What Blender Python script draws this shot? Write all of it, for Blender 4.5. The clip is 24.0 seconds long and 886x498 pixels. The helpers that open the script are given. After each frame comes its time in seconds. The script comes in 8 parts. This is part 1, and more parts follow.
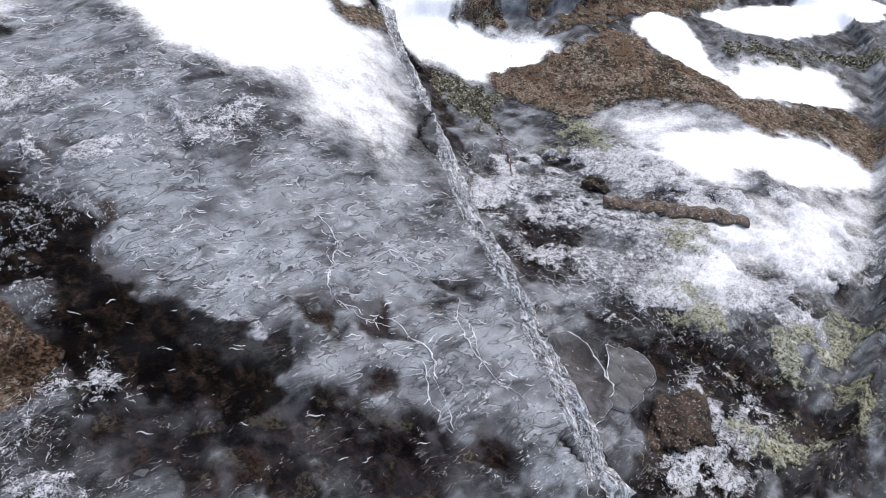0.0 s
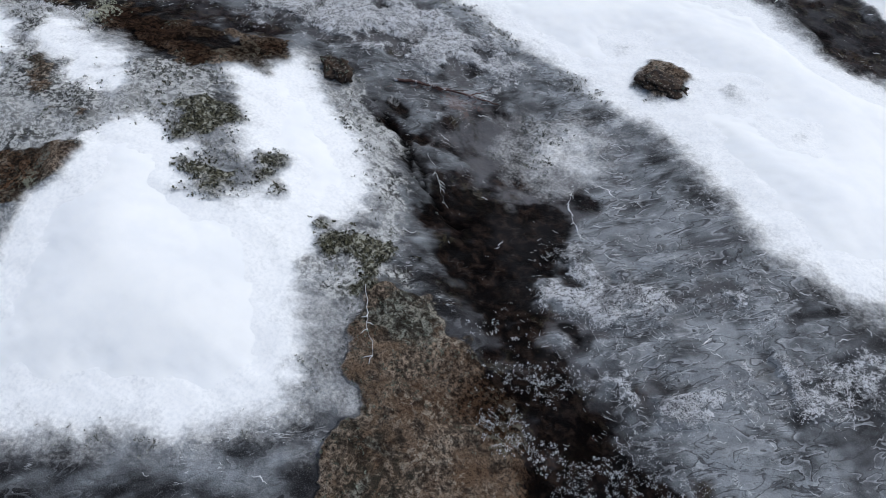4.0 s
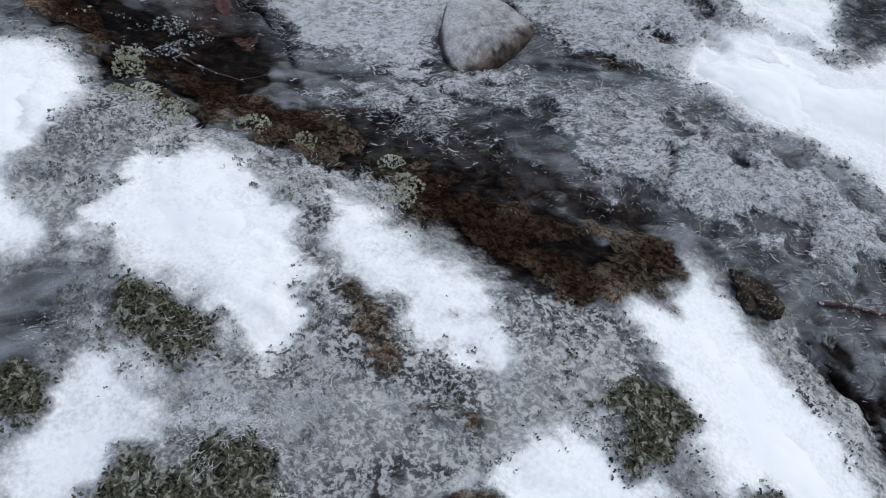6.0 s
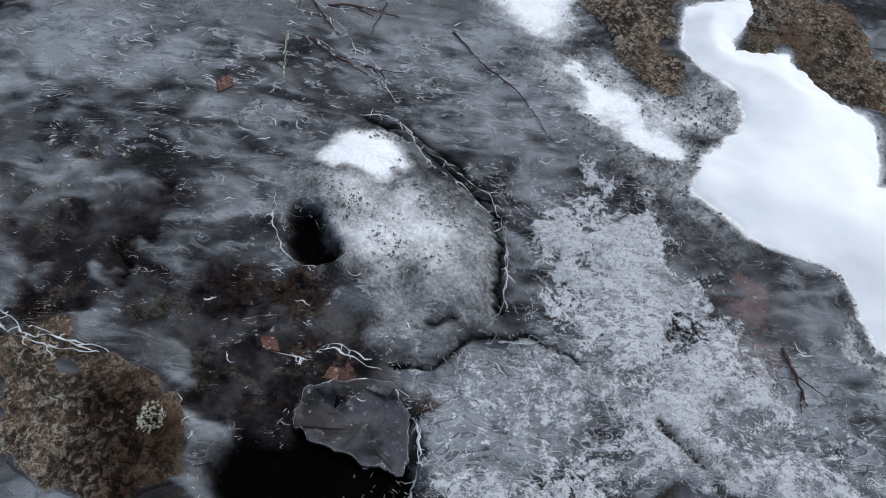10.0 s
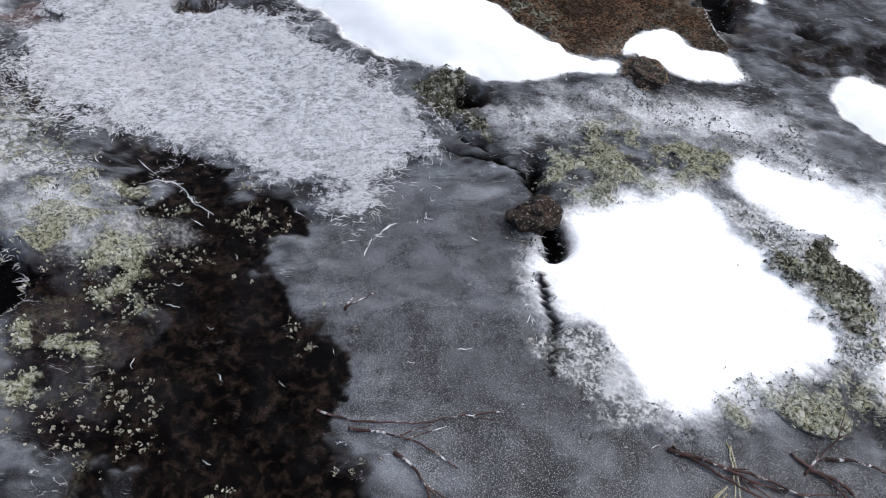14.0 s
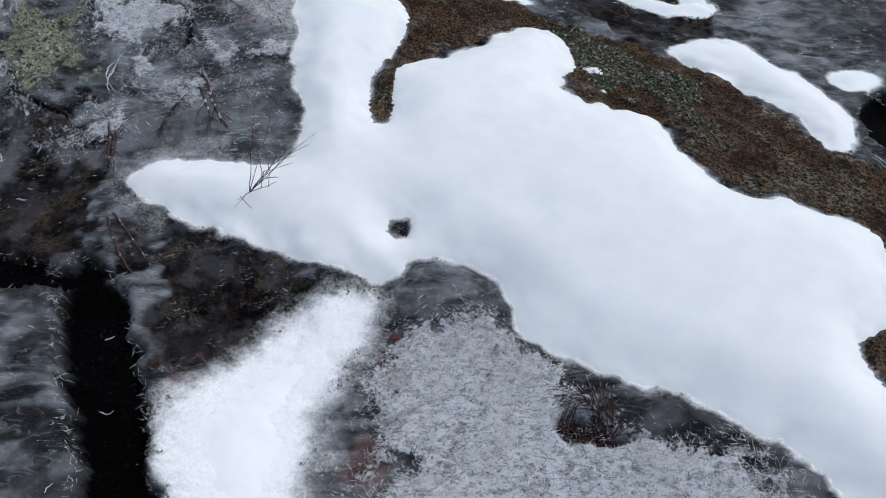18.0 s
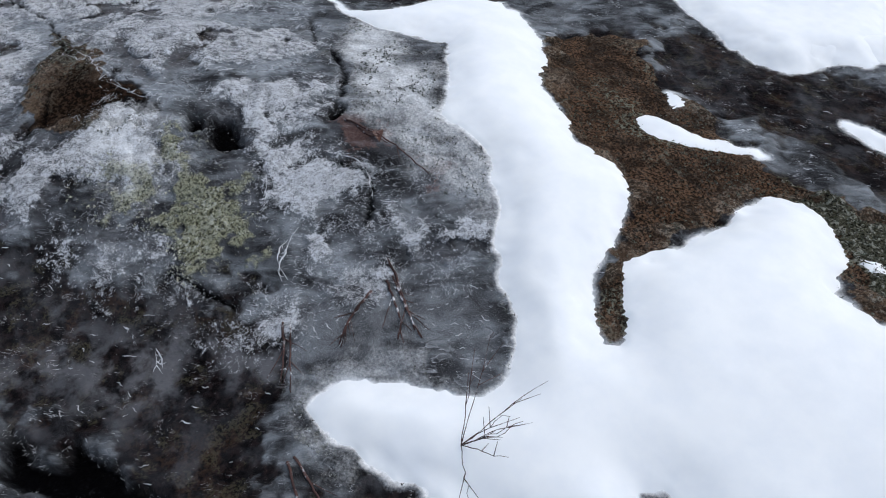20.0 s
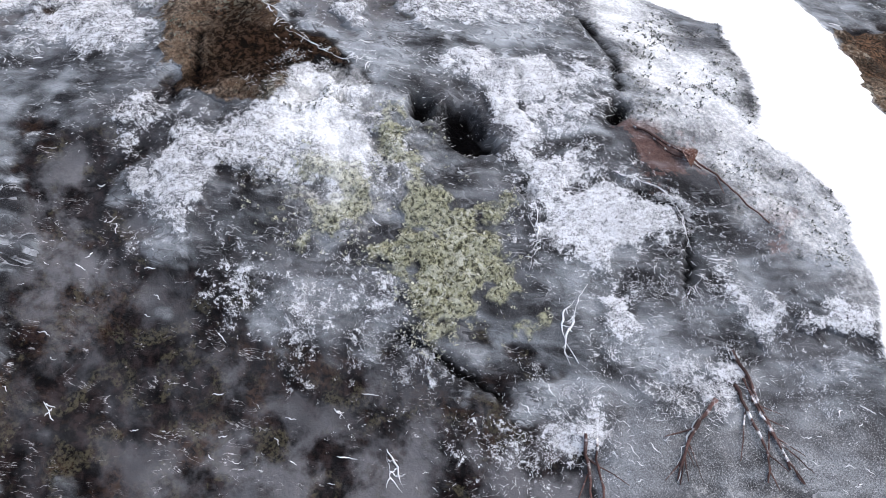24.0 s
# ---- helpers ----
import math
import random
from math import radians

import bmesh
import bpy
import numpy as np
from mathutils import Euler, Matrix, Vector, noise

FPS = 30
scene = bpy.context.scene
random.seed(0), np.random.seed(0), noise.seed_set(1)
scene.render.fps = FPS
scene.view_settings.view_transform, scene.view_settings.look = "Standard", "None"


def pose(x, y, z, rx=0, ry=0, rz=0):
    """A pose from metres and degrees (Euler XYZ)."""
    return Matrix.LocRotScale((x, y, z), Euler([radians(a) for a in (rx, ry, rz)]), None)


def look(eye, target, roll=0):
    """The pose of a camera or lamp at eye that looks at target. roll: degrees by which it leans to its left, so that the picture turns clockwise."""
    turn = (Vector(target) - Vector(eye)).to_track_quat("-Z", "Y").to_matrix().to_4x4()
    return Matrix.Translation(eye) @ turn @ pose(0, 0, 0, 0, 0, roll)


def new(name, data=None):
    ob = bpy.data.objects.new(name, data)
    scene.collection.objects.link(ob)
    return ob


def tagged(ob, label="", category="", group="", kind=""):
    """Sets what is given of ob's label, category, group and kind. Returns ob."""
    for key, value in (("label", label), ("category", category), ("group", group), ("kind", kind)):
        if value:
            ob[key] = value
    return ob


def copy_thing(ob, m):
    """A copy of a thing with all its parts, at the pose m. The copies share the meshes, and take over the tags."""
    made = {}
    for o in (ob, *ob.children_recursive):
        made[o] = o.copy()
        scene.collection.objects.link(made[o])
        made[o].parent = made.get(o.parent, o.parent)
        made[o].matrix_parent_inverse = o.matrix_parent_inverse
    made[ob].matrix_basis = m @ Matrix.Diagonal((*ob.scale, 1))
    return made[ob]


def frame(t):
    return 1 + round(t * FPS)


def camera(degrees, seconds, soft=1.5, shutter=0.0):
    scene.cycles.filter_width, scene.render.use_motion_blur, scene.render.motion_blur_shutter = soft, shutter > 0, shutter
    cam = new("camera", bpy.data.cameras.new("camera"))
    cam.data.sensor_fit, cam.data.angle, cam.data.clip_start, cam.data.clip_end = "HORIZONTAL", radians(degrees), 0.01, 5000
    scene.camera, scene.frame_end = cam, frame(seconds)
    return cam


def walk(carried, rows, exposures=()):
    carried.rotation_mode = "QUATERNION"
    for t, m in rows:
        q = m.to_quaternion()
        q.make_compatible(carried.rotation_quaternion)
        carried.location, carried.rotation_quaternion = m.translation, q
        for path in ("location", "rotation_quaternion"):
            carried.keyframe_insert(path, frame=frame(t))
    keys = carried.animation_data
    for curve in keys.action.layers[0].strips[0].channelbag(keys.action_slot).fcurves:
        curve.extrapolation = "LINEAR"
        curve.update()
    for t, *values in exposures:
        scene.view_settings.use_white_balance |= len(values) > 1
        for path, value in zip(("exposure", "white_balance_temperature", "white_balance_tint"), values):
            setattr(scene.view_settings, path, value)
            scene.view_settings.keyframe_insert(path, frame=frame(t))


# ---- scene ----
import functools

cam = camera(62.0, 24.0, soft=1.0)
PATH = [
    (0, (0.0, 0.0, 1.242), (0.21, 1.438, -0.133), 21.1),
    (0.5, (-0.122, 0.09, 1.222), (0.025, 1.519, -0.17), 22.1),
    (1, (-0.142, 0.143, 1.192), (-0.167, 1.578, -0.201), 18.8),
    (1.5, (-0.153, 0.236, 1.254), (-0.406, 1.641, -0.147), 14.3),
    (2, (-0.206, 0.34, 1.429), (-0.639, 1.641, -0.026), 11.0),
    (2.5, (-0.298, 0.362, 1.48), (-0.824, 1.551, -0.039), 8.7),
    (4.5, (-0.982, 0.424, 1.27), (-1.651, 1.487, -0.288), 3.6),
    (5, (-1.352, 0.496, 1.18), (-2.025, 1.562, -0.372), 2.9),
    (5.5, (-1.687, 0.541, 1.114), (-2.348, 1.626, -0.431), 4.0),
    (6, (-1.959, 0.588, 1.201), (-2.506, 1.634, -0.413), 9.3),
    (6.5, (-2.157, 0.635, 1.32), (-2.697, 1.726, -0.267), 11.4),
    (7, (-2.366, 0.723, 1.389), (-2.902, 1.84, -0.18), 12.7),
    (7.5, (-2.643, 0.894, 1.32), (-3.152, 1.954, -0.298), 13.1),
    (8, (-2.901, 1.065, 1.308), (-3.35, 1.994, -0.406), 13.6),
    (8.5, (-3.147, 1.148, 1.313), (-3.67, 2.003, -0.418), 9.5),
    (9, (-3.391, 1.166, 1.288), (-4.002, 2.02, -0.414), 7.6),
    (9.5, (-3.594, 1.134, 1.235), (-4.278, 1.996, -0.434), 6.6),
    (10, (-3.799, 1.145, 1.229), (-4.534, 1.963, -0.442), 5.1),
    (10.5, (-4.024, 1.166, 1.262), (-4.785, 1.955, -0.41), 5.1),
    (12.5, (-4.836, 1.154, 1.332), (-5.681, 2.045, -0.246), 8.6),
    (13, (-5.086, 1.182, 1.315), (-5.912, 2.126, -0.243), 10.3),
    (13.5, (-5.301, 1.186, 1.311), (-6.114, 2.118, -0.261), 9.4),
    (14, (-5.493, 1.146, 1.26), (-6.384, 2.074, -0.271), 7.1),
    (14.5, (-5.758, 1.078, 1.282), (-6.628, 2.036, -0.243), 8.4),
    (15, (-5.982, 1.03, 1.304), (-6.862, 2.033, -0.185), 8.8),
    (15.5, (-6.183, 0.992, 1.327), (-7.025, 2.081, -0.124), 10.8),
    (16, (-6.365, 1.021, 1.318), (-7.189, 2.129, -0.129), 10.6),
    (16.5, (-6.538, 1.064, 1.32), (-7.323, 2.155, -0.161), 10.0),
    (17, (-6.732, 1.072, 1.349), (-7.514, 2.145, -0.146), 9.5),
    (17.5, (-6.916, 1.087, 1.394), (-7.822, 2.093, -0.078), 5.3),
    (19.5, (-7.803, 1.161, 1.483), (-8.796, 2.13, 0.043), 2.0),
    (20, (-7.925, 1.273, 1.503), (-9.042, 2.113, 0.072), -1.5),
    (20.5, (-8.082, 1.468, 1.444), (-9.412, 2.09, 0.086), -8.2),
    (21, (-8.322, 1.45, 1.336), (-9.722, 1.966, 0.005), -10.7),
    (21.5, (-8.545, 1.325, 1.247), (-9.864, 1.833, -0.168), -8.7),
    (22, (-8.694, 1.193, 1.163), (-9.872, 1.821, -0.327), -2.9),
    (22.5, (-8.755, 1.108, 1.114), (-9.83, 1.872, -0.389), 3.0),
    (23, (-8.782, 1.088, 1.124), (-9.795, 1.916, -0.389), 5.8),
    (23.5, (-8.831, 1.057, 1.142), (-9.812, 1.918, -0.373), 7.5),
    (24, (-8.928, 1.011, 1.177), (-9.879, 1.884, -0.351), 8.5),
]
EXPO = [(0.0, 0.66, 6500, 10), (2.5, 0.28, 6500, 10), (4.5, -0.25, 6150, 4), (6.5, -0.24, 6150, 4), (9.0, 0.0, 6150, 4), (10.5, -0.1, 6150, 4), (12.5, 0.25, 6400, 8), (14.5, 0.3, 6400, 8), (17.0, -0.28, 6150, 4), (20.5, -0.06, 6150, 5), (21.2, 0.15, 6300, 7), (22.0, 0.64, 6450, 9), (24.0, 0.88, 6450, 9)]
walk(cam, [(t, look(eye, target, roll)) for t, eye, target, roll in PATH], EXPO)

# ---- overcast winter daylight ----
world = bpy.data.worlds.new("overcast_sky")
scene.world = world
world.use_nodes = True
wn = world.node_tree
sky = wn.nodes.new("ShaderNodeTexSky")
sky.sky_type, sky.sun_disc = "NISHITA", False
sky.sun_elevation, sky.sun_rotation = radians(66), radians(20)
sky.air_density, sky.dust_density, sky.ozone_density = 1.0, 4.0, 1.5
wn.links.new(sky.outputs[0], wn.nodes["Background"].inputs[0])
wn.nodes["Background"].inputs[1].default_value = 0.14
sun_data = bpy.data.lights.new("sun", "SUN")
sun_data.energy, sun_data.angle, sun_data.color = 1.3, radians(110), (1.0, 0.97, 0.93)
sun = new("sun", sun_data)
sun.matrix_world = pose(0, 0, 6, 24, 0, 160)

# ---- numeric noise and plan helpers ----
def lattice(ix, iy, seed):
    h = (ix.astype(np.int64) * 374761393 + iy.astype(np.int64) * 668265263 + seed * 1274126177) & 0x7FFFFFFF
    h = ((h ^ (h >> 13)) * 1274126177) & 0x7FFFFFFF
    return ((h ^ (h >> 16)) & 0xFFFF) / 65535.0


def vnoise(x, y, freq, seed):
    x, y = x * freq, y * freq
    ix, iy = np.floor(x), np.floor(y)
    fx, fy = x - ix, y - iy
    fx, fy = fx * fx * (3 - 2 * fx), fy * fy * (3 - 2 * fy)
    a, b = lattice(ix, iy, seed), lattice(ix + 1, iy, seed)
    c, d = lattice(ix, iy + 1, seed), lattice(ix + 1, iy + 1, seed)
    return (a * (1 - fx) + b * fx) * (1 - fy) + (c * (1 - fx) + d * fx) * fy


def fbm(x, y, freq, seed, octaves=4):
    total, amp, norm = 0.0, 1.0, 0.0
    for k in range(octaves):
        total, norm = total + amp * vnoise(x, y, freq, seed + 17 * k), norm + amp
        freq, amp = freq * 2.03, amp * 0.55
    return total / norm


def step(lo, hi, v):
    v = np.clip((v - lo) / (hi - lo), 0, 1)
    return v * v * (3 - 2 * v)


def rounded(poly, times=2):
    p = np.array(poly, float)
    for _ in range(times):
        q = np.roll(p, -1, 0)
        p = np.stack([0.75 * p + 0.25 * q, 0.25 * p + 0.75 * q], 1).reshape(-1, 2)
    return p


def inside(poly, x, y, reach=0.3):
    """Distance to the outline, positive inside; far points get -reach."""
    p = rounded(poly)
    q = np.roll(p, -1, 0)
    out = np.full(x.shape, -reach)
    near = (x > p[:, 0].min() - reach) & (x < p[:, 0].max() + reach) & (y > p[:, 1].min() - reach) & (y < p[:, 1].max() + reach)
    xs, ys = x[near], y[near]
    if not len(xs):
        return out
    best, odd = np.full(xs.shape, 1e9), np.zeros(xs.shape, bool)
    for (ax, ay), (bx, by) in zip(p, q):
        dx, dy = bx - ax, by - ay
        k = np.clip(((xs - ax) * dx + (ys - ay) * dy) / (dx * dx + dy * dy + 1e-12), 0, 1)
        best = np.minimum(best, (xs - ax - k * dx) ** 2 + (ys - ay - k * dy) ** 2)
        odd ^= ((ay > ys) != (by > ys)) & (xs < dx * (ys - ay) / (dy if dy else 1e-12) + ax)
    best = np.sqrt(best)
    out[near] = np.where(odd, best, -np.minimum(best, reach))
    return out


def region(polys, x, y, rag=0.03, soft=0.03, seed=3, patchy=0.0):
    """A cover from 0 to 1 with a ragged edge that breaks up into islands."""
    wx = x + rag * (fbm(x, y, 14, seed) - 0.5) * 2.4
    wy = y + rag * (fbm(x, y, 14, seed + 50) - 0.5) * 2.4
    d = np.full(x.shape, -0.3)
    for poly in polys:
        d = np.maximum(d, inside(poly, wx, wy))
    if patchy:
        d = d + patchy * ((fbm(x, y, 9, seed + 60, 5) - 0.5) * 3.2 - 0.15)
    return step(-soft, soft, d)


def along(lines, x, y, width, seed):
    """A cover that follows open lines, thick and thin by turns."""
    out = np.zeros(x.shape)
    wx = x + 0.012 * (fbm(x, y, 25, seed) - 0.5) * 2.4
    wy = y + 0.012 * (fbm(x, y, 25, seed + 50) - 0.5) * 2.4
    for line in lines:
        p = np.array(line)
        near = (x > p[:, 0].min() - 0.1) & (x < p[:, 0].max() + 0.1) & (y > p[:, 1].min() - 0.1) & (y < p[:, 1].max() + 0.1)
        xs, ys = wx[near], wy[near]
        if not len(xs):
            continue
        best = np.full(xs.shape, 1e9)
        for (ax, ay), (bx, by) in zip(p[:-1], p[1:]):
            dx, dy = bx - ax, by - ay
            k = np.clip(((xs - ax) * dx + (ys - ay) * dy) / (dx * dx + dy * dy + 1e-12), 0, 1)
            best = np.minimum(best, np.hypot(xs - ax - k * dx, ys - ay - k * dy))
        w = width * (0.3 + 1.4 * fbm(xs, ys, 12, seed + 5))
        out[near] = np.maximum(out[near], 1 - step(0.3 * w, w, best))
    return out


# ---- plan outlines, in metres ----
SNOW = []
SNOW.append((2, []))
SNOW[-1][1].append([(-1.84, 2.28), (-1.6, 2.18), (-1.39, 2.18), (-1.23, 2.13), (-1.1, 2.07), (-0.98, 2.05), (-0.83, 1.92), (-0.71, 1.81), (-0.59, 1.72), (-0.46, 1.7), (-0.36, 1.78), (-0.25, 1.94), (-0.2, 2.23), (-0.28, 2.21), (-0.35, 2.32), (-0.45, 2.43), (-0.38, 2.48), (-0.26, 2.48), (-0.32, 2.6), (-0.47, 2.62), (-0.64, 2.56), (-0.76, 2.63), (-0.9, 2.71), (-1.07, 2.73), (-1.24, 2.73), (-1.31, 2.73)])
SNOW[-1][1].append([(-1.87, 2.25), (-1.63, 2.25), (-1.46, 2.23), (-1.29, 2.16), (-1.22, 2.28), (-1.24, 2.45), (-1.12, 2.56), (-0.9, 2.61), (-0.94, 2.76), (-1.11, 2.78), (-1.3, 2.72)])
SNOW[-1][1].append([(-2.22, 2.25), (-2.04, 2.2), (-1.9, 2.23), (-1.75, 2.22), (-1.65, 2.29), (-1.51, 2.22), (-1.63, 2.67), (-1.74, 2.7), (-1.82, 2.52), (-1.94, 2.49), (-2.01, 2.55), (-2.16, 2.41)])
SNOW.append((2, []))
SNOW[-1][1].append([(-1.96, 1.38), (-1.95, 1.45), (-1.93, 1.56), (-1.84, 1.51), (-1.71, 1.44), (-1.58, 1.39), (-1.49, 1.31), (-1.47, 1.22), (-1.49, 1.14), (-1.46, 1.02), (-1.41, 0.94), (-1.33, 0.85), (-1.26, 0.76), (-1.54, 0.55), (-1.76, 0.4), (-1.85, 0.47), (-1.85, 0.61), (-1.94, 0.75), (-1.96, 0.89), (-2.02, 0.99), (-1.98, 1.05), (-1.93, 1.11), (-1.88, 1.09), (-1.81, 1.11), (-1.79, 1.05), (-1.71, 1.01), (-1.65, 1.03), (-1.58, 1.09), (-1.62, 1.21), (-1.7, 1.19), (-1.77, 1.24), (-1.82, 1.32)])
SNOW.append((1, []))
SNOW[-1][1].append([(-2.82, 1.14), (-2.73, 1.17), (-2.55, 1.13), (-2.43, 1.02), (-2.42, 0.94), (-2.45, 0.9)])
SNOW[-1][1].append([(-2.89, 1.03), (-2.91, 1.12), (-2.86, 1.19), (-2.72, 1.17), (-2.59, 1.17), (-2.52, 1.12), (-2.53, 1.02), (-2.64, 0.97), (-2.74, 0.92)])
SNOW[-1][1].append([(-2.86, 1.04), (-2.87, 1.14), (-2.8, 1.21), (-2.69, 1.22), (-2.59, 1.19), (-2.53, 1.14), (-2.82, 0.92), (-2.87, 0.98)])
SNOW.append((1, []))
SNOW[-1][1].append([(-2.53, 1.25), (-2.38, 1.25), (-2.19, 1.19), (-2.09, 1.15), (-2.13, 1.11), (-2.3, 1.14), (-2.43, 1.17)])
SNOW[-1][1].append([(-2.56, 1.26), (-2.51, 1.29), (-2.42, 1.27), (-2.39, 1.25), (-2.47, 1.19)])
SNOW.append((2, []))
SNOW[-1][1].append([(-3.43, 0.99), (-3.38, 1.05), (-3.38, 1.13), (-3.37, 1.19), (-3.28, 1.21), (-3.17, 1.14), (-3.12, 1.05), (-3.11, 0.95), (-3.08, 0.89), (-2.99, 0.88), (-2.88, 0.87), (-3.06, 0.74)])
SNOW.append((0, []))
SNOW[-1][1].append([(-4.2, 0.92), (-4.15, 1.07), (-4.01, 1.2), (-3.94, 1.25), (-3.84, 1.35), (-3.77, 1.34), (-3.69, 1.3), (-3.61, 1.28), (-3.55, 1.22), (-3.55, 1.16), (-3.54, 1.12), (-3.95, 0.78)])
SNOW.append((0, []))
SNOW[-1][1].append([(-3.72, 2.36), (-3.59, 2.24), (-3.43, 2.35), (-3.17, 2.45), (-3.19, 2.58), (-3.33, 2.65), (-3.53, 2.54)])
SNOW[-1][1].append([(-4.14, 2.31), (-4.01, 2.27), (-3.89, 2.3), (-3.78, 2.35), (-3.7, 2.33), (-3.63, 2.26), (-3.55, 2.27), (-3.43, 2.34), (-3.3, 2.38), (-3.16, 2.44), (-3.16, 2.52), (-3.24, 2.61), (-3.33, 2.63), (-3.41, 2.58), (-3.48, 2.44), (-3.55, 2.47), (-3.64, 2.65), (-3.68, 2.75)])
SNOW[-1][1].append([(-4.52, 2.82), (-4.39, 2.66), (-4.25, 2.63), (-4.16, 2.63), (-4.13, 2.53), (-4.13, 2.37), (-4.1, 2.29), (-3.97, 2.27), (-3.85, 2.31), (-3.77, 2.35), (-3.64, 2.34), (-3.9, 2.8), (-4.02, 2.78), (-4.16, 2.8), (-4.22, 2.86), (-4.23, 2.78), (-4.3, 2.75), (-4.33, 2.9), (-4.38, 2.95)])
SNOW.append((0, []))
SNOW[-1][1].append([(-3.17, 2.45), (-3.16, 2.63), (-3, 2.79), (-2.85, 2.76), (-2.67, 2.54), (-2.7, 2.42), (-2.83, 2.32), (-2.98, 2.31), (-3.09, 2.35)])
SNOW.append((1, []))
SNOW[-1][1].append([(-2.67, 2.81), (-2.55, 2.89), (-2.48, 2.77), (-2.51, 2.66), (-2.59, 2.67)])
SNOW.append((1, []))
SNOW[-1][1].append([(-2.22, 2.62), (-2.15, 2.75), (-2.01, 2.81), (-1.96, 2.6), (-2.06, 2.56)])
SNOW.append((0, []))
SNOW[-1][1].append([(-2.21, 2.25), (-2.13, 2.36), (-1.98, 2.43), (-1.92, 2.43), (-1.87, 2.21), (-1.99, 2.18), (-2.12, 2.21)])
SNOW.append((2, []))
SNOW[-1][1].append([(-6.04, 2.06), (-6.07, 2.2), (-6.05, 2.34), (-6.01, 2.44), (-5.93, 2.48), (-5.83, 2.43), (-5.71, 2.46), (-5.61, 2.43), (-5.54, 2.41), (-5.52, 2.33), (-5.56, 2.24), (-5.6, 2.13), (-5.62, 2.05), (-5.68, 1.99), (-5.78, 2), (-5.86, 2.05), (-5.91, 2.01), (-5.97, 2)])
SNOW.append((1, []))
SNOW[-1][1].append([(-5.95, 2.62), (-5.91, 2.75), (-5.76, 2.8), (-5.64, 2.84), (-5.55, 2.74), (-5.57, 2.64), (-5.69, 2.62), (-5.83, 2.61)])
SNOW.append((2, []))
SNOW[-1][1].append([(-5.42, 2.41), (-5.47, 2.58), (-5.5, 2.71), (-5.64, 2.96), (-5.61, 3.04), (-5.53, 3.01), (-5.43, 3.08), (-5.48, 3.24), (-5.4, 3.31), (-5.26, 3.27), (-5.22, 3.13), (-5.14, 3.06), (-5.06, 3.1), (-4.95, 2.93), (-5.01, 2.79), (-4.9, 2.67), (-4.74, 2.58), (-4.68, 2.47), (-4.81, 2.48), (-4.97, 2.57), (-5.09, 2.65), (-5.19, 2.59), (-5.25, 2.42)])
SNOW.append((0, []))
SNOW[-1][1].append([(-6, 3.19), (-5.99, 3.34), (-5.92, 3.36), (-5.83, 3.28), (-5.75, 3.35), (-5.62, 3.35), (-5.53, 3.24), (-5.62, 3.18), (-5.77, 3.11), (-5.91, 3.08)])
SNOW.append((0, []))
SNOW[-1][1].append([(-6.48, 2.79), (-6.51, 3), (-6.46, 3.05), (-6.37, 3.03), (-6.28, 3.07), (-6.16, 3.02), (-6.2, 2.91), (-6.31, 2.84), (-6.4, 2.81)])
SNOW.append((0, []))
SNOW[-1][1].append([(-8.96, 1.59), (-8.94, 1.73), (-8.77, 1.87), (-8.63, 2), (-8.76, 2.14), (-8.95, 2.24), (-8.82, 2.33), (-8.71, 2.36), (-8.62, 2.24), (-8.55, 2.24), (-8.52, 2.3), (-8.68, 2.4), (-8.71, 2.55), (-8.43, 2.94), (-8.38, 2.86), (-8.17, 2.76), (-8.01, 2.92), (-7.84, 2.81), (-7.65, 2.74), (-7.55, 2.83), (-7.38, 2.93), (-7.26, 2.9), (-7.1, 2.65), (-7.17, 2.59), (-7.13, 2.52), (-7.05, 2.48), (-6.86, 2.6), (-6.73, 2.33), (-6.9, 2.24), (-7.18, 2.23), (-7.38, 2.17), (-7.58, 2.09), (-7.74, 2.04), (-7.83, 2.1), (-7.95, 2.11), (-8.13, 2.02), (-8.1, 1.96), (-8.19, 1.87), (-8.6, 1.69), (-8.75, 1.61)])
SNOW[-1][1].append([(-7.36, 2.19), (-7.11, 2.22), (-6.98, 2.19), (-6.83, 2.23), (-6.68, 2.32), (-6.53, 2.4), (-6.48, 2.59), (-6.39, 2.71), (-6.42, 2.76), (-6.53, 2.66), (-6.63, 2.63), (-6.77, 2.65), (-6.86, 2.63), (-7.06, 2.48)])
SNOW[-1][1].append([(-9.99, 2.86), (-9.68, 2.65), (-9.48, 2.44), (-9.34, 2.47), (-9.17, 2.41), (-9.05, 2.33), (-9.01, 2.25), (-8.89, 2.18), (-8.76, 2.2), (-8.63, 2.05), (-8.63, 1.97), (-8.52, 1.97), (-8.46, 2.2), (-8.17, 2.33), (-7.83, 2.66), (-7.93, 2.9), (-8.03, 2.82), (-8.08, 2.73), (-8.19, 2.8), (-8.31, 2.81), (-8.35, 2.96), (-8.49, 3.06), (-8.63, 3.02), (-8.65, 2.89), (-8.61, 2.81), (-8.65, 2.67), (-8.67, 2.48), (-8.62, 2.39), (-8.52, 2.33), (-8.49, 2.29), (-8.55, 2.24), (-8.66, 2.29), (-8.76, 2.39), (-8.77, 2.5), (-8.84, 2.64), (-8.95, 2.72), (-9.07, 2.7), (-9.32, 2.79), (-9.56, 2.91), (-9.78, 3.1)])
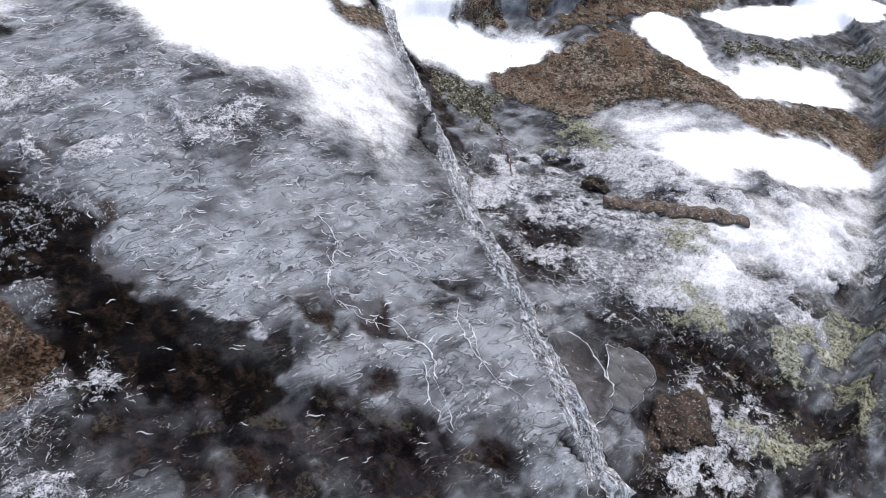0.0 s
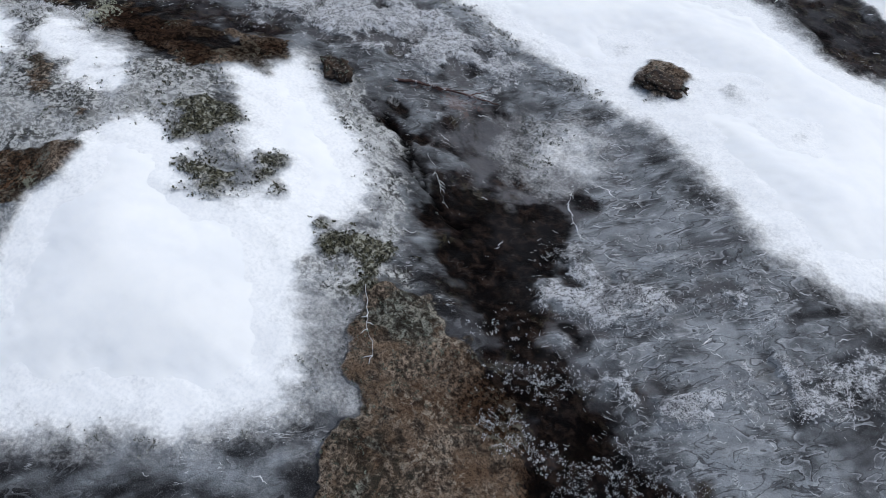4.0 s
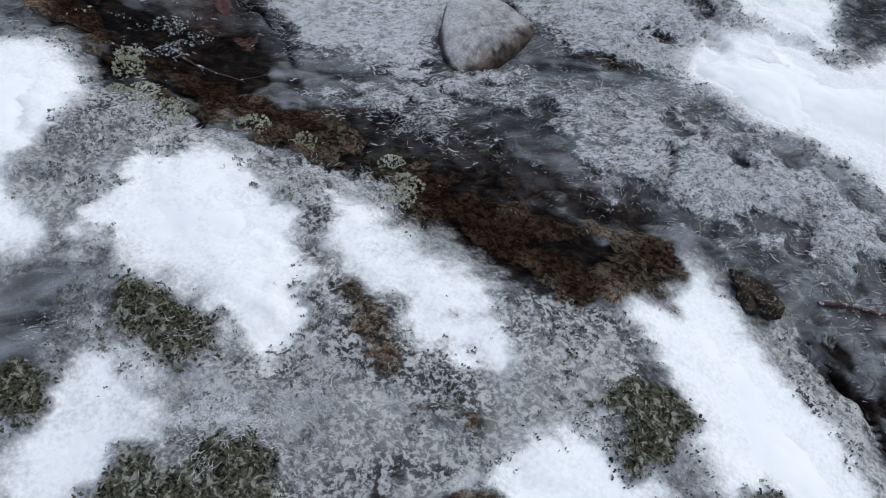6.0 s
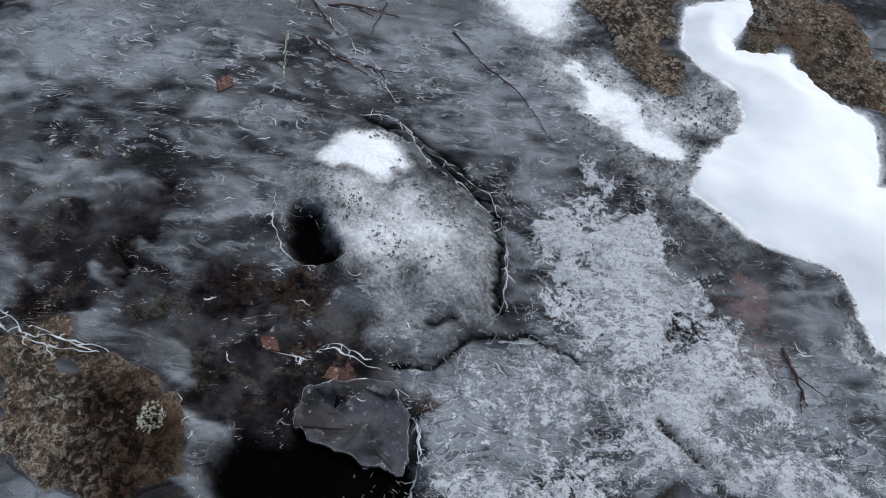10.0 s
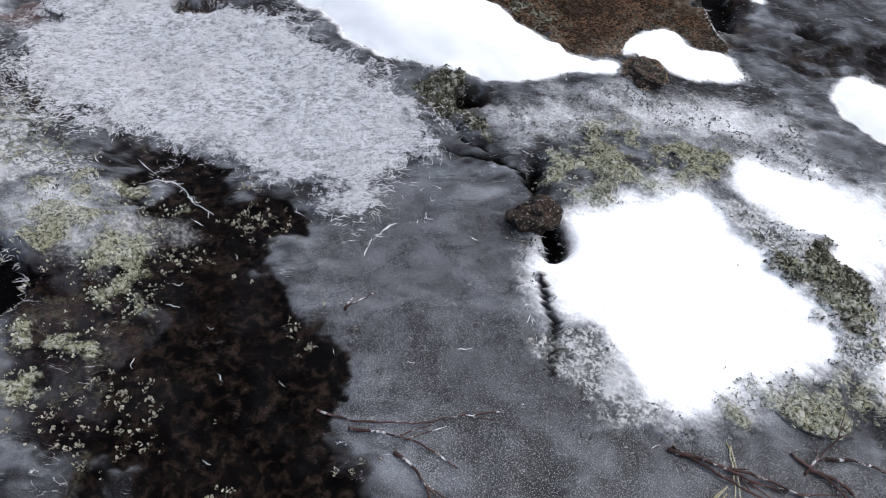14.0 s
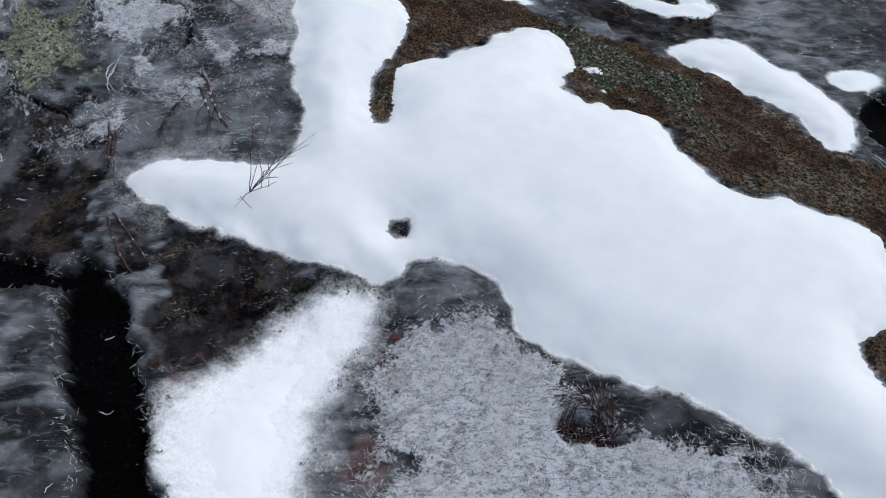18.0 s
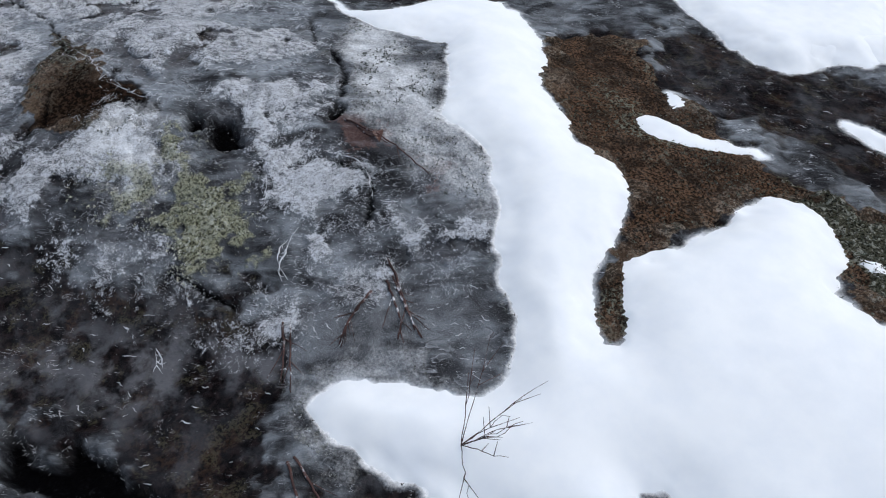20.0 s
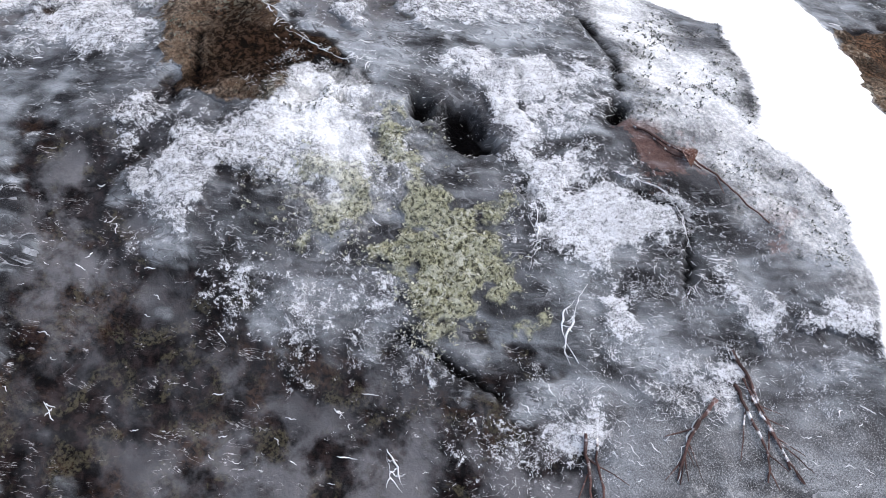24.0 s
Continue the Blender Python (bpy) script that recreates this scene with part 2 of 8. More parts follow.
SNOW[-1][1].append([(-11.06, 2.79), (-10.74, 2.79), (-10.61, 2.69), (-10.28, 2.65), (-10.26, 2.92), (-10.26, 3.04), (-10.11, 3.22), (-9.82, 3.17), (-9.61, 3.04), (-9.46, 2.9), (-9.42, 2.68), (-9.33, 2.48), (-9.43, 2.46), (-9.56, 2.54), (-9.68, 2.67), (-9.8, 2.76), (-9.95, 2.76), (-10.2, 2.58)])
SNOW.append((2, []))
SNOW[-1][1].append([(-8.16, 1.3), (-8.15, 1.43), (-8.16, 1.59), (-8.2, 1.73), (-8.13, 1.84), (-8.06, 1.77), (-8.03, 1.66), (-7.98, 1.51), (-7.89, 1.46), (-7.8, 1.32), (-7.77, 1.26), (-7.81, 1.25), (-7.78, 1.21), (-7.88, 1.21), (-8.06, 1.26)])
SNOW.append((0, []))
SNOW[-1][1].append([(-9.14, 2.96), (-9.14, 3.07), (-9.03, 3.09), (-8.94, 3.09), (-8.8, 3.18), (-8.71, 3.17), (-8.82, 3.1), (-8.9, 3.02), (-9.01, 2.94)])
SNOW.append((0, []))
SNOW[-1][1].append([(-9.24, 3.26), (-9.16, 3.26), (-9.08, 3.2), (-9.08, 3.12), (-9.16, 3.18)])
SNOW.append((0, []))
SNOW[-1][1].append([(-8.35, 2.95), (-8.29, 3.01), (-8.24, 2.96), (-8.24, 2.91), (-8.3, 2.93)])
SNOW.append((0, []))
SNOW[-1][1].append([(-8.23, 2.89), (-8.19, 2.91), (-8.16, 2.87), (-8.19, 2.85)])
SNOW.append((0, []))
SNOW[-1][1].append([(-8.74, 3.53), (-8.7, 3.65), (-8.53, 3.62), (-8.39, 3.68), (-8.48, 3.79), (-8.45, 3.95), (-8.38, 3.86), (-8.36, 3.76), (-8.3, 3.79), (-8.25, 3.69), (-8.38, 3.58), (-8.52, 3.52)])
SNOW.append((0, []))
SNOW[-1][1].append([(-9.37, 3.71), (-9.12, 3.72), (-9.01, 3.71), (-8.95, 3.86), (-8.8, 4.04), (-8.61, 4.13), (-8.4, 4.01), (-8.65, 4.58)])
SNOW.append((0, []))
SNOW[-1][1].append([(-6.95, 3.61), (-6.86, 3.71), (-6.88, 3.95), (-6.98, 3.94), (-7.01, 4.22), (-6.86, 4.22), (-6.66, 4.14), (-6.57, 3.93), (-6.7, 3.87), (-6.62, 3.73), (-6.41, 3.52), (-6.4, 3.44), (-6.53, 3.57), (-6.69, 3.74), (-6.79, 3.72), (-6.84, 3.58)])
SNOW.append((0, []))
SNOW[-1][1].append([(-8.25, 3.27), (-8.2, 3.49), (-8.08, 3.59), (-7.94, 3.56), (-7.73, 3.52), (-7.56, 3.45), (-7.49, 3.25), (-7.61, 3.25), (-7.7, 3.3), (-7.97, 3.33)])
SNOW.append((0, []))
SNOW[-1][1].append([(-7.44, 3.56), (-7.44, 3.73), (-7.36, 3.82), (-7.22, 3.48), (-7.35, 3.47)])
SNOW.append((0, []))
SNOW[-1][1].append([(-7.79, 3.68), (-7.66, 3.82), (-7.6, 3.7), (-7.7, 3.59)])
SNOW.append((1, []))
SNOW[-1][1].append([(-12.15, 0.91), (-12.42, 1), (-12.33, 1.13), (-12.05, 1.26), (-12, 1.16), (-11.94, 1.02)])
SNOW.append((1, []))
SNOW[-1][1].append([(-11.8, 1.15), (-11.89, 1.27), (-11.83, 1.44), (-11.62, 1.52), (-11.61, 1.38), (-11.64, 1.22)])
SNOW.append((2, []))
SNOW[-1][1].append([(-0.16, 2.57), (-0.05, 2.78), (0.18, 2.91), (0.3, 2.8), (0.53, 2.9), (0.54, 2.8), (0.36, 2.69), (0.23, 2.59), (0.1, 2.61), (-0.03, 2.55)])
SNOW.append((0, []))
SNOW[-1][1].append([(0.86, 3.15), (1.08, 3.28), (1.17, 3.15), (1.21, 2.88), (1.26, 2.77), (1.08, 2.8), (0.95, 2.98)])
SNOW.append((0, []))
SNOW[-1][1].append([(1.17, 3.36), (2.44, 4.2), (2.32, 3.84), (1.84, 3.51), (1.55, 3.3), (1.32, 3.28)])
SNOW.append((1, []))
SNOW[-1][1].append([(1.24, 2.78), (1.48, 3.01), (1.72, 3.09), (1.84, 2.97), (1.77, 2.81), (1.49, 2.71), (1.32, 2.7)])
SNOW.append((2, []))
SNOW[-1][1].append([(0.94, 2.28), (1.09, 2.33), (1.23, 2.32), (1.37, 2.46), (1.58, 2.46), (1.7, 2.41), (1.71, 2.25), (1.45, 2.14), (1.3, 2.13), (1.19, 2.19), (1.07, 2), (0.96, 2.12)])
SNOW.append((0, []))
SNOW[-1][1].append([(-0.27, 2.85), (-0.09, 3.04), (0.08, 3.1), (0.17, 3.03), (0.1, 2.96), (-0.01, 2.94), (-0.14, 2.88), (-0.23, 2.79)])
SNOW.append((0, []))
SNOW[-1][1].append([(-0.5, 3.36), (-0.31, 3.52), (-0.03, 3.59), (0.23, 3.49), (0.1, 3.29), (-0.15, 3.26), (-0.39, 3.24)])
SNOW.append((0, []))
SNOW[-1][1].append([(-0.82, 3.12), (-0.71, 3.23), (-0.56, 3.3), (-0.44, 3.2), (-0.38, 3.03), (-0.49, 2.92), (-0.64, 3.02)])
SNOW.append((0, []))
SNOW[-1][1].append([(-11.3, 2.55), (-10.97, 2.87), (-10.74, 2.79), (-10.78, 2.66), (-11.03, 2.61)])
SNOW.append((0, []))
SNOW[-1][1].append([(-2.85, 3.19), (-2.71, 3.34), (-2.44, 3.32), (-2.15, 3.34), (-2.13, 3.28), (-2.35, 3.22), (-2.59, 3.2)])
SNOW.append((0, []))
SNOW[-1][1].append([(-2.5, 3.56), (-2.26, 3.81), (-2.19, 3.52)])
SNOW.append((1, []))
SNOW[-1][1].append([(-2.64, 0.67), (-2.6, 0.73), (-2.48, 0.71), (-2.41, 0.66), (-2.55, 0.57)])
SNOW.append((1, []))
SNOW[-1][1].append([(-7.49, 1.06), (-7.39, 1.14), (-7.26, 1.16), (-7.19, 1.14), (-7.18, 1.05), (-7.24, 0.97)])
SNOW.append((0, []))
SNOW[-1][1].append([(-9.65, 3.78), (-9.4, 3.71), (-9.16, 3.67), (-9, 3.68), (-8.94, 3.88), (-8.78, 3.95), (-9.16, 4.77), (-9.84, 3.97)])
ROCK = []
ROCK.append([(-1.25, 0.99), (-1.23, 1.2), (-1.08, 1.09), (-0.93, 0.96), (-0.79, 0.88), (-0.67, 0.79), (-1.03, 0.58), (-1.17, 0.72), (-1.15, 0.81)])
ROCK.append([(0.25, 2.58), (0.49, 2.8), (0.64, 2.98), (0.95, 2.98), (1.17, 2.78), (1.28, 2.64), (1.62, 2.76), (1.94, 2.79), (1.77, 2.35), (1.6, 2.45), (1.3, 2.43), (1.21, 2.53), (0.76, 2.53), (0.61, 2.4), (0.38, 2.52)])
ROCK.append([(-0.32, 3.08), (-0.12, 3.21), (0.15, 3.29), (0.42, 3.82), (0.53, 2.98), (0.28, 3.1), (0.13, 3.1), (-0.1, 3.07)])
ROCK.append([(-0.38, 2.41), (-0.26, 2.48), (-0.18, 2.55), (-0.11, 2.46), (-0.27, 2.24)])
ROCK.append([(-2.5, 1.43), (-2.37, 1.43), (-2.22, 1.42), (-2.1, 1.46), (-2.05, 1.56), (-1.95, 1.59), (-1.92, 1.5), (-2.01, 1.38), (-2.08, 1.32), (-2.19, 1.31), (-2.32, 1.3)])
ROCK.append([(-2.43, 1.09), (-2.38, 1.11), (-2.27, 1.03), (-2.16, 1.03), (-2.11, 1.01), (-2.14, 0.93), (-2.24, 0.96)])
ROCK.append([(-3.78, 1.37), (-3.59, 1.38), (-3.35, 1.34), (-3.14, 1.34), (-2.92, 1.35), (-2.74, 1.35), (-2.59, 1.38), (-2.52, 1.44), (-2.39, 1.47), (-2.22, 1.51), (-2.06, 1.55), (-2.05, 1.53), (-2.36, 1.27), (-2.48, 1.36), (-2.6, 1.35), (-2.77, 1.32), (-2.93, 1.29), (-3.12, 1.24), (-3.37, 1.27), (-3.57, 1.31)])
ROCK.append([(-4.7, 1.03), (-4.66, 1.07), (-4.57, 1.14), (-4.49, 1.17), (-4.42, 1.2), (-4.32, 1.15), (-4.25, 1.12), (-4.45, 0.9)])
ROCK.append([(-4.22, 2.85), (-4.04, 3.04), (-3.81, 2.93), (-3.79, 2.87), (-3.91, 2.79), (-4.03, 2.77)])
ROCK.append([(-4.32, 2.82), (-4.37, 2.96), (-4.21, 3.09), (-4.03, 3.03), (-3.9, 2.8), (-4.03, 2.79), (-4.17, 2.82), (-4.22, 2.88), (-4.3, 2.75)])
ROCK.append([(-4.81, 2.71), (-4.8, 2.82), (-4.7, 2.95), (-4.57, 3.02), (-4.31, 3.07), (-4.21, 2.89), (-4.24, 2.77), (-4.3, 2.71), (-4.33, 2.9), (-4.41, 2.97), (-4.53, 2.84), (-4.43, 2.65), (-4.22, 2.51), (-4.38, 2.51), (-4.58, 2.55)])
ROCK.append([(-5.78, 3.35), (-5.63, 3.6), (-5.47, 3.51), (-5.31, 3.4), (-5.38, 3.34), (-5.48, 3.24), (-5.61, 3.27)])
ROCK.append([(-5.61, 3.1), (-5.53, 3.25), (-5.45, 3.19), (-5.45, 3.05), (-5.53, 3.01)])
ROCK.append([(-7.64, 2.8), (-7.62, 2.95), (-7.5, 3.28), (-7.31, 3.22), (-7.07, 3.24), (-6.83, 3.31), (-6.67, 3.33), (-6.48, 3.22), (-6.23, 3.05), (-6.27, 3.03), (-6.46, 3.05), (-6.51, 2.97), (-6.46, 2.76), (-6.53, 2.66), (-6.68, 2.63), (-6.86, 2.63), (-7.06, 2.48), (-7.13, 2.51), (-7.19, 2.6), (-7.11, 2.67), (-7.28, 2.9), (-7.42, 2.93)])
ROCK.append([(-8.44, 2.92), (-8.4, 3.16), (-8.24, 3.29), (-7.97, 3.33), (-7.59, 3.21), (-7.33, 3.21), (-7.11, 3.2), (-6.86, 2.59), (-6.94, 2.55), (-7.05, 2.48), (-7.13, 2.52), (-7.17, 2.59), (-7.1, 2.65), (-7.19, 2.81), (-7.28, 2.91), (-7.42, 2.9), (-7.65, 2.74), (-7.84, 2.81), (-8.01, 2.92), (-8.17, 2.76)])
ROCK.append([(-8.81, 2.53), (-8.73, 2.62), (-8.66, 2.42), (-8.52, 2.3), (-8.55, 2.24), (-8.62, 2.25), (-8.74, 2.38)])
ROCK.append([(-9.77, 3.11), (-9.55, 3.46), (-9.3, 3.29), (-9.11, 3.26), (-8.81, 3.12), (-8.61, 3.16), (-8.39, 3.2), (-8.04, 3.19), (-7.94, 2.93), (-8.08, 2.73), (-8.3, 2.82), (-8.35, 2.96), (-8.63, 3.02), (-8.63, 2.83), (-8.67, 2.48), (-8.5, 2.32), (-8.55, 2.24), (-8.67, 2.31), (-8.77, 2.5), (-8.88, 2.68), (-9.08, 2.68), (-9.4, 2.82)])
ROCK.append([(-6.42, 2.73), (-6.36, 2.84), (-6.24, 2.77), (-6.26, 2.71), (-6.33, 2.66)])
ROCK.append([(-10.63, 1.63), (-10.47, 1.68), (-10.28, 1.71), (-10.12, 1.77), (-10.07, 1.76), (-10.2, 1.61), (-10.15, 1.52), (-10.27, 1.4), (-10.35, 1.41), (-10.42, 1.51)])
ROCK.append([(-1.2, 2.23), (-1.08, 2.32), (-1.02, 2.25), (-1.04, 2.14), (-1.13, 2.13)])
ROCK.append([(-0.98, 2.3), (-0.93, 2.32), (-0.87, 2.26), (-0.9, 2.22)])
ROCK.append([(0.41, 2.91), (0.59, 3.12), (0.89, 3.22), (0.86, 3.08), (0.69, 2.98)])
ROCK.append([(-2.42, 1.1), (-2.37, 1.12), (-2.27, 1.06), (-2.2, 1.01), (-2.23, 0.99), (-2.29, 0.98), (-2.37, 1.05)])
ROCK.append([(-2.22, 0.98), (-2.16, 1.07), (-2.07, 1.09), (-2.08, 1.04), (-2.12, 0.96), (-2.18, 0.94)])
ROCK.append([(-0.98, 0.99), (-0.91, 0.97), (-0.79, 0.89), (-0.71, 0.82), (-0.63, 0.71), (-0.51, 0.59), (-0.66, 0.53)])
ROCK.append([(-10.37, 1.39), (-10.52, 1.46), (-10.67, 1.59), (-10.96, 1.71), (-10.66, 1.69), (-10.31, 1.7), (-10.11, 1.78), (-10.09, 1.73), (-10.24, 1.6), (-10.19, 1.47)])
ROCK.append([(-1.21, 2.22), (-1.18, 2.34), (-1.04, 2.32), (-1, 2.2), (-1.07, 2.11), (-1.15, 2.14)])
ROCK.append([(-0.4, 3.19), (-0.31, 3.31), (-0.13, 3.28), (0.1, 3.29), (0.25, 3.47), (0.14, 3.61), (0.42, 3.82), (0.53, 2.98), (0.38, 3.03), (0.25, 3.05), (0.13, 3.1), (-0.08, 3.09), (-0.26, 2.89)])
ROCK.append([(-0.04, 2.93), (0.05, 3.03), (0.16, 3.03), (0.13, 2.93), (0, 2.87)])
ROCK.append([(0.08, 2.85), (0.19, 2.96), (0.31, 2.98), (0.29, 2.91), (0.11, 2.82)])
ROCK.append([(-2.16, 0.82), (-2.14, 0.87), (-2.03, 0.93), (-1.98, 0.88), (-1.99, 0.81), (-2.04, 0.75), (-2.1, 0.76)])
ROCK.append([(-2.69, 3.35), (-2.5, 3.56), (-2.33, 3.51), (-2.19, 3.5), (-2.15, 3.37), (-2.34, 3.39)])
ROCK.append([(-2.42, 1.1), (-2.38, 1.13), (-2.27, 1.06), (-2.22, 1), (-2.27, 0.96), (-2.35, 1.03)])
ROCK.append([(-2.25, 0.97), (-2.18, 1.04), (-2.11, 1.07), (-2.06, 1.07), (-2.07, 1), (-2.16, 0.92)])
ROCK.append([(-2.17, 0.86), (-2.11, 0.92), (-2.03, 0.92), (-2.15, 0.84)])
ROCK.append([(0.54, 3.29), (1.39, 3.71), (1.32, 3.34), (0.67, 3.08)])
ROCK.append([(-1.03, 1.06), (-0.88, 0.94), (-0.77, 0.91), (-0.7, 0.81), (-0.64, 0.8), (-0.53, 0.78), (-0.43, 0.62), (-0.66, 0.53)])
ROCK.append([(-3.81, 1.37), (-3.58, 1.32), (-3.42, 1.27), (-3.23, 1.31), (-3.1, 1.27), (-2.91, 1.3), (-2.77, 1.34), (-2.61, 1.41), (-2.74, 1.46), (-2.91, 1.44), (-3.12, 1.41), (-3.29, 1.39), (-3.48, 1.41), (-3.66, 1.42)])
ROCK.append([(-1.28, 1.02), (-1.27, 1.13), (-1.16, 1.19), (-0.86, 1.01), (-0.64, 0.81), (-1.03, 0.58), (-1.17, 0.72), (-1.14, 0.83)])
WET = []
WET.append([(-0.73, 1.03), (-0.6, 1.05), (-0.47, 0.96), (-0.32, 0.88), (-0.11, 0.83), (0.14, 0.81), (0.37, 0.78), (0.49, 0.7), (-0.44, 0.48)])
WET.append([(-1.18, 1.21), (-1.08, 1.3), (-0.83, 1.04), (-0.64, 1.02), (-0.53, 0.98), (-0.5, 0.89), (-0.66, 0.8), (-0.79, 0.88), (-1.03, 1.05)])
WET.append([(-6.74, 1.5), (-6.8, 1.61), (-6.69, 1.68), (-6.52, 1.69), (-6.36, 1.6), (-6.24, 1.57), (-6.14, 1.58), (-6.02, 1.52), (-6.18, 1.32), (-6.27, 1.22), (-6.45, 1.31), (-6.61, 1.41)])
WET.append([(-6.51, 1.21), (-6.45, 1.34), (-6.74, 1.49), (-6.8, 1.61), (-6.59, 1.69), (-6.45, 1.64), (-6.26, 1.58), (-6.11, 1.47), (-6.03, 1.43), (-5.89, 1.46), (-5.76, 1.51), (-5.66, 1.49), (-5.64, 1.47), (-6.01, 1.01)])
WET.append([(-10.52, 1.07), (-10.32, 1.25), (-10.12, 1.23), (-9.99, 1.22), (-9.8, 1.3), (-9.61, 1.35), (-9.47, 1.44), (-9.31, 1.34), (-9.69, 0.78)])
WET.append([(-4.94, 1.15), (-4.86, 1.22), (-4.75, 1.29), (-4.63, 1.32), (-4.53, 1.29), (-4.57, 1.17), (-4.7, 1.09), (-4.76, 1.06)])
WET.append([(-4.24, 1.53), (-3.84, 1.38), (-3.61, 1.47), (-3.41, 1.44), (-3.18, 1.49), (-2.95, 1.54), (-2.83, 1.43), (-2.94, 1.37), (-3.19, 1.36), (-3.41, 1.33), (-3.76, 1.4), (-3.96, 1.34)])
WET.append([(-2.94, 1.52), (-2.72, 1.58), (-2.45, 1.6), (-2.23, 1.7), (-2.07, 1.71), (-1.96, 1.64), (-2.06, 1.57), (-2.28, 1.51), (-2.51, 1.46), (-2.76, 1.41)])
WET.append([(-1.7, 1.61), (-1.54, 1.64), (-1.37, 1.46), (-1.26, 1.39), (-1.15, 1.3), (-1.04, 1.23), (-1.19, 1.11), (-1.28, 1.27), (-1.42, 1.41), (-1.58, 1.5)])
WET.append([(0.04, 2.4), (0.21, 2.54), (0.17, 2.23), (0.3, 2.03), (0.32, 1.48), (0.46, 1.49), (0.53, 1.31), (0.44, 1.28), (0.33, 1.49), (0.24, 1.93), (0.11, 2.11)])
WET.append([(-8.76, 1.54), (-8.58, 1.67), (-8.39, 1.78), (-8.24, 1.83), (-8.2, 1.73), (-8.18, 1.57), (-8.22, 1.4), (-8.25, 1.32), (-8.49, 1.41)])
WET.append([(-8.78, 1.58), (-8.64, 1.72), (-8.48, 1.76), (-8.31, 1.82), (-8.2, 1.89), (-8.12, 1.91), (-8.59, 1.39)])
WET.append([(-1.05, 2.93), (-0.82, 3.12), (-0.51, 2.9), (-0.33, 2.95), (-0.19, 2.59), (-0.26, 2.48), (-0.47, 2.62), (-0.76, 2.63)])
WET.append([(-5, 1.24), (-4.89, 1.35), (-4.78, 1.4), (-4.73, 1.34), (-4.75, 1.28), (-4.65, 1.22), (-4.69, 1.16), (-4.86, 1.17)])
WET.append([(-6.21, 3.16), (-6.06, 3.25), (-5.74, 3.65), (-5.83, 3.84), (-6.06, 3.59), (-6.32, 3.15)])
WET.append([(-7.49, 3.3), (-7.1, 3.28), (-6.69, 3.37), (-6.24, 3.07), (-6.4, 3.49), (-6.63, 3.71), (-6.85, 3.69), (-7.21, 3.89)])
WET.append([(-9.55, 3.46), (-9.04, 3.23), (-8.62, 3.32), (-8.1, 3.33), (-8.36, 3.93), (-8.92, 3.82), (-9.38, 3.69)])
WET.append([(-9.79, 1.29), (-9.54, 1.51), (-9.21, 1.69), (-9.01, 1.59), (-8.67, 1.35), (-8.97, 1.22), (-9.32, 1.07)])
WET.append([(0.63, 1.2), (0.95, 1.28), (0.95, 1.15), (0.74, 1.01), (0.63, 0.99)])
WET.append([(0.6, 0.97), (0.71, 1.02), (0.72, 0.86), (0.64, 0.84)])
WET.append([(1.06, 1.1), (1.31, 1.08), (1.25, 0.9), (1.04, 0.9)])
WET.append([(0.42, 1.63), (0.59, 1.72), (0.6, 1.48), (0.53, 1.31), (0.45, 1.33)])
WET.append([(0.99, 1.53), (1.17, 1.6), (1.11, 1.39), (1, 1.38)])
WET.append([(1.37, 1.44), (1.44, 1.5), (1.38, 1.33)])
WET.append([(-4.58, 1.28), (-4.46, 1.35), (-4.18, 1.49), (-4.01, 1.37), (-4.11, 1.27), (-4.25, 1.19), (-4.34, 1.14)])
WET.append([(-10.24, 1.49), (-10.14, 1.58), (-10.17, 1.49)])
WET.append([(-10.9, 2.94), (-10.31, 3.54), (-10, 3.45), (-10.28, 2.98), (-10.29, 2.8)])
WET.append([(-12.38, 1.3), (-11.5, 1.87), (-10.71, 2.29), (-10.67, 2.14), (-11.3, 1.77), (-12.04, 1.4)])
WET.append([(-3.78, 1.37), (-3.59, 1.38), (-3.35, 1.34), (-3.14, 1.34), (-2.92, 1.35), (-2.74, 1.35), (-2.59, 1.38), (-2.52, 1.44), (-2.39, 1.47), (-2.22, 1.51), (-2.06, 1.55), (-2.05, 1.53), (-2.36, 1.27), (-2.48, 1.36), (-2.6, 1.35), (-2.77, 1.32), (-2.93, 1.29), (-3.12, 1.24), (-3.37, 1.27), (-3.57, 1.31)])
WET.append([(-2.5, 1.43), (-2.37, 1.43), (-2.22, 1.42), (-2.1, 1.46), (-2.05, 1.56), (-1.95, 1.59), (-1.92, 1.5), (-2.01, 1.38), (-2.08, 1.32), (-2.19, 1.31), (-2.32, 1.3)])
WET.append([(-2.43, 1.09), (-2.38, 1.11), (-2.27, 1.03), (-2.16, 1.03), (-2.11, 1.01), (-2.14, 0.93), (-2.24, 0.96)])
WET.append([(-10.63, 1.63), (-10.47, 1.68), (-10.28, 1.71), (-10.12, 1.77), (-10.07, 1.76), (-10.2, 1.61), (-10.15, 1.52), (-10.27, 1.4), (-10.35, 1.41), (-10.42, 1.51)])
WET.append([(0.02, 1.17), (0.11, 1.19), (0.26, 1.23), (0.26, 1.17), (0.14, 1.14), (0.03, 1.12)])
WET.append([(-0.15, 1.17), (-0.08, 1.24), (-0.03, 1.13), (-0.08, 1.07), (-0.14, 1.1)])
WET.append([(-0.07, 1.02), (0.03, 1.03), (0.12, 1.02), (0.11, 0.99), (0, 0.98), (-0.07, 0.98)])
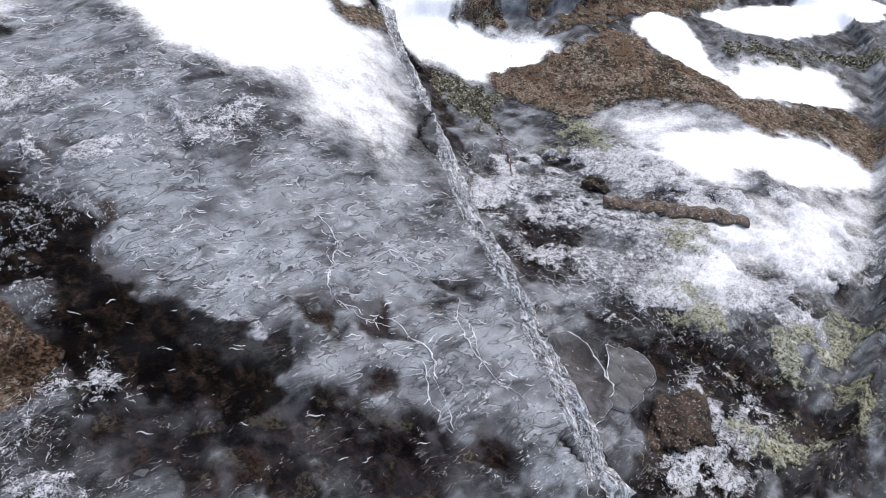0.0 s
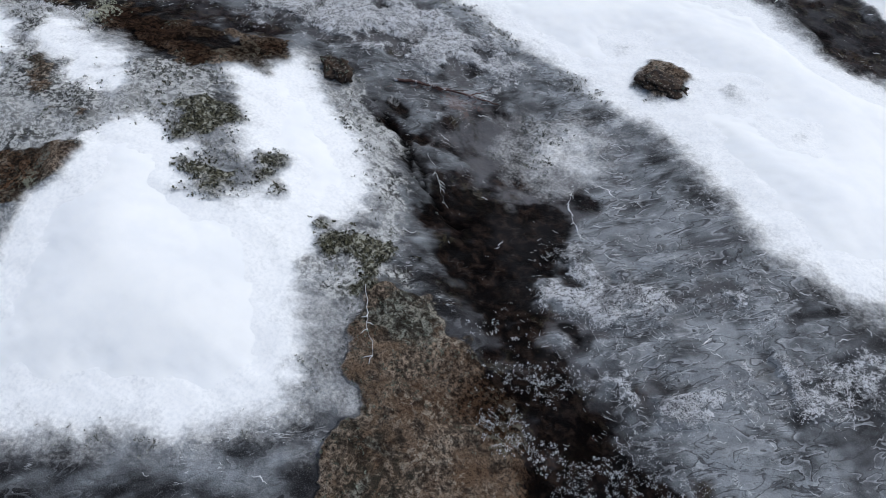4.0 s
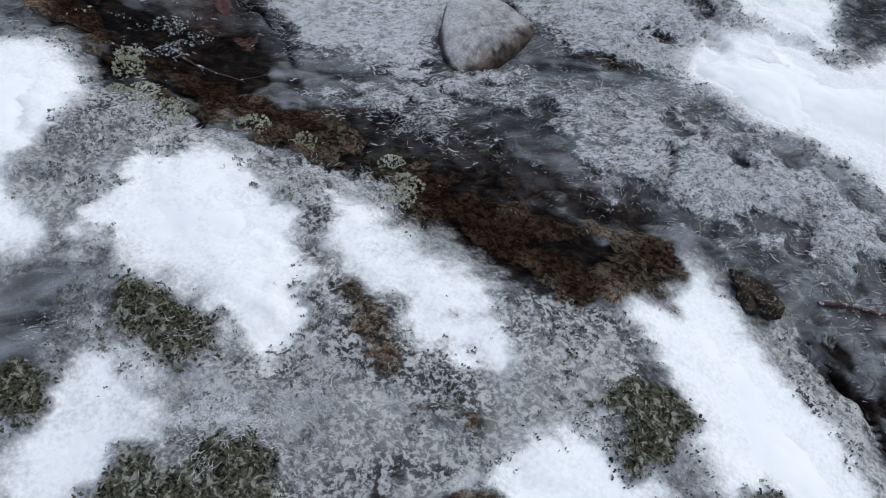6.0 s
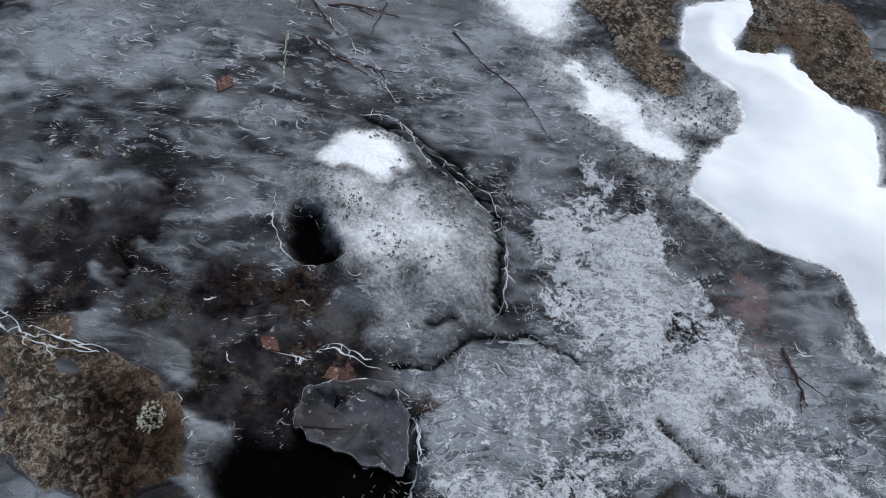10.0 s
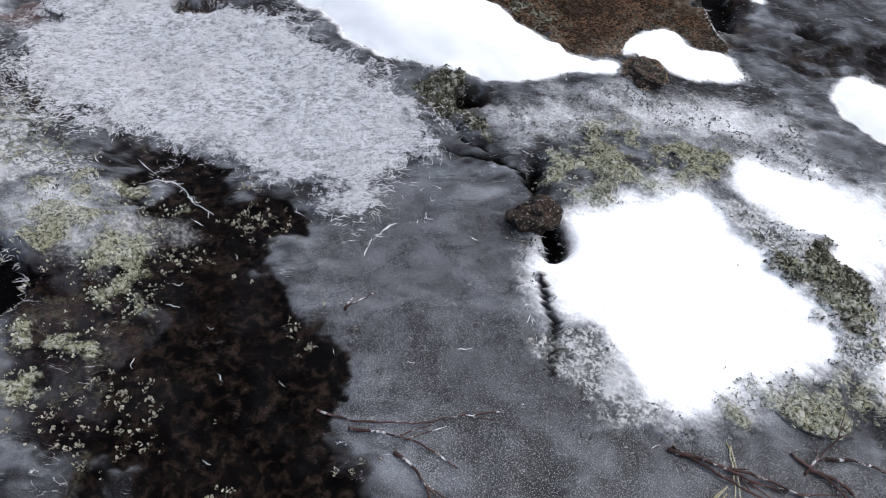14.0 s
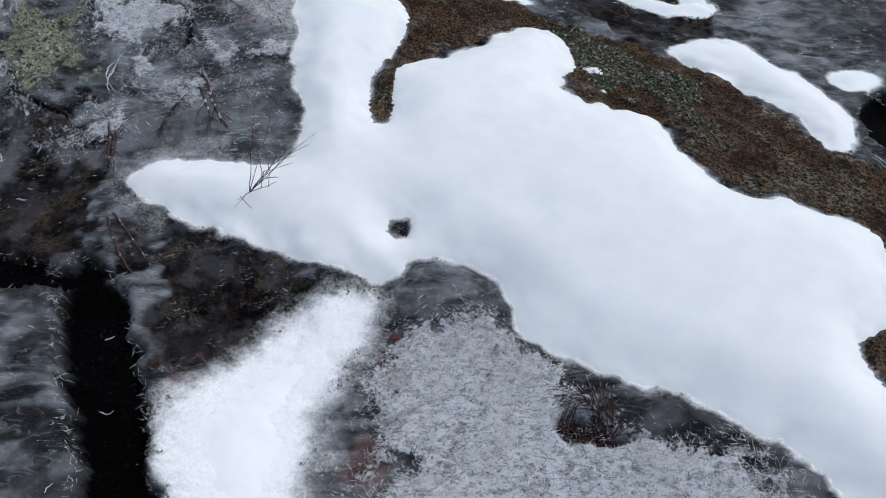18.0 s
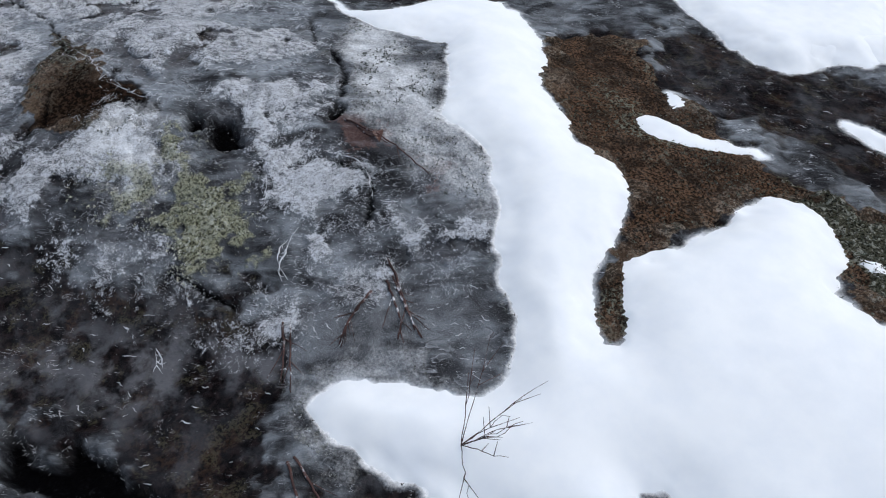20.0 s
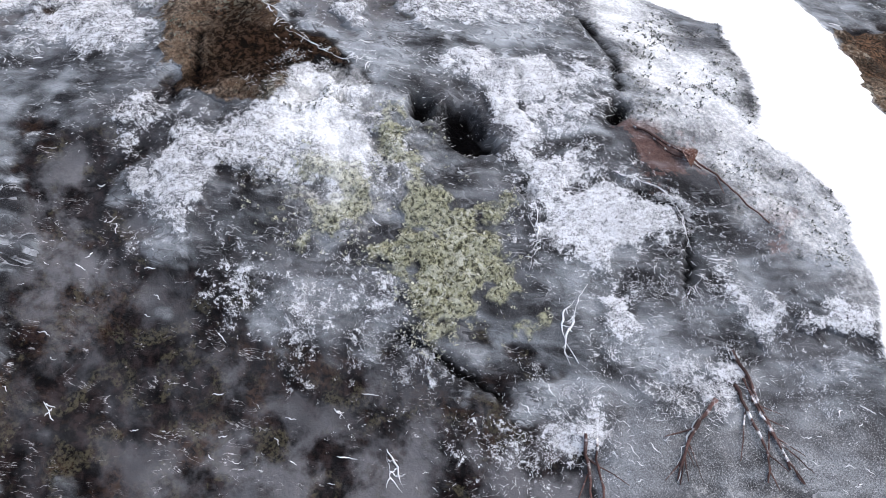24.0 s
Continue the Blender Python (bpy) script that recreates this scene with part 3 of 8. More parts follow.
WET.append([(0.36, 1.47), (0.52, 1.46), (0.52, 1.27), (0.75, 1.25), (1, 1.3), (1.05, 1.2), (1.2, 1.17), (1.34, 1.2), (1.25, 0.9), (0.64, 0.74), (0.59, 0.85), (0.74, 1.11), (0.63, 1.2), (0.45, 1.29)])
WET.append([(0.99, 1.53), (1.12, 1.61), (1.13, 1.42), (1.02, 1.36)])
WET.append([(-2.77, 3.13), (-2.56, 3.12), (-2.29, 3.22), (-2.13, 3.26), (-2.09, 3.11), (-2.21, 3.07), (-2.26, 3.13), (-2.51, 3), (-2.68, 3)])
WET.append([(-2.37, 2.26), (-2.27, 2.38), (-2.19, 2.39), (-2.18, 2.3), (-2.25, 2.16), (-2.35, 2.17)])
WET.append([(-9.41, 1.72), (-9.33, 1.79), (-9.28, 1.74), (-9.37, 1.66)])
WET.append([(-6.48, 1.28), (-6.57, 1.39), (-6.75, 1.46), (-7.04, 1.47), (-7.04, 1.57), (-6.81, 1.68), (-6.58, 1.68), (-6.41, 1.63), (-6.25, 1.57), (-6.17, 1.53), (-6.2, 1.47), (-6.14, 1.44), (-6.03, 1.43), (-5.95, 1.4), (-5.83, 1.44), (-5.77, 1.51), (-5.68, 1.51), (-5.59, 1.48), (-5.48, 1.42), (-5.8, 1.02), (-5.98, 1.09)])
WET.append([(-0.1, 2.58), (0.11, 2.66), (0.2, 2.27), (0.14, 2.07), (0.03, 2.28)])
WET.append([(-6.66, 2.27), (-6.6, 2.34), (-6.54, 2.35), (-6.51, 2.24), (-6.57, 2.17)])
WET.append([(-8, 1.68), (-7.93, 1.75), (-7.77, 1.6), (-7.72, 1.45), (-7.71, 1.31), (-7.76, 1.29), (-7.76, 1.5)])
WET.append([(-7.64, 2.8), (-7.62, 2.95), (-7.5, 3.28), (-7.31, 3.22), (-7.07, 3.24), (-6.83, 3.31), (-6.67, 3.33), (-6.48, 3.22), (-6.23, 3.05), (-6.27, 3.03), (-6.46, 3.05), (-6.51, 2.97), (-6.46, 2.76), (-6.53, 2.66), (-6.68, 2.63), (-6.86, 2.63), (-7.06, 2.48), (-7.13, 2.51), (-7.19, 2.6), (-7.11, 2.67), (-7.28, 2.9), (-7.42, 2.93)])
WET.append([(-8.44, 2.92), (-8.4, 3.16), (-8.24, 3.29), (-7.97, 3.33), (-7.59, 3.21), (-7.33, 3.21), (-7.11, 3.2), (-6.86, 2.59), (-6.94, 2.55), (-7.05, 2.48), (-7.13, 2.52), (-7.17, 2.59), (-7.1, 2.65), (-7.19, 2.81), (-7.28, 2.91), (-7.42, 2.9), (-7.65, 2.74), (-7.84, 2.81), (-8.01, 2.92), (-8.17, 2.76)])
WET.append([(-9.77, 3.11), (-9.55, 3.46), (-9.3, 3.29), (-9.11, 3.26), (-8.81, 3.12), (-8.61, 3.16), (-8.39, 3.2), (-8.04, 3.19), (-7.94, 2.93), (-8.08, 2.73), (-8.3, 2.82), (-8.35, 2.96), (-8.63, 3.02), (-8.63, 2.83), (-8.67, 2.48), (-8.5, 2.32), (-8.55, 2.24), (-8.67, 2.31), (-8.77, 2.5), (-8.88, 2.68), (-9.08, 2.68), (-9.4, 2.82)])
WET.append([(-2.16, 0.82), (-2.14, 0.87), (-2.03, 0.93), (-1.98, 0.88), (-1.99, 0.81), (-2.04, 0.75), (-2.1, 0.76)])
WET.append([(-1.57, 1.76), (-1.3, 1.86), (-1.09, 1.8), (-0.99, 1.26), (-1.19, 1.11), (-1.31, 1.34), (-1.46, 1.49)])
WET.append([(-8.71, 1.55), (-8.41, 1.72), (-8.24, 1.85), (-8.21, 1.73), (-8.2, 1.53), (-8.19, 1.3)])
WET.append([(-7.74, 1.26), (-7.67, 1.41), (-7.49, 1.43), (-7.27, 1.5), (-7.19, 1.43), (-7.44, 1.16), (-7.63, 1.17)])
WET.append([(-7.99, 1.21), (-7.83, 1.2), (-7.74, 1.18), (-7.66, 1.06)])
WET.append([(-4.11, 1.38), (-3.87, 1.41), (-3.69, 1.4), (-3.76, 1.69), (-3.64, 1.82), (-3.43, 1.85), (-3.12, 1.7), (-2.94, 1.5), (-2.87, 1.43), (-3.1, 1.23), (-3.23, 1.27), (-3.43, 1.26), (-3.65, 1.32), (-3.83, 1.3), (-3.92, 1.25)])
WET.append([(-1.14, 1.22), (-1.05, 1.32), (-0.93, 1.28), (-0.77, 1.21), (-0.68, 1.13), (-0.55, 1.05), (-0.48, 0.9), (-0.66, 0.8), (-0.82, 0.95), (-1.01, 1.06)])
WET.append([(-2.42, 1.1), (-2.38, 1.13), (-2.27, 1.06), (-2.22, 1), (-2.27, 0.96), (-2.35, 1.03)])
WET.append([(-2.25, 0.97), (-2.18, 1.04), (-2.11, 1.07), (-2.06, 1.07), (-2.07, 1), (-2.16, 0.92)])
WET.append([(-2.17, 0.86), (-2.11, 0.92), (-2.03, 0.92), (-2.15, 0.84)])
WET.append([(-6.8, 1.17), (-6.7, 1.32), (-6.54, 1.37), (-6.08, 1.16), (-6.24, 0.97)])
WET.append([(-4.68, 1.34), (-4.5, 1.48), (-4.29, 1.61), (-4.2, 1.56), (-4.15, 1.47), (-4.34, 1.25), (-4.36, 1.15)])
WET.append([(-0.77, 1.21), (-0.62, 1.16), (-0.47, 1.06), (-0.38, 0.95), (-0.5, 0.89)])
WET.append([(-3.81, 1.37), (-3.58, 1.32), (-3.42, 1.27), (-3.23, 1.31), (-3.1, 1.27), (-2.91, 1.3), (-2.77, 1.34), (-2.61, 1.41), (-2.74, 1.46), (-2.91, 1.44), (-3.12, 1.41), (-3.29, 1.39), (-3.48, 1.41), (-3.66, 1.42)])
WET.append([(-3.81, 1.6), (-3.73, 1.72), (-3.64, 1.78), (-3.53, 1.79), (-3.48, 1.72), (-3.71, 1.47)])
WET.append([(-3.98, 1.33), (-3.9, 1.4), (-3.75, 1.52), (-3.71, 1.47), (-4.0, 1.17)])
WET.append([(-7.77, 1.23), (-7.69, 1.37), (-7.57, 1.39), (-7.55, 1.27), (-7.54, 1.21), (-7.7, 1.21)])
WET.append([(-6.44, 1.18), (-6.29, 1.34), (-6.09, 1.5), (-5.95, 1.39), (-5.71, 1.52), (-5.63, 1.49), (-6.02, 1.01)])
WET.append([(-9.97, 0.88), (-9.92, 0.96), (-9.72, 1.09), (-9.41, 1.23), (-9.69, 0.78)])
WET.append([(-1.3, 1.4), (-1.22, 1.58), (-1.04, 1.56), (-0.99, 1.27), (-1.19, 1.11)])
WET.append([(-9.96, 0.81), (-9.85, 1.0), (-9.62, 1.16), (-9.31, 1.27), (-9.61, 0.73)])
DEEP = []
DEEP.append([(-6.74, 1.5), (-6.8, 1.61), (-6.69, 1.68), (-6.52, 1.69), (-6.36, 1.6), (-6.24, 1.57), (-6.14, 1.58), (-6.02, 1.52), (-6.18, 1.32), (-6.27, 1.22), (-6.45, 1.31), (-6.61, 1.41)])
DEEP.append([(-1.06, 1.15), (-0.98, 1.16), (-0.83, 1.11), (-0.69, 0.97), (-0.58, 0.84), (-0.65, 0.8), (-0.82, 0.95)])
DEEP.append([(-4.11, 1.38), (-3.87, 1.41), (-3.64, 1.45), (-3.51, 1.48), (-3.29, 1.5), (-3.14, 1.64), (-2.94, 1.5), (-2.87, 1.43), (-3.1, 1.23), (-3.23, 1.27), (-3.43, 1.26), (-3.65, 1.32), (-3.83, 1.3), (-3.92, 1.25)])
DEEP.append([(-7.04, 1.57), (-6.81, 1.68), (-6.58, 1.68), (-6.41, 1.63), (-6.17, 1.53), (-6.14, 1.44), (-5.96, 1.39), (-5.83, 1.44), (-5.77, 1.51), (-5.68, 1.51), (-5.72, 1.39), (-5.98, 1.36), (-6.27, 1.31), (-6.57, 1.39)])
DEEP.append([(-1.04, 1.18), (-0.92, 1.27), (-0.71, 1.12), (-0.51, 1.02), (-0.42, 0.95), (-0.42, 0.83), (-0.35, 0.65), (-0.43, 0.62), (-0.52, 0.79), (-0.72, 0.93), (-0.88, 1.0)])
DEEP.append([(-0.51, 0.97), (-0.39, 0.91), (-0.25, 0.96), (-0.09, 0.95), (0.0, 0.78), (-0.35, 0.65)])
DEEP.append([(-10.51, 1.48), (-10.32, 1.7), (-10.19, 1.73), (-10.07, 1.78), (-10.18, 1.61), (-10.15, 1.52), (-10.26, 1.4)])
DEEP.append([(-3.98, 1.33), (-3.9, 1.4), (-3.75, 1.52), (-3.71, 1.47), (-4.0, 1.17)])
DEEP.append([(-4.57, 1.11), (-4.47, 1.17), (-4.38, 1.16), (-4.3, 1.13), (-4.2, 1.12), (-4.1, 1.07), (-4.24, 0.93)])
DEEP.append([(-6.44, 1.18), (-6.29, 1.34), (-6.09, 1.5), (-5.95, 1.39), (-5.71, 1.52), (-5.63, 1.49), (-6.02, 1.01)])
DEEP.append([(-1.18, 1.27), (-0.97, 1.19), (-0.71, 1.12), (-0.6, 1.09), (-0.5, 0.89), (-0.63, 0.81), (-0.84, 0.98), (-1.11, 1.15)])
DEEP.append([(-3.81, 1.37), (-3.58, 1.32), (-3.42, 1.27), (-3.23, 1.31), (-3.1, 1.27), (-2.91, 1.3), (-2.77, 1.34), (-2.61, 1.41), (-2.74, 1.46), (-2.91, 1.44), (-3.12, 1.41), (-3.29, 1.39), (-3.48, 1.41), (-3.66, 1.42)])
DEEP.append([(-2.49, 1.41), (-2.41, 1.51), (-2.25, 1.48), (-2.13, 1.49), (-1.98, 1.6), (-1.94, 1.56), (-1.97, 1.43), (-2.07, 1.35), (-2.22, 1.31), (-2.38, 1.3)])
DEEP.append([(-1.34, 1.57), (-1.2, 1.57), (-1.08, 1.43), (-1.01, 1.4), (-0.99, 1.26), (-1.17, 1.13), (-1.3, 1.35)])
DEEP.append([(-1.3, 1.4), (-1.22, 1.58), (-1.04, 1.56), (-0.99, 1.27), (-1.19, 1.11)])
DEEP.append([(-1.68, 1.6), (-1.61, 1.63), (-1.44, 1.53), (-1.3, 1.43), (-1.28, 1.34), (-1.39, 1.37), (-1.52, 1.51)])
DEEP.append([(-10.56, 1.54), (-10.42, 1.7), (-10.25, 1.73), (-10.05, 1.8), (-10.14, 1.67), (-10.11, 1.53), (-10.3, 1.4)])
DARK = []
DARK.append([(-10.01, 1.82), (-9.96, 1.86), (-9.9, 1.84), (-9.9, 1.79)])
DARK.append([(-9.92, 1.85), (-9.92, 1.9), (-9.83, 1.91), (-9.78, 1.92), (-9.74, 1.87), (-9.78, 1.82), (-9.86, 1.82)])
DARK.append([(-9.76, 2.2), (-9.73, 2.24), (-9.67, 2.18), (-9.69, 2.15)])
DARK.append([(-9.67, 1.88), (-9.65, 1.91), (-9.62, 1.88), (-9.63, 1.86)])
DARK.append([(-4.62, 1.57), (-4.61, 1.62), (-4.54, 1.61), (-4.48, 1.55), (-4.5, 1.52), (-4.56, 1.52)])
DARK.append([(-4.28, 1.25), (-4.24, 1.31), (-4.14, 1.34), (-4.07, 1.42), (-4.02, 1.37), (-3.92, 1.39), (-3.81, 1.36), (-4, 1.19), (-4.09, 1.16), (-4.14, 1.12), (-4.21, 1.14), (-4.27, 1.19)])
DARK.append([(-3.68, 2.75), (-3.15, 3.24), (-2.95, 2.78), (-3.12, 2.74), (-3.24, 2.66), (-3.33, 2.69), (-3.46, 2.56), (-3.58, 2.55)])
DARK.append([(-4.26, 1.27), (-4.06, 1.43), (-3.98, 1.37), (-3.89, 1.39), (-3.8, 1.42), (-3.84, 1.35), (-3.95, 1.24), (-4.03, 1.2), (-4.1, 1.17)])
DARK.append([(-8.81, 1.32), (-8.68, 1.42), (-8.38, 1.34), (-8.11, 1.22), (-7.77, 1.09), (-7.88, 0.96)])
DARK.append([(-9.34, 1.08), (-9.15, 1.15), (-8.89, 1.27), (-8.65, 1.38), (-8.59, 1.39), (-9, 0.97)])
DARK.append([(-7.67, 1.09), (-7.76, 1.2), (-7.66, 1.2), (-7.59, 1.23), (-7.55, 1.21), (-7.6, 1.13), (-7.62, 1.06)])
DARK.append([(-6.95, 1.09), (-6.86, 1.17), (-6.7, 1.19), (-6.6, 1.11), (-6.61, 1.03), (-6.66, 0.99)])
DARK.append([(-7.65, 3.64), (-7.59, 3.76), (-7.47, 3.64), (-7.41, 3.43), (-7.51, 3.39)])
DARK.append([(-6.82, 3.54), (-6.79, 3.72), (-6.61, 3.56), (-6.37, 3.28), (-6.36, 3.16), (-6.54, 3.27)])
DARK.append([(-8.24, 2.05), (-8.22, 2.06), (-8.18, 2.04), (-8.2, 2.02)])
DARK.append([(-3.43, 1.06), (-3.43, 1.09), (-3.4, 1.1), (-3.38, 1.08), (-3.39, 1.05)])
DARK.append([(-4.26, 1.28), (-4.27, 1.37), (-4.16, 1.49), (-4.09, 1.45), (-4.01, 1.38), (-4.2, 1.17)])
DARK.append([(-6.64, 2.28), (-6.59, 2.34), (-6.53, 2.3), (-6.53, 2.22)])
DARK.append([(-6.31, 2.23), (-6.28, 2.29), (-6.2, 2.21), (-6.19, 2.17), (-6.25, 2.17)])
DARK.append([(-6.15, 2.13), (-6.1, 2.17), (-6.02, 2.09), (-6.05, 2.04)])
DARK.append([(-4.32, 1.18), (-4.27, 1.29), (-4.2, 1.33), (-4.09, 1.42), (-3.99, 1.34), (-3.95, 1.36), (-4.05, 1.2), (-4.15, 1.12), (-4.27, 1.14)])
DARK.append([(-7.69, 1.09), (-7.75, 1.19), (-7.67, 1.2), (-7.55, 1.19), (-7.61, 1.09)])
DARK.append([(-4.63, 1.57), (-4.61, 1.61), (-4.56, 1.59), (-4.47, 1.58), (-4.46, 1.55), (-4.49, 1.52), (-4.54, 1.51)])
DARK.append([(-9.46, 0.97), (-9.31, 1.01), (-9.2, 1.06), (-9.05, 1.17), (-9.22, 0.91)])
DARK.append([(-7.57, 1.93), (-7.56, 2.0), (-7.47, 2.03), (-7.37, 2.03), (-7.44, 1.96), (-7.51, 1.91)])
MOSS = []
MOSS.append([(-1.94, 1.14), (-1.82, 1.3), (-1.74, 1.2), (-1.79, 1.12), (-1.87, 1.08)])
MOSS.append([(-1.78, 1.06), (-1.72, 1.12), (-1.65, 1.17), (-1.58, 1.1), (-1.65, 1.03), (-1.71, 1.01)])
MOSS.append([(-1.4, 1.21), (-1.33, 1.24), (-1.26, 1.21), (-1.25, 1.17), (-1.31, 1.16), (-1.38, 1.17)])
MOSS.append([(-2.73, 0.67), (-2.65, 0.69), (-2.61, 0.67), (-2.59, 0.62), (-2.59, 0.56)])
MOSS.append([(-2.71, 0.79), (-2.63, 0.86), (-2.54, 0.87), (-2.49, 0.81), (-2.59, 0.77)])
MOSS.append([(-7.26, 2.87), (-7.18, 3.04), (-6.98, 3.09), (-6.81, 2.76), (-6.87, 2.64), (-7.05, 2.71)])
MOSS.append([(-7.22, 2.87), (-6.99, 2.9), (-6.87, 2.61), (-7, 2.62), (-7.12, 2.67)])
MOSS.append([(-8.81, 3.12), (-8.61, 3.16), (-8.35, 3.2), (-8.04, 3.19), (-7.95, 2.95), (-8.2, 2.9), (-8.46, 3.05)])
MOSS.append([(-1.46, 1.16), (-1.4, 1.24), (-1.28, 1.23), (-1.24, 1.17), (-1.34, 1.12)])
MOSS.append([(1.23, 3.03), (1.63, 3.3), (2.18, 3.46), (2.11, 3.26), (1.73, 3.15), (1.43, 3.01)])
MOSS.append([(0.06, 2.43), (0.21, 2.57), (0.38, 2.36), (0.3, 2.26), (0.16, 2.32)])
MOSS.append([(-8.28, 2.04), (-8.25, 2.08), (-8.21, 2.08), (-8.19, 2.04), (-8.22, 2.01)])
MOSS.append([(-5.87, 2.52), (-5.75, 2.54), (-5.58, 2.6), (-5.45, 2.49), (-5.51, 2.41), (-5.69, 2.45)])
MOSS.append([(-0.3, 3.1), (-0.06, 3.29), (0.21, 3.32), (0.47, 3.33), (0.51, 3.09), (0.26, 3.09), (-0.01, 3.1)])
MOSS.append([(-6.66, 2.27), (-6.6, 2.34), (-6.54, 2.35), (-6.52, 2.25), (-6.57, 2.18)])
MOSS.append([(-2.12, 0.86), (-2.03, 0.93), (-2, 0.88), (-2.03, 0.83), (-2.02, 0.77), (-2.06, 0.77)])
MOSS.append([(-1.47, 1.18), (-1.38, 1.25), (-1.26, 1.21), (-1.29, 1.15), (-1.4, 1.13)])
MOSS.append([(-2.49, 0.69), (-2.3, 0.8), (-2.18, 0.82), (-2.09, 0.72), (-2.29, 0.6)])
LICH = []
LICH.append([(-6.32, 2.36), (-6.26, 2.53), (-6, 2.7), (-5.96, 2.59), (-6.04, 2.43), (-6.07, 2.26), (-6.15, 2.22), (-6.28, 2.26)])
LICH.append([(-5.86, 2.49), (-5.76, 2.54), (-5.61, 2.56), (-5.46, 2.58), (-5.43, 2.44), (-5.52, 2.42), (-5.63, 2.43), (-5.78, 2.45)])
LICH.append([(-5.59, 2.12), (-5.54, 2.27), (-5.42, 2.4), (-5.36, 2.34), (-5.45, 2.16), (-5.54, 2.07)])
LICH.append([(-6.93, 1.36), (-6.85, 1.49), (-6.69, 1.48), (-6.5, 1.35), (-6.4, 1.35), (-6.45, 1.25), (-6.58, 1.24)])
LICH.append([(-5.77, 1.26), (-5.75, 1.35), (-5.66, 1.36), (-5.55, 1.29), (-5.59, 1.21)])
LICH.append([(-6.97, 1.28), (-6.95, 1.39), (-6.85, 1.46), (-6.71, 1.49), (-6.61, 1.41), (-6.8, 1.17)])
LICH.append([(-7.51, 1.15), (-7.35, 1.26), (-7.17, 1.34), (-7.04, 1.4), (-7.03, 1.35), (-7.23, 1.27), (-7.44, 1.18)])
LICH.append([(-10.01, 1.39), (-9.9, 1.48), (-9.83, 1.49), (-9.79, 1.58), (-9.81, 1.74), (-9.69, 1.8), (-9.58, 1.8), (-9.58, 1.73), (-9.48, 1.74), (-9.41, 1.68), (-9.46, 1.6), (-9.6, 1.56), (-9.72, 1.54), (-9.84, 1.47)])
LICH.append([(-9.96, 1.75), (-9.88, 1.78), (-9.82, 1.75), (-9.9, 1.73)])
LICH.append([(0.47, 2.31), (0.67, 2.43), (0.81, 2.26), (0.73, 2.13), (0.51, 2.19)])
LICH.append([(1.06, 1.3), (1.26, 1.44), (1.4, 1.45), (1.36, 1.29), (1.21, 1.21), (1.06, 1.23)])
LICH.append([(0.82, 1.44), (0.95, 1.5), (1.01, 1.36), (0.88, 1.26), (0.79, 1.31)])
LICH.append([(-5.89, 1.06), (-5.81, 1.12), (-5.68, 1.09), (-5.6, 1.02), (-5.62, 0.96)])
LICH.append([(-5.22, 2.3), (-5.15, 2.53), (-5.01, 2.57), (-4.98, 2.45), (-5.09, 2.34)])
LICH.append([(1.18, 1.15), (1.35, 1.22), (1.29, 1.02), (1.19, 1.02)])
LICH.append([(0.9, 1), (1.01, 1.06), (1.03, 0.98), (0.95, 0.89)])
LICH.append([(0.98, 1.21), (1.04, 1.19), (1, 1.1), (0.93, 1.11)])
LICH.append([(0.78, 1.34), (0.89, 1.46), (0.97, 1.44), (0.89, 1.29)])
LICH.append([(0.82, 1.79), (0.96, 1.78), (0.99, 1.6), (0.85, 1.54)])
LICH.append([(0.91, 1.16), (1.04, 1.21), (1.01, 1.12), (0.92, 1.11)])
LICH.append([(1.02, 1.11), (1.12, 1.15), (1.15, 1.04), (1.08, 0.92), (1, 0.94)])
LICH.append([(-6.55, 1.15), (-6.54, 1.22), (-6.42, 1.19), (-6.42, 1.13)])
LICH.append([(-6.49, 1.06), (-6.44, 1.11), (-6.35, 1.09), (-6.38, 1.02)])
LICH.append([(-7.23, 1.26), (-7.14, 1.42), (-7.04, 1.4), (-7.09, 1.26)])
LICH.append([(-6.98, 1.33), (-6.9, 1.43), (-6.8, 1.43), (-6.92, 1.3)])
LICH.append([(-7.52, 1.18), (-7.38, 1.25), (-7.22, 1.34), (-7.2, 1.3), (-7.36, 1.2)])
LICH.append([(-10.01, 1.68), (-10.01, 1.76), (-9.88, 1.79), (-9.79, 1.76), (-9.61, 1.79), (-9.47, 1.75), (-9.42, 1.69), (-9.52, 1.59), (-9.67, 1.55), (-9.81, 1.56), (-9.81, 1.66)])
LICH.append([(-9.95, 1.49), (-9.95, 1.61), (-9.86, 1.66), (-9.75, 1.68), (-9.65, 1.76), (-9.53, 1.79), (-9.44, 1.76), (-9.42, 1.69), (-9.5, 1.61), (-9.63, 1.58), (-9.74, 1.54), (-9.86, 1.47)])
LICH.append([(-10.03, 1.42), (-9.98, 1.49), (-9.86, 1.53), (-9.8, 1.63), (-9.81, 1.72), (-9.73, 1.76), (-9.65, 1.76), (-9.51, 1.75), (-9.43, 1.71), (-9.45, 1.6), (-9.55, 1.56), (-9.69, 1.54), (-9.84, 1.49), (-9.95, 1.4)])
LICH.append([(-10.01, 1.72), (-9.96, 1.81), (-9.78, 1.76), (-9.8, 1.71), (-9.92, 1.73)])
LICH.append([(-7.58, 1.13), (-7.5, 1.19), (-7.36, 1.26), (-7.41, 1.19), (-7.55, 1.11)])
FROST = []
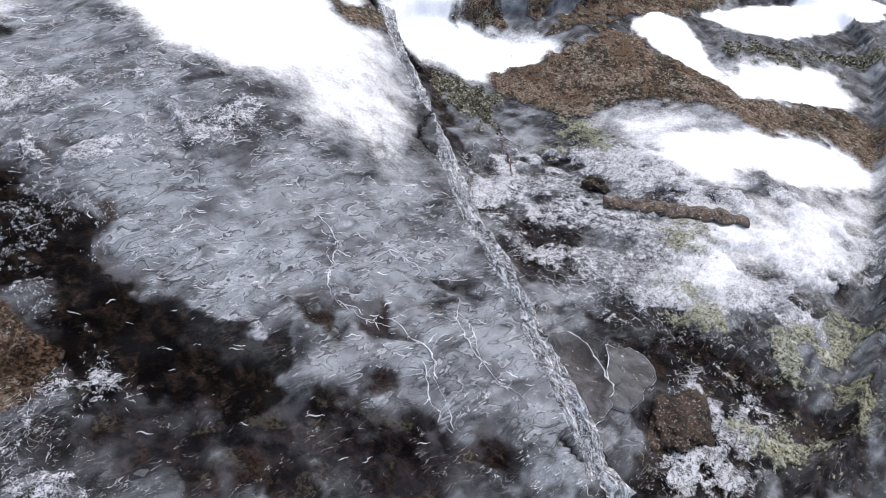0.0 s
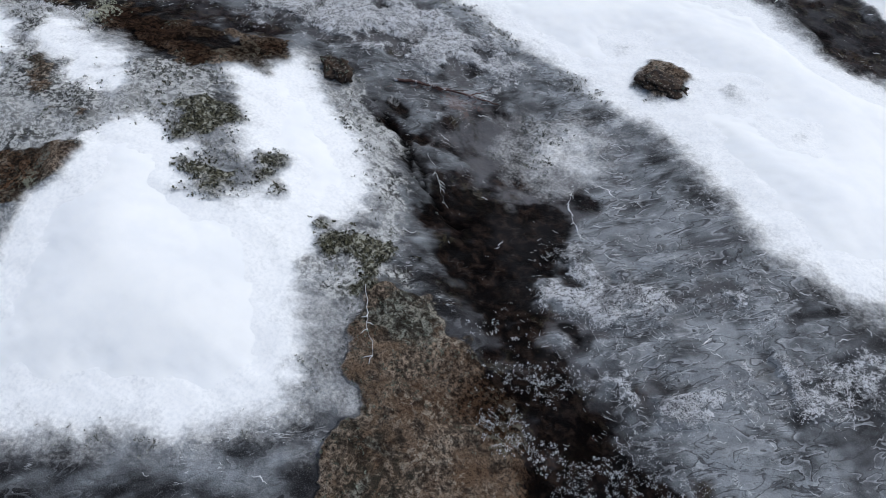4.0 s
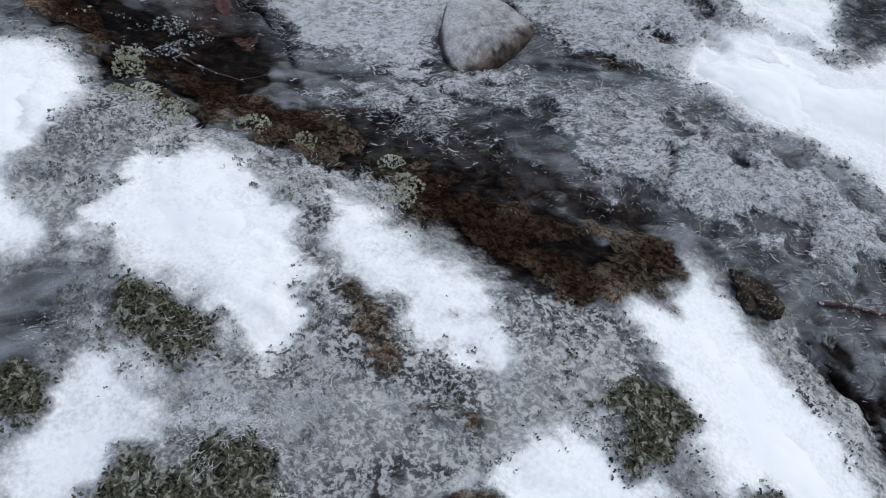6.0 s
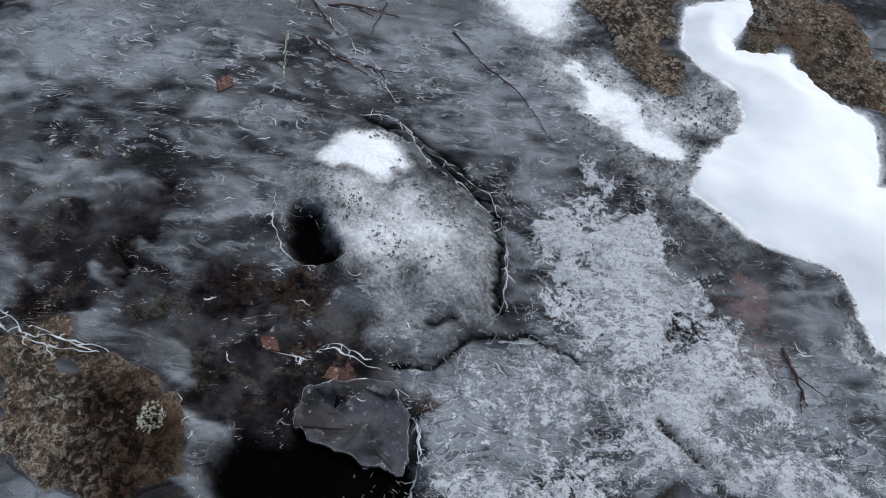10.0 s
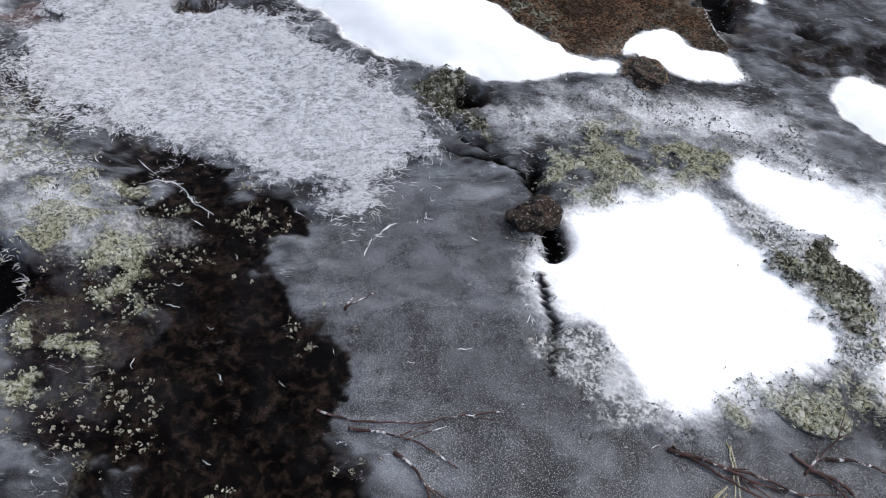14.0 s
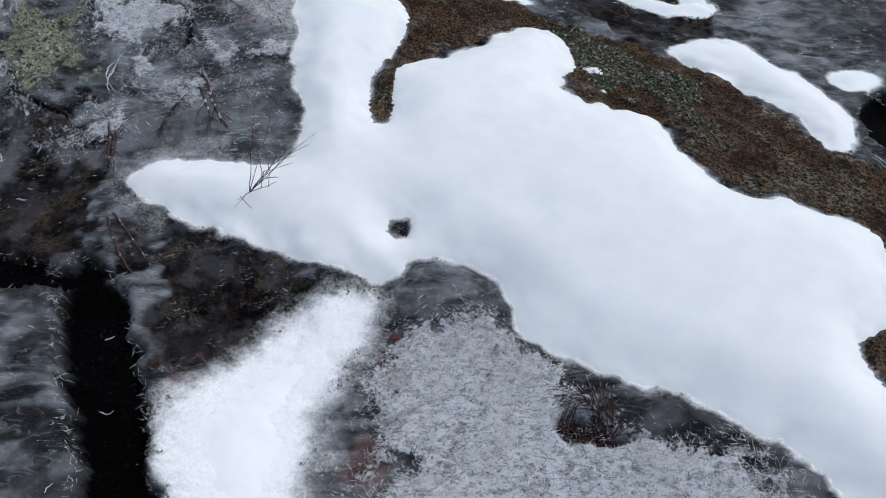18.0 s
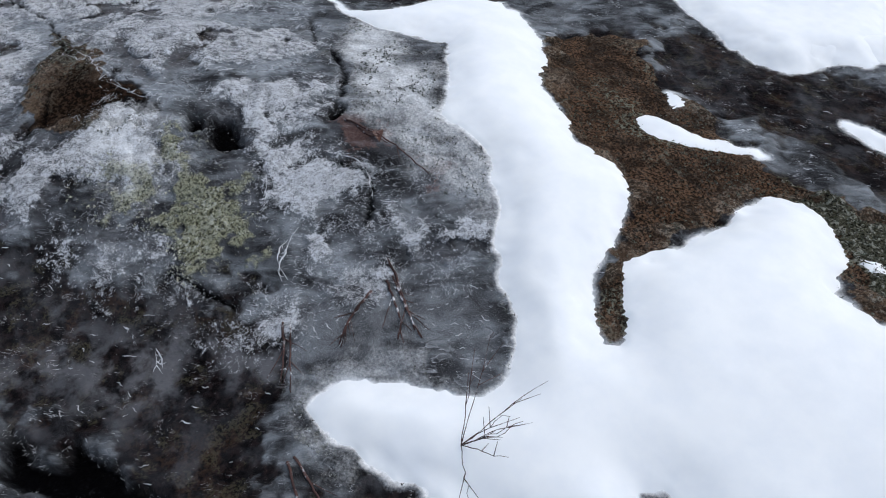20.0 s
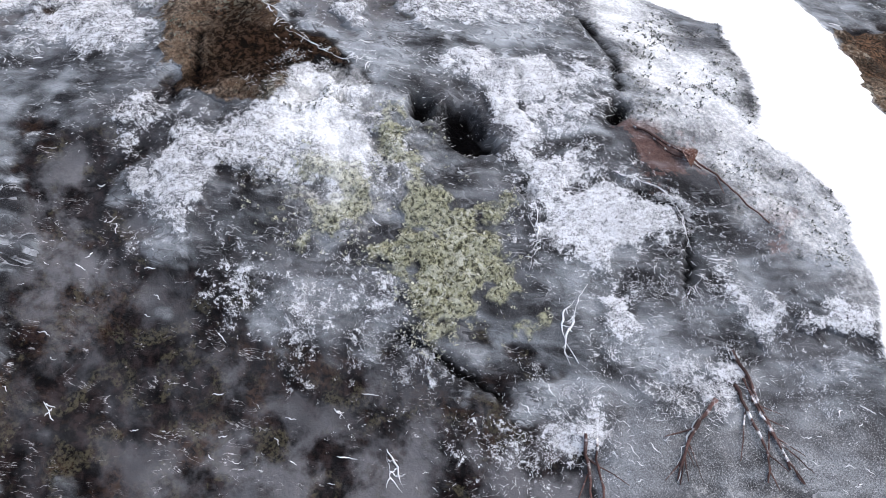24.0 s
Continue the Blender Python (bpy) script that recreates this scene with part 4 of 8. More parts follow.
FROST.append([(-3.39, 2.11), (-3.29, 2.25), (-3.1, 2.28), (-2.84, 2.21), (-2.77, 2.09), (-2.82, 2.02), (-2.74, 1.86), (-2.66, 1.78), (-2.7, 1.65), (-2.82, 1.67), (-2.87, 1.61), (-3.08, 1.69), (-3.2, 1.75), (-3.32, 1.83), (-3.4, 1.99)])
FROST.append([(-2.57, 2.31), (-2.38, 2.51), (-2.28, 2.42), (-2.34, 2.31), (-2.51, 2.2)])
FROST.append([(-2.91, 1.57), (-2.64, 1.8), (-2.37, 2.08), (-2.08, 2.1), (-1.85, 2.13), (-1.78, 1.78), (-1.91, 1.7), (-2.05, 1.71), (-2.22, 1.68), (-2.44, 1.59), (-2.73, 1.5)])
FROST.append([(-4.2, 1.5), (-4.07, 1.67), (-3.95, 1.93), (-3.69, 2.02), (-3.41, 1.91), (-3.44, 1.8), (-3.68, 1.83), (-3.8, 1.63), (-3.86, 1.43)])
FROST.append([(-4.4, 2.04), (-4.29, 2.16), (-4.09, 2.17), (-3.99, 2.07), (-3.88, 2.1), (-3.68, 2.03), (-3.54, 2.03), (-3.43, 2.05), (-3.31, 2.23), (-3.21, 1.99), (-3.39, 1.81), (-3.53, 1.81), (-3.61, 1.82), (-3.7, 1.76), (-3.78, 1.78), (-3.84, 1.68), (-3.67, 1.63), (-3.64, 1.54), (-3.72, 1.48), (-3.84, 1.46), (-3.96, 1.37), (-4.09, 1.43), (-4.15, 1.54), (-4.12, 1.66), (-4.06, 1.76), (-4.18, 1.8), (-4.29, 1.91)])
FROST.append([(-8.01, 1.8), (-7.92, 2.01), (-7.7, 2.03), (-7.32, 2.07), (-7.14, 2.15), (-6.96, 2.17), (-6.71, 2.23), (-6.53, 2.19), (-6.47, 2.05), (-6.44, 1.88), (-6.47, 1.79), (-6.65, 1.75), (-6.85, 1.66), (-7.02, 1.56), (-7.13, 1.48), (-7.24, 1.45), (-7.45, 1.28), (-7.57, 1.22), (-7.64, 1.3), (-7.64, 1.44), (-7.77, 1.63)])
FROST.append([(0.28, 1.92), (0.49, 2.23), (0.65, 1.96), (0.86, 1.86), (1.05, 1.69), (1.22, 1.69), (1.58, 1.9), (1.44, 1.5), (1.11, 1.36), (0.99, 1.53), (0.79, 1.53), (0.66, 1.31), (0.56, 1.37), (0.37, 1.57)])
FROST.append([(-10.36, 1.26), (-10.23, 1.33), (-10.15, 1.44), (-10.2, 1.58), (-10.13, 1.7), (-9.94, 1.75), (-9.8, 1.73), (-9.82, 1.6), (-9.89, 1.49), (-10, 1.39), (-9.95, 1.31), (-9.99, 1.2), (-10.18, 1.23)])
FROST.append([(-10.1, 1.81), (-10.03, 2.12), (-9.86, 2.27), (-9.75, 2.22), (-9.71, 2.06), (-9.6, 2.07), (-9.43, 2.13), (-9.39, 2.11), (-9.41, 1.88), (-9.59, 1.83), (-9.62, 1.9), (-9.71, 1.87), (-9.86, 1.9), (-10, 1.89)])
FROST.append([(-9.88, 1.29), (-9.71, 1.55), (-9.55, 1.53), (-9.35, 1.65), (-9.43, 1.46), (-9.58, 1.36)])
FROST.append([(-2.14, 2.02), (-1.96, 2.16), (-1.69, 2.12), (-1.45, 2.11), (-1.46, 1.92), (-1.63, 1.81), (-1.81, 1.71), (-1.98, 1.7)])
FROST.append([(0.56, 1.94), (0.86, 1.9), (1.7, 2.17), (1.42, 1.46), (0.97, 1.39), (0.61, 1.54)])
FROST.append([(0.79, 1.19), (0.97, 1.17), (1.04, 1.01), (0.87, 0.83), (0.75, 0.87)])
FROST.append([(0.26, 1.78), (0.38, 2.04), (0.52, 1.81), (0.37, 1.63)])
FROST.append([(-12.07, 0.88), (-11.76, 1.23), (-11.05, 1.71), (-10.52, 2.21), (-10.67, 2.7), (-11.18, 2.49), (-12.02, 1.67), (-12.44, 0.89)])
FROST.append([(-10.94, 1.73), (-10.61, 2.12), (-10.25, 2.41), (-10.04, 2.34), (-10.14, 2.04), (-10.15, 1.79), (-10.58, 1.7)])
FROST.append([(-11.7, 0.87), (-11.45, 1.55), (-10.87, 1.61), (-10.56, 1.47), (-10.48, 1.29), (-11.02, 1.09)])
FROST.append([(-9.24, 2.07), (-9.17, 2.16), (-9.02, 2.24), (-8.97, 2.19), (-9.13, 2.05)])
FROST.append([(-9.4, 1.88), (-9.28, 1.92), (-9.18, 1.9), (-9.26, 1.85)])
FROST.append([(-1.03, 1.46), (-0.83, 1.47), (-0.67, 1.59), (-0.57, 1.58), (-0.68, 1.43), (-0.84, 1.33), (-0.96, 1.28)])
FROST.append([(-0.82, 1.22), (-0.72, 1.24), (-0.62, 1.33), (-0.42, 1.52), (-0.33, 1.47), (-0.53, 1.31), (-0.68, 1.17)])
FROST.append([(-3.27, 1.06), (-3.15, 1.21), (-2.92, 1.23), (-2.76, 1.3), (-2.55, 1.34), (-2.41, 1.29), (-2.46, 1.1), (-2.59, 1.22), (-2.8, 1.24), (-2.95, 1.15), (-3, 0.94)])
FROST.append([(-2.59, 0.95), (-2.44, 1.08), (-2.31, 0.98), (-2.21, 0.92), (-2.21, 0.82), (-2.35, 0.72), (-2.47, 0.81)])
FROST.append([(0.26, 2.04), (0.59, 2.25), (0.96, 2.22), (1.07, 1.78), (1.6, 1.93), (1.42, 1.46), (1.11, 1.36), (0.77, 1.26), (0.6, 1.32), (0.59, 1.66), (0.3, 1.53)])
FROST.append([(-2.89, 2.26), (-2.67, 2.47), (-2.38, 2.73), (-2.09, 3.11), (-1.84, 2.11), (-2.08, 2.1), (-2.37, 2.06), (-2.6, 2.09), (-2.81, 2.15)])
FROST.append([(-2.92, 2.86), (-2.72, 3.01), (-2.51, 3), (-2.27, 3.16), (-2.09, 3.11), (-2.01, 2.79), (-2.25, 2.62), (-2.63, 2.38), (-2.81, 2.72)])
FROST.append([(-9.37, 1.88), (-9.33, 1.93), (-9.29, 1.91), (-9.31, 1.85), (-9.34, 1.85)])
FROST.append([(-9.31, 1.85), (-9.28, 1.93), (-9.24, 1.92), (-9.25, 1.85), (-9.28, 1.83)])
FROST.append([(-9.24, 1.87), (-9.21, 1.95), (-9.15, 1.94), (-9.16, 1.86), (-9.2, 1.83)])
FROST.append([(-9.18, 1.96), (-9.14, 2.02), (-9.1, 1.99), (-9.13, 1.94)])
FROST.append([(-9.24, 2.07), (-9.23, 2.13), (-9.17, 2.12), (-9.13, 2.15), (-9.12, 2.11), (-9.18, 2.07), (-9.19, 2.03)])
FROST.append([(-9.12, 2.17), (-9.09, 2.24), (-9.03, 2.27), (-9, 2.23), (-9.03, 2.16), (-9.09, 2.15)])
FROST.append([(-9.34, 1.49), (-9.3, 1.58), (-9.21, 1.69), (-9.18, 1.65), (-9.19, 1.57), (-9.23, 1.55), (-9.31, 1.48)])
FROST.append([(-9.94, 1.29), (-9.85, 1.37), (-9.75, 1.36), (-9.68, 1.41), (-9.57, 1.41), (-9.48, 1.47), (-9.47, 1.56), (-9.4, 1.58), (-9.38, 1.49), (-9.5, 1.4), (-9.64, 1.34), (-9.73, 1.3), (-9.85, 1.27)])
FROST.append([(-10.36, 1.26), (-10.27, 1.31), (-10.13, 1.27), (-9.97, 1.27), (-9.99, 1.2), (-10.16, 1.22)])
FROST.append([(-10.38, 1.29), (-10.28, 1.37), (-10.12, 1.33), (-9.99, 1.28), (-9.99, 1.2), (-10.09, 1.22), (-10.21, 1.24)])
FROST.append([(-0.46, 0.6), (-0.4, 0.61), (-0.36, 0.52), (-0.41, 0.51)])
FROST.append([(-0.45, 0.68), (-0.36, 0.75), (-0.36, 0.71), (-0.42, 0.66)])
PLATE = []
PLATE.append([(-3.39, 2.11), (-3.29, 2.25), (-3.1, 2.28), (-2.84, 2.21), (-2.77, 2.09), (-2.82, 2.02), (-2.74, 1.86), (-2.66, 1.78), (-2.7, 1.65), (-2.82, 1.67), (-2.87, 1.61), (-3.08, 1.69), (-3.2, 1.75), (-3.32, 1.83), (-3.4, 1.99)])
PLATE.append([(-2.57, 2.31), (-2.38, 2.51), (-2.28, 2.42), (-2.34, 2.31), (-2.51, 2.2)])
PLATE.append([(-8.01, 1.8), (-7.92, 2.01), (-7.7, 2.03), (-7.32, 2.07), (-7.14, 2.15), (-6.96, 2.17), (-6.71, 2.23), (-6.53, 2.19), (-6.47, 2.05), (-6.44, 1.88), (-6.47, 1.79), (-6.65, 1.75), (-6.85, 1.66), (-7.02, 1.56), (-7.13, 1.48), (-7.24, 1.45), (-7.45, 1.28), (-7.57, 1.22), (-7.64, 1.3), (-7.64, 1.44), (-7.77, 1.63)])
PLATE.append([(-9.37, 1.88), (-9.33, 1.93), (-9.29, 1.91), (-9.31, 1.85), (-9.34, 1.85)])
PLATE.append([(-9.31, 1.85), (-9.28, 1.93), (-9.24, 1.92), (-9.25, 1.85), (-9.28, 1.83)])
PLATE.append([(-9.24, 1.87), (-9.21, 1.95), (-9.15, 1.94), (-9.16, 1.86), (-9.2, 1.83)])
PLATE.append([(-9.18, 1.96), (-9.14, 2.02), (-9.1, 1.99), (-9.13, 1.94)])
PLATE.append([(-9.24, 2.07), (-9.23, 2.13), (-9.17, 2.12), (-9.13, 2.15), (-9.12, 2.11), (-9.18, 2.07), (-9.19, 2.03)])
PLATE.append([(-9.12, 2.17), (-9.09, 2.24), (-9.03, 2.27), (-9, 2.23), (-9.03, 2.16), (-9.09, 2.15)])
PLATE.append([(-9.34, 1.49), (-9.3, 1.58), (-9.21, 1.69), (-9.18, 1.65), (-9.19, 1.57), (-9.23, 1.55), (-9.31, 1.48)])
PLATE.append([(-10.36, 1.26), (-10.27, 1.31), (-10.13, 1.27), (-9.97, 1.27), (-9.99, 1.2), (-10.16, 1.22)])
PLATE.append([(-4.4, 2.04), (-4.29, 2.16), (-4.09, 2.17), (-3.99, 2.07), (-3.88, 2.1), (-3.68, 2.03), (-3.54, 2.03), (-3.43, 2.05), (-3.31, 2.23), (-3.21, 1.99), (-3.39, 1.81), (-3.53, 1.81), (-3.61, 1.82), (-3.7, 1.76), (-3.78, 1.78), (-3.84, 1.68), (-3.67, 1.63), (-3.64, 1.54), (-3.72, 1.48), (-3.84, 1.46), (-3.96, 1.37), (-4.09, 1.43), (-4.15, 1.54), (-4.12, 1.66), (-4.06, 1.76), (-4.18, 1.8), (-4.29, 1.91)])
PLATE.append([(-10.1, 1.81), (-10.03, 2.12), (-9.86, 2.27), (-9.75, 2.22), (-9.71, 2.06), (-9.6, 2.07), (-9.43, 2.13), (-9.39, 2.11), (-9.41, 1.88), (-9.59, 1.83), (-9.62, 1.9), (-9.71, 1.87), (-9.86, 1.9), (-10, 1.89)])
FILM = []
FILM.append([(-0.74, 1.91), (-0.23, 2.46), (-0.03, 2.36), (0.04, 1.74), (-0.12, 1.5), (-0.32, 1.66), (-0.49, 1.71)])
FILM.append([(-0.49, 1.7), (-0.22, 1.98), (-0.07, 2.44), (0.06, 1.8), (0.03, 1.62), (-0.17, 1.61), (-0.31, 1.65)])
FILM.append([(-4.68, 2.4), (-4.38, 2.4), (-4.11, 2.3), (-3.96, 2.26), (-4, 2.18), (-4.23, 2.24), (-4.54, 2.29)])
FILM.append([(-5.97, 2.63), (-5.6, 2.7), (-5.46, 2.74), (-5.42, 2.45), (-5.66, 2.51)])
FILM.append([(-6.53, 2.28), (-6.42, 2.51), (-6.15, 2.93), (-5.89, 3), (-6, 2.66), (-6.28, 2.46), (-6.37, 2.22)])
FILM.append([(-10.24, 1.57), (-9.92, 1.77), (-9.79, 1.7), (-9.87, 1.51), (-10.03, 1.48)])
FILM.append([(-9.9, 2.37), (-9.73, 2.7), (-9.55, 2.41), (-9.68, 2.25)])
FILM.append([(-0.29, 1.97), (-0.02, 2.27), (0.09, 1.61), (-0.06, 1.48)])
FILM.append([(-1.52, 1.1), (-1.45, 1.31), (-1.26, 1.08), (-1.27, 0.87), (-1.27, 0.77)])
FILM.append([(0.85, 1.79), (1.72, 2.22), (1.47, 1.6), (0.9, 1.46)])
FILM.append([(0.85, 1.83), (0.98, 1.78), (1.06, 1.64), (0.88, 1.6)])
FILM.append([(-6.97, 1.23), (-6.9, 1.39), (-6.7, 1.46), (-6.6, 1.4), (-6.68, 1.26), (-6.83, 1.18)])
FILM.append([(0.72, 2.53), (1.11, 2.55), (1.29, 2.47), (0.96, 2.22), (0.88, 1.97), (1.12, 1.91), (1.38, 2.01), (1.73, 2.26), (1.56, 1.83), (1.22, 1.79), (1.05, 1.96), (0.85, 2.13), (0.71, 2.3)])
FILM.append([(-2.67, 0.63), (-2.59, 0.7), (-2.47, 0.74), (-2.37, 0.69), (-2.57, 0.55)])
FILM.append([(-7.63, 1.05), (-7.57, 1.11), (-7.44, 1.16), (-7.57, 1.02)])
FILM.append([(-2.63, 0.7), (-2.5, 0.81), (-2.32, 0.89), (-2.24, 0.84), (-2.37, 0.69), (-2.53, 0.58)])
FILM.append([(-1.4, 1.84), (-1.19, 2.01), (-1.05, 1.83), (-1.14, 1.63), (-1.31, 1.65)])
FILM.append([(-9.93, 2.42), (-9.87, 2.59), (-9.57, 2.5), (-9.28, 2.5), (-9.14, 2.45), (-9.08, 2.38), (-9.22, 2.32), (-9.5, 2.33), (-9.71, 2.25)])
FILM.append([(-10.25, 2.53), (-10.28, 2.79), (-9.67, 2.48), (-9.47, 2.38), (-9.24, 2.37), (-9.06, 2.37), (-9.0, 2.29), (-9.19, 2.26), (-9.41, 2.23), (-9.65, 2.27), (-9.9, 2.34)])
FILM.append([(-10.16, 1.54), (-10.18, 1.63), (-10.06, 1.74), (-9.89, 1.72), (-9.78, 1.64), (-9.84, 1.53), (-9.97, 1.48)])
FILM.append([(-2.78, 0.84), (-2.63, 0.97), (-2.41, 1.03), (-2.22, 0.89), (-2.2, 0.82), (-2.42, 0.79), (-2.5, 0.7), (-2.54, 0.66)])
FILM.append([(0.79, 3.58), (1.46, 4.06), (1.35, 3.31), (1.13, 3.39), (0.84, 3.29)])
FILM.append([(-1.47, 1.01), (-1.37, 1.11), (-1.24, 1.1), (-1.25, 0.96), (-1.16, 0.88), (-1.18, 0.73)])
FILM.append([(-10.17, 1.61), (-10.14, 1.7), (-10.01, 1.72), (-9.93, 1.71), (-9.83, 1.72), (-9.79, 1.64), (-9.88, 1.53), (-9.99, 1.49), (-10.1, 1.52)])
FILM.append([(-9.91, 2.41), (-9.76, 2.68), (-9.57, 2.5), (-9.46, 2.37), (-9.33, 2.5), (-9.21, 2.4), (-9.11, 2.42), (-9.14, 2.32), (-9.27, 2.34), (-9.45, 2.33), (-9.65, 2.31), (-9.72, 2.27)])
FILM.append([(-4.62, 2.42), (-4.56, 2.51), (-4.34, 2.49), (-4.18, 2.72), (-4.1, 2.53), (-4.14, 2.34), (-4.03, 2.26), (-4.15, 2.26), (-4.29, 2.33), (-4.47, 2.37)])
FILM.append([(-4.65, 2.41), (-4.58, 2.46), (-4.32, 2.42), (-4.12, 2.38), (-4.13, 2.32), (-4.27, 2.31), (-4.45, 2.33)])
FILM.append([(0.92, 1.86), (1.09, 1.86), (1.23, 1.59), (0.99, 1.33), (0.83, 1.32), (0.8, 1.54)])
FILM.append([(-4.69, 1.65), (-4.65, 1.77), (-4.41, 1.86), (-4.28, 1.83), (-4.22, 1.72), (-4.28, 1.61), (-4.43, 1.55), (-4.48, 1.59)])
FILM.append([(-9.02, 1.6), (-9.02, 1.67), (-8.96, 1.78), (-8.89, 1.83), (-8.75, 1.91), (-8.68, 1.96), (-8.81, 1.78), (-8.86, 1.65), (-8.75, 1.63), (-8.85, 1.57)])
FILM.append([(-2.25, 0.6), (-2.11, 0.63), (-1.99, 0.77), (-1.91, 0.7), (-1.88, 0.6), (-2.09, 0.47)])
CAP = []
CAP.append([(-4.62, 2.43), (-4.49, 2.46), (-4.32, 2.45), (-4.1, 2.38), (-4.14, 2.3), (-4.36, 2.3), (-4.5, 2.33)])
CAP.append([(-4.70, 1.71), (-4.73, 1.77), (-4.69, 1.85), (-4.61, 1.88), (-4.52, 1.84), (-4.50, 1.77), (-4.57, 1.72), (-4.63, 1.69)])
RUST = []
RUST.append([(-3.91, 2.18), (-3.79, 2.18), (-3.66, 2.03), (-3.69, 2), (-3.81, 2.09)])
RUST.append([(-3.93, 2.15), (-3.84, 2.16), (-3.72, 2.07), (-3.67, 2.02), (-3.73, 2.01), (-3.83, 2.06)])
RUST.append([(-9.68, 2.16), (-9.61, 2.23), (-9.45, 2.26), (-9.3, 2.29), (-9.37, 2.24), (-9.52, 2.19)])
RUST.append([(-4.31, 1.41), (-4.29, 1.45), (-4.26, 1.43), (-4.29, 1.4)])
RUST.append([(-1.7, 1.7), (-1.59, 1.8), (-1.45, 1.86), (-1.55, 1.77)])
RUST.append([(-3.31, 1.67), (-3.22, 1.66), (-3.12, 1.68), (-3.13, 1.63), (-3.25, 1.63)])
RUST.append([(-8.24, 1.32), (-8.22, 1.52), (-8.19, 1.62), (-8.15, 1.48), (-8.15, 1.35)])
RUST.append([(-8.06, 1.79), (-7.98, 1.83), (-7.82, 1.67), (-7.75, 1.56), (-7.71, 1.44), (-7.79, 1.52), (-7.89, 1.69)])
PALE = []
PALE.append([(-1.14, 1.8), (-0.77, 1.9), (-0.58, 1.68), (-0.29, 1.55), (-0.06, 1.48), (0.2, 1.61), (0.33, 1.35), (0.5, 1.07), (0.6, 0.81), (0.49, 0.73), (0.31, 0.8), (0.08, 0.82), (-0.14, 0.83), (-0.39, 0.92), (-0.64, 1.09), (-0.78, 1.15)])
PALE.append([(-9.51, 1.36), (-9.25, 1.75), (-9.04, 1.96), (-8.9, 2.18), (-8.75, 2), (-9.21, 1.36)])
PALE.append([(-5.53, 1.77), (-5.03, 2.61), (-4.65, 2.41), (-4.31, 2.2), (-4.64, 2), (-4.73, 1.65), (-4.86, 1.52), (-5.13, 1.5), (-5.42, 1.39), (-5.58, 1.5)])
PALE.append([(-4.81, 1.52), (-4.71, 1.64), (-4.45, 1.38), (-4.52, 1.32)])
PALE.append([(-4.24, 1.53), (-4.12, 1.8), (-3.7, 2.13), (-3.42, 2.12), (-3.41, 1.91), (-3.79, 1.73), (-3.86, 1.43), (-4.07, 1.41)])
PALE.append([(-2.59, 1.9), (-2.13, 2.19), (-1.71, 2.18), (-1.31, 2.13), (-1.17, 2.15), (-1.09, 1.8), (-1.25, 1.86), (-1.49, 1.82), (-1.8, 1.69), (-2.03, 1.72)])
PALE.append([(-2.02, 1.7), (-1.71, 2.11), (-1.27, 1.99), (-0.9, 1.83), (-0.69, 1.76), (-0.46, 1.62), (-0.44, 1.43), (-0.61, 1.3), (-0.73, 1.16), (-0.85, 1.16), (-0.83, 1.47), (-1.36, 1.6), (-1.71, 1.59)])
PALE.append([(-4.51, 1.48), (-4.34, 1.7), (-4.22, 1.73), (-4.26, 1.62), (-4.39, 1.41)])
PALE.append([(-12.95, 0.91), (-10.94, 2.91), (-9.77, 2.21), (-10.13, 1.86), (-10.33, 1.36), (-11.28, 0.86)])
PALE.append([(-9.18, 1.78), (-8.86, 2.15), (-8.66, 2), (-8.96, 1.74)])
PALE.append([(-3.72, 1.68), (-3.63, 1.81), (-3.45, 1.83), (-3.22, 1.67), (-3.35, 1.51), (-3.54, 1.56)])
PALE.append([(-1.5, 1.7), (-1.19, 2.01), (-0.85, 1.74), (-0.67, 1.3), (-0.86, 1.18), (-1.06, 1.29), (-1.17, 1.25)])
PALE.append([(-9.72, 1.14), (-9.43, 1.49), (-9.18, 1.41), (-9.46, 0.99)])
PALE.append([(-10.42, 1.03), (-10.17, 1.21), (-9.96, 1.19), (-9.89, 1.05), (-9.92, 0.88)])
LOWER = []
LOWER.append([(-0.14, 2.59), (0.01, 2.26), (0.19, 1.79), (0.27, 1.51), (0.41, 1.22), (0.51, 0.97), (0.6, 0.78), (0.64, 0.74), (1.25, 0.9), (2.44, 4.2), (0.56, 3.11), (-0, 2.82)])
MOUND = []
MOUND.append([(-4.6, 1.53), (-4.7, 1.65), (-4.73, 1.78), (-4.66, 1.91), (-4.48, 1.92), (-4.33, 1.9), (-4.23, 1.82), (-4.19, 1.71), (-4.25, 1.57), (-4.45, 1.51)])
MOUND.append([(-4.8, 1.2), (-4.8, 1.28), (-4.69, 1.27), (-4.66, 1.21), (-4.71, 1.16)])
FLOE = []
FLOE.append([(0.43, 1.1), (0.52, 1.14), (0.58, 1.11), (0.62, 1.02), (0.6, 0.93), (0.54, 0.92), (0.5, 1)])
FLOE.append([(0.62, 1.16), (0.7, 1.17), (0.73, 1.09), (0.67, 0.99), (0.62, 0.99)])
FLOE.append([(-4.29, 1.35), (-4.21, 1.48), (-4.12, 1.46), (-4.08, 1.4), (-4.17, 1.33), (-4.25, 1.31)])
HOLE = []
HOLE.append([(-8.28, 2.04), (-8.25, 2.08), (-8.21, 2.08), (-8.19, 2.04), (-8.22, 2.01)])
HOLE.append([(-1.21, 2.24), (-1.18, 2.35), (-1.05, 2.32), (-1.01, 2.24), (-1.04, 2.13), (-1.13, 2.13)])
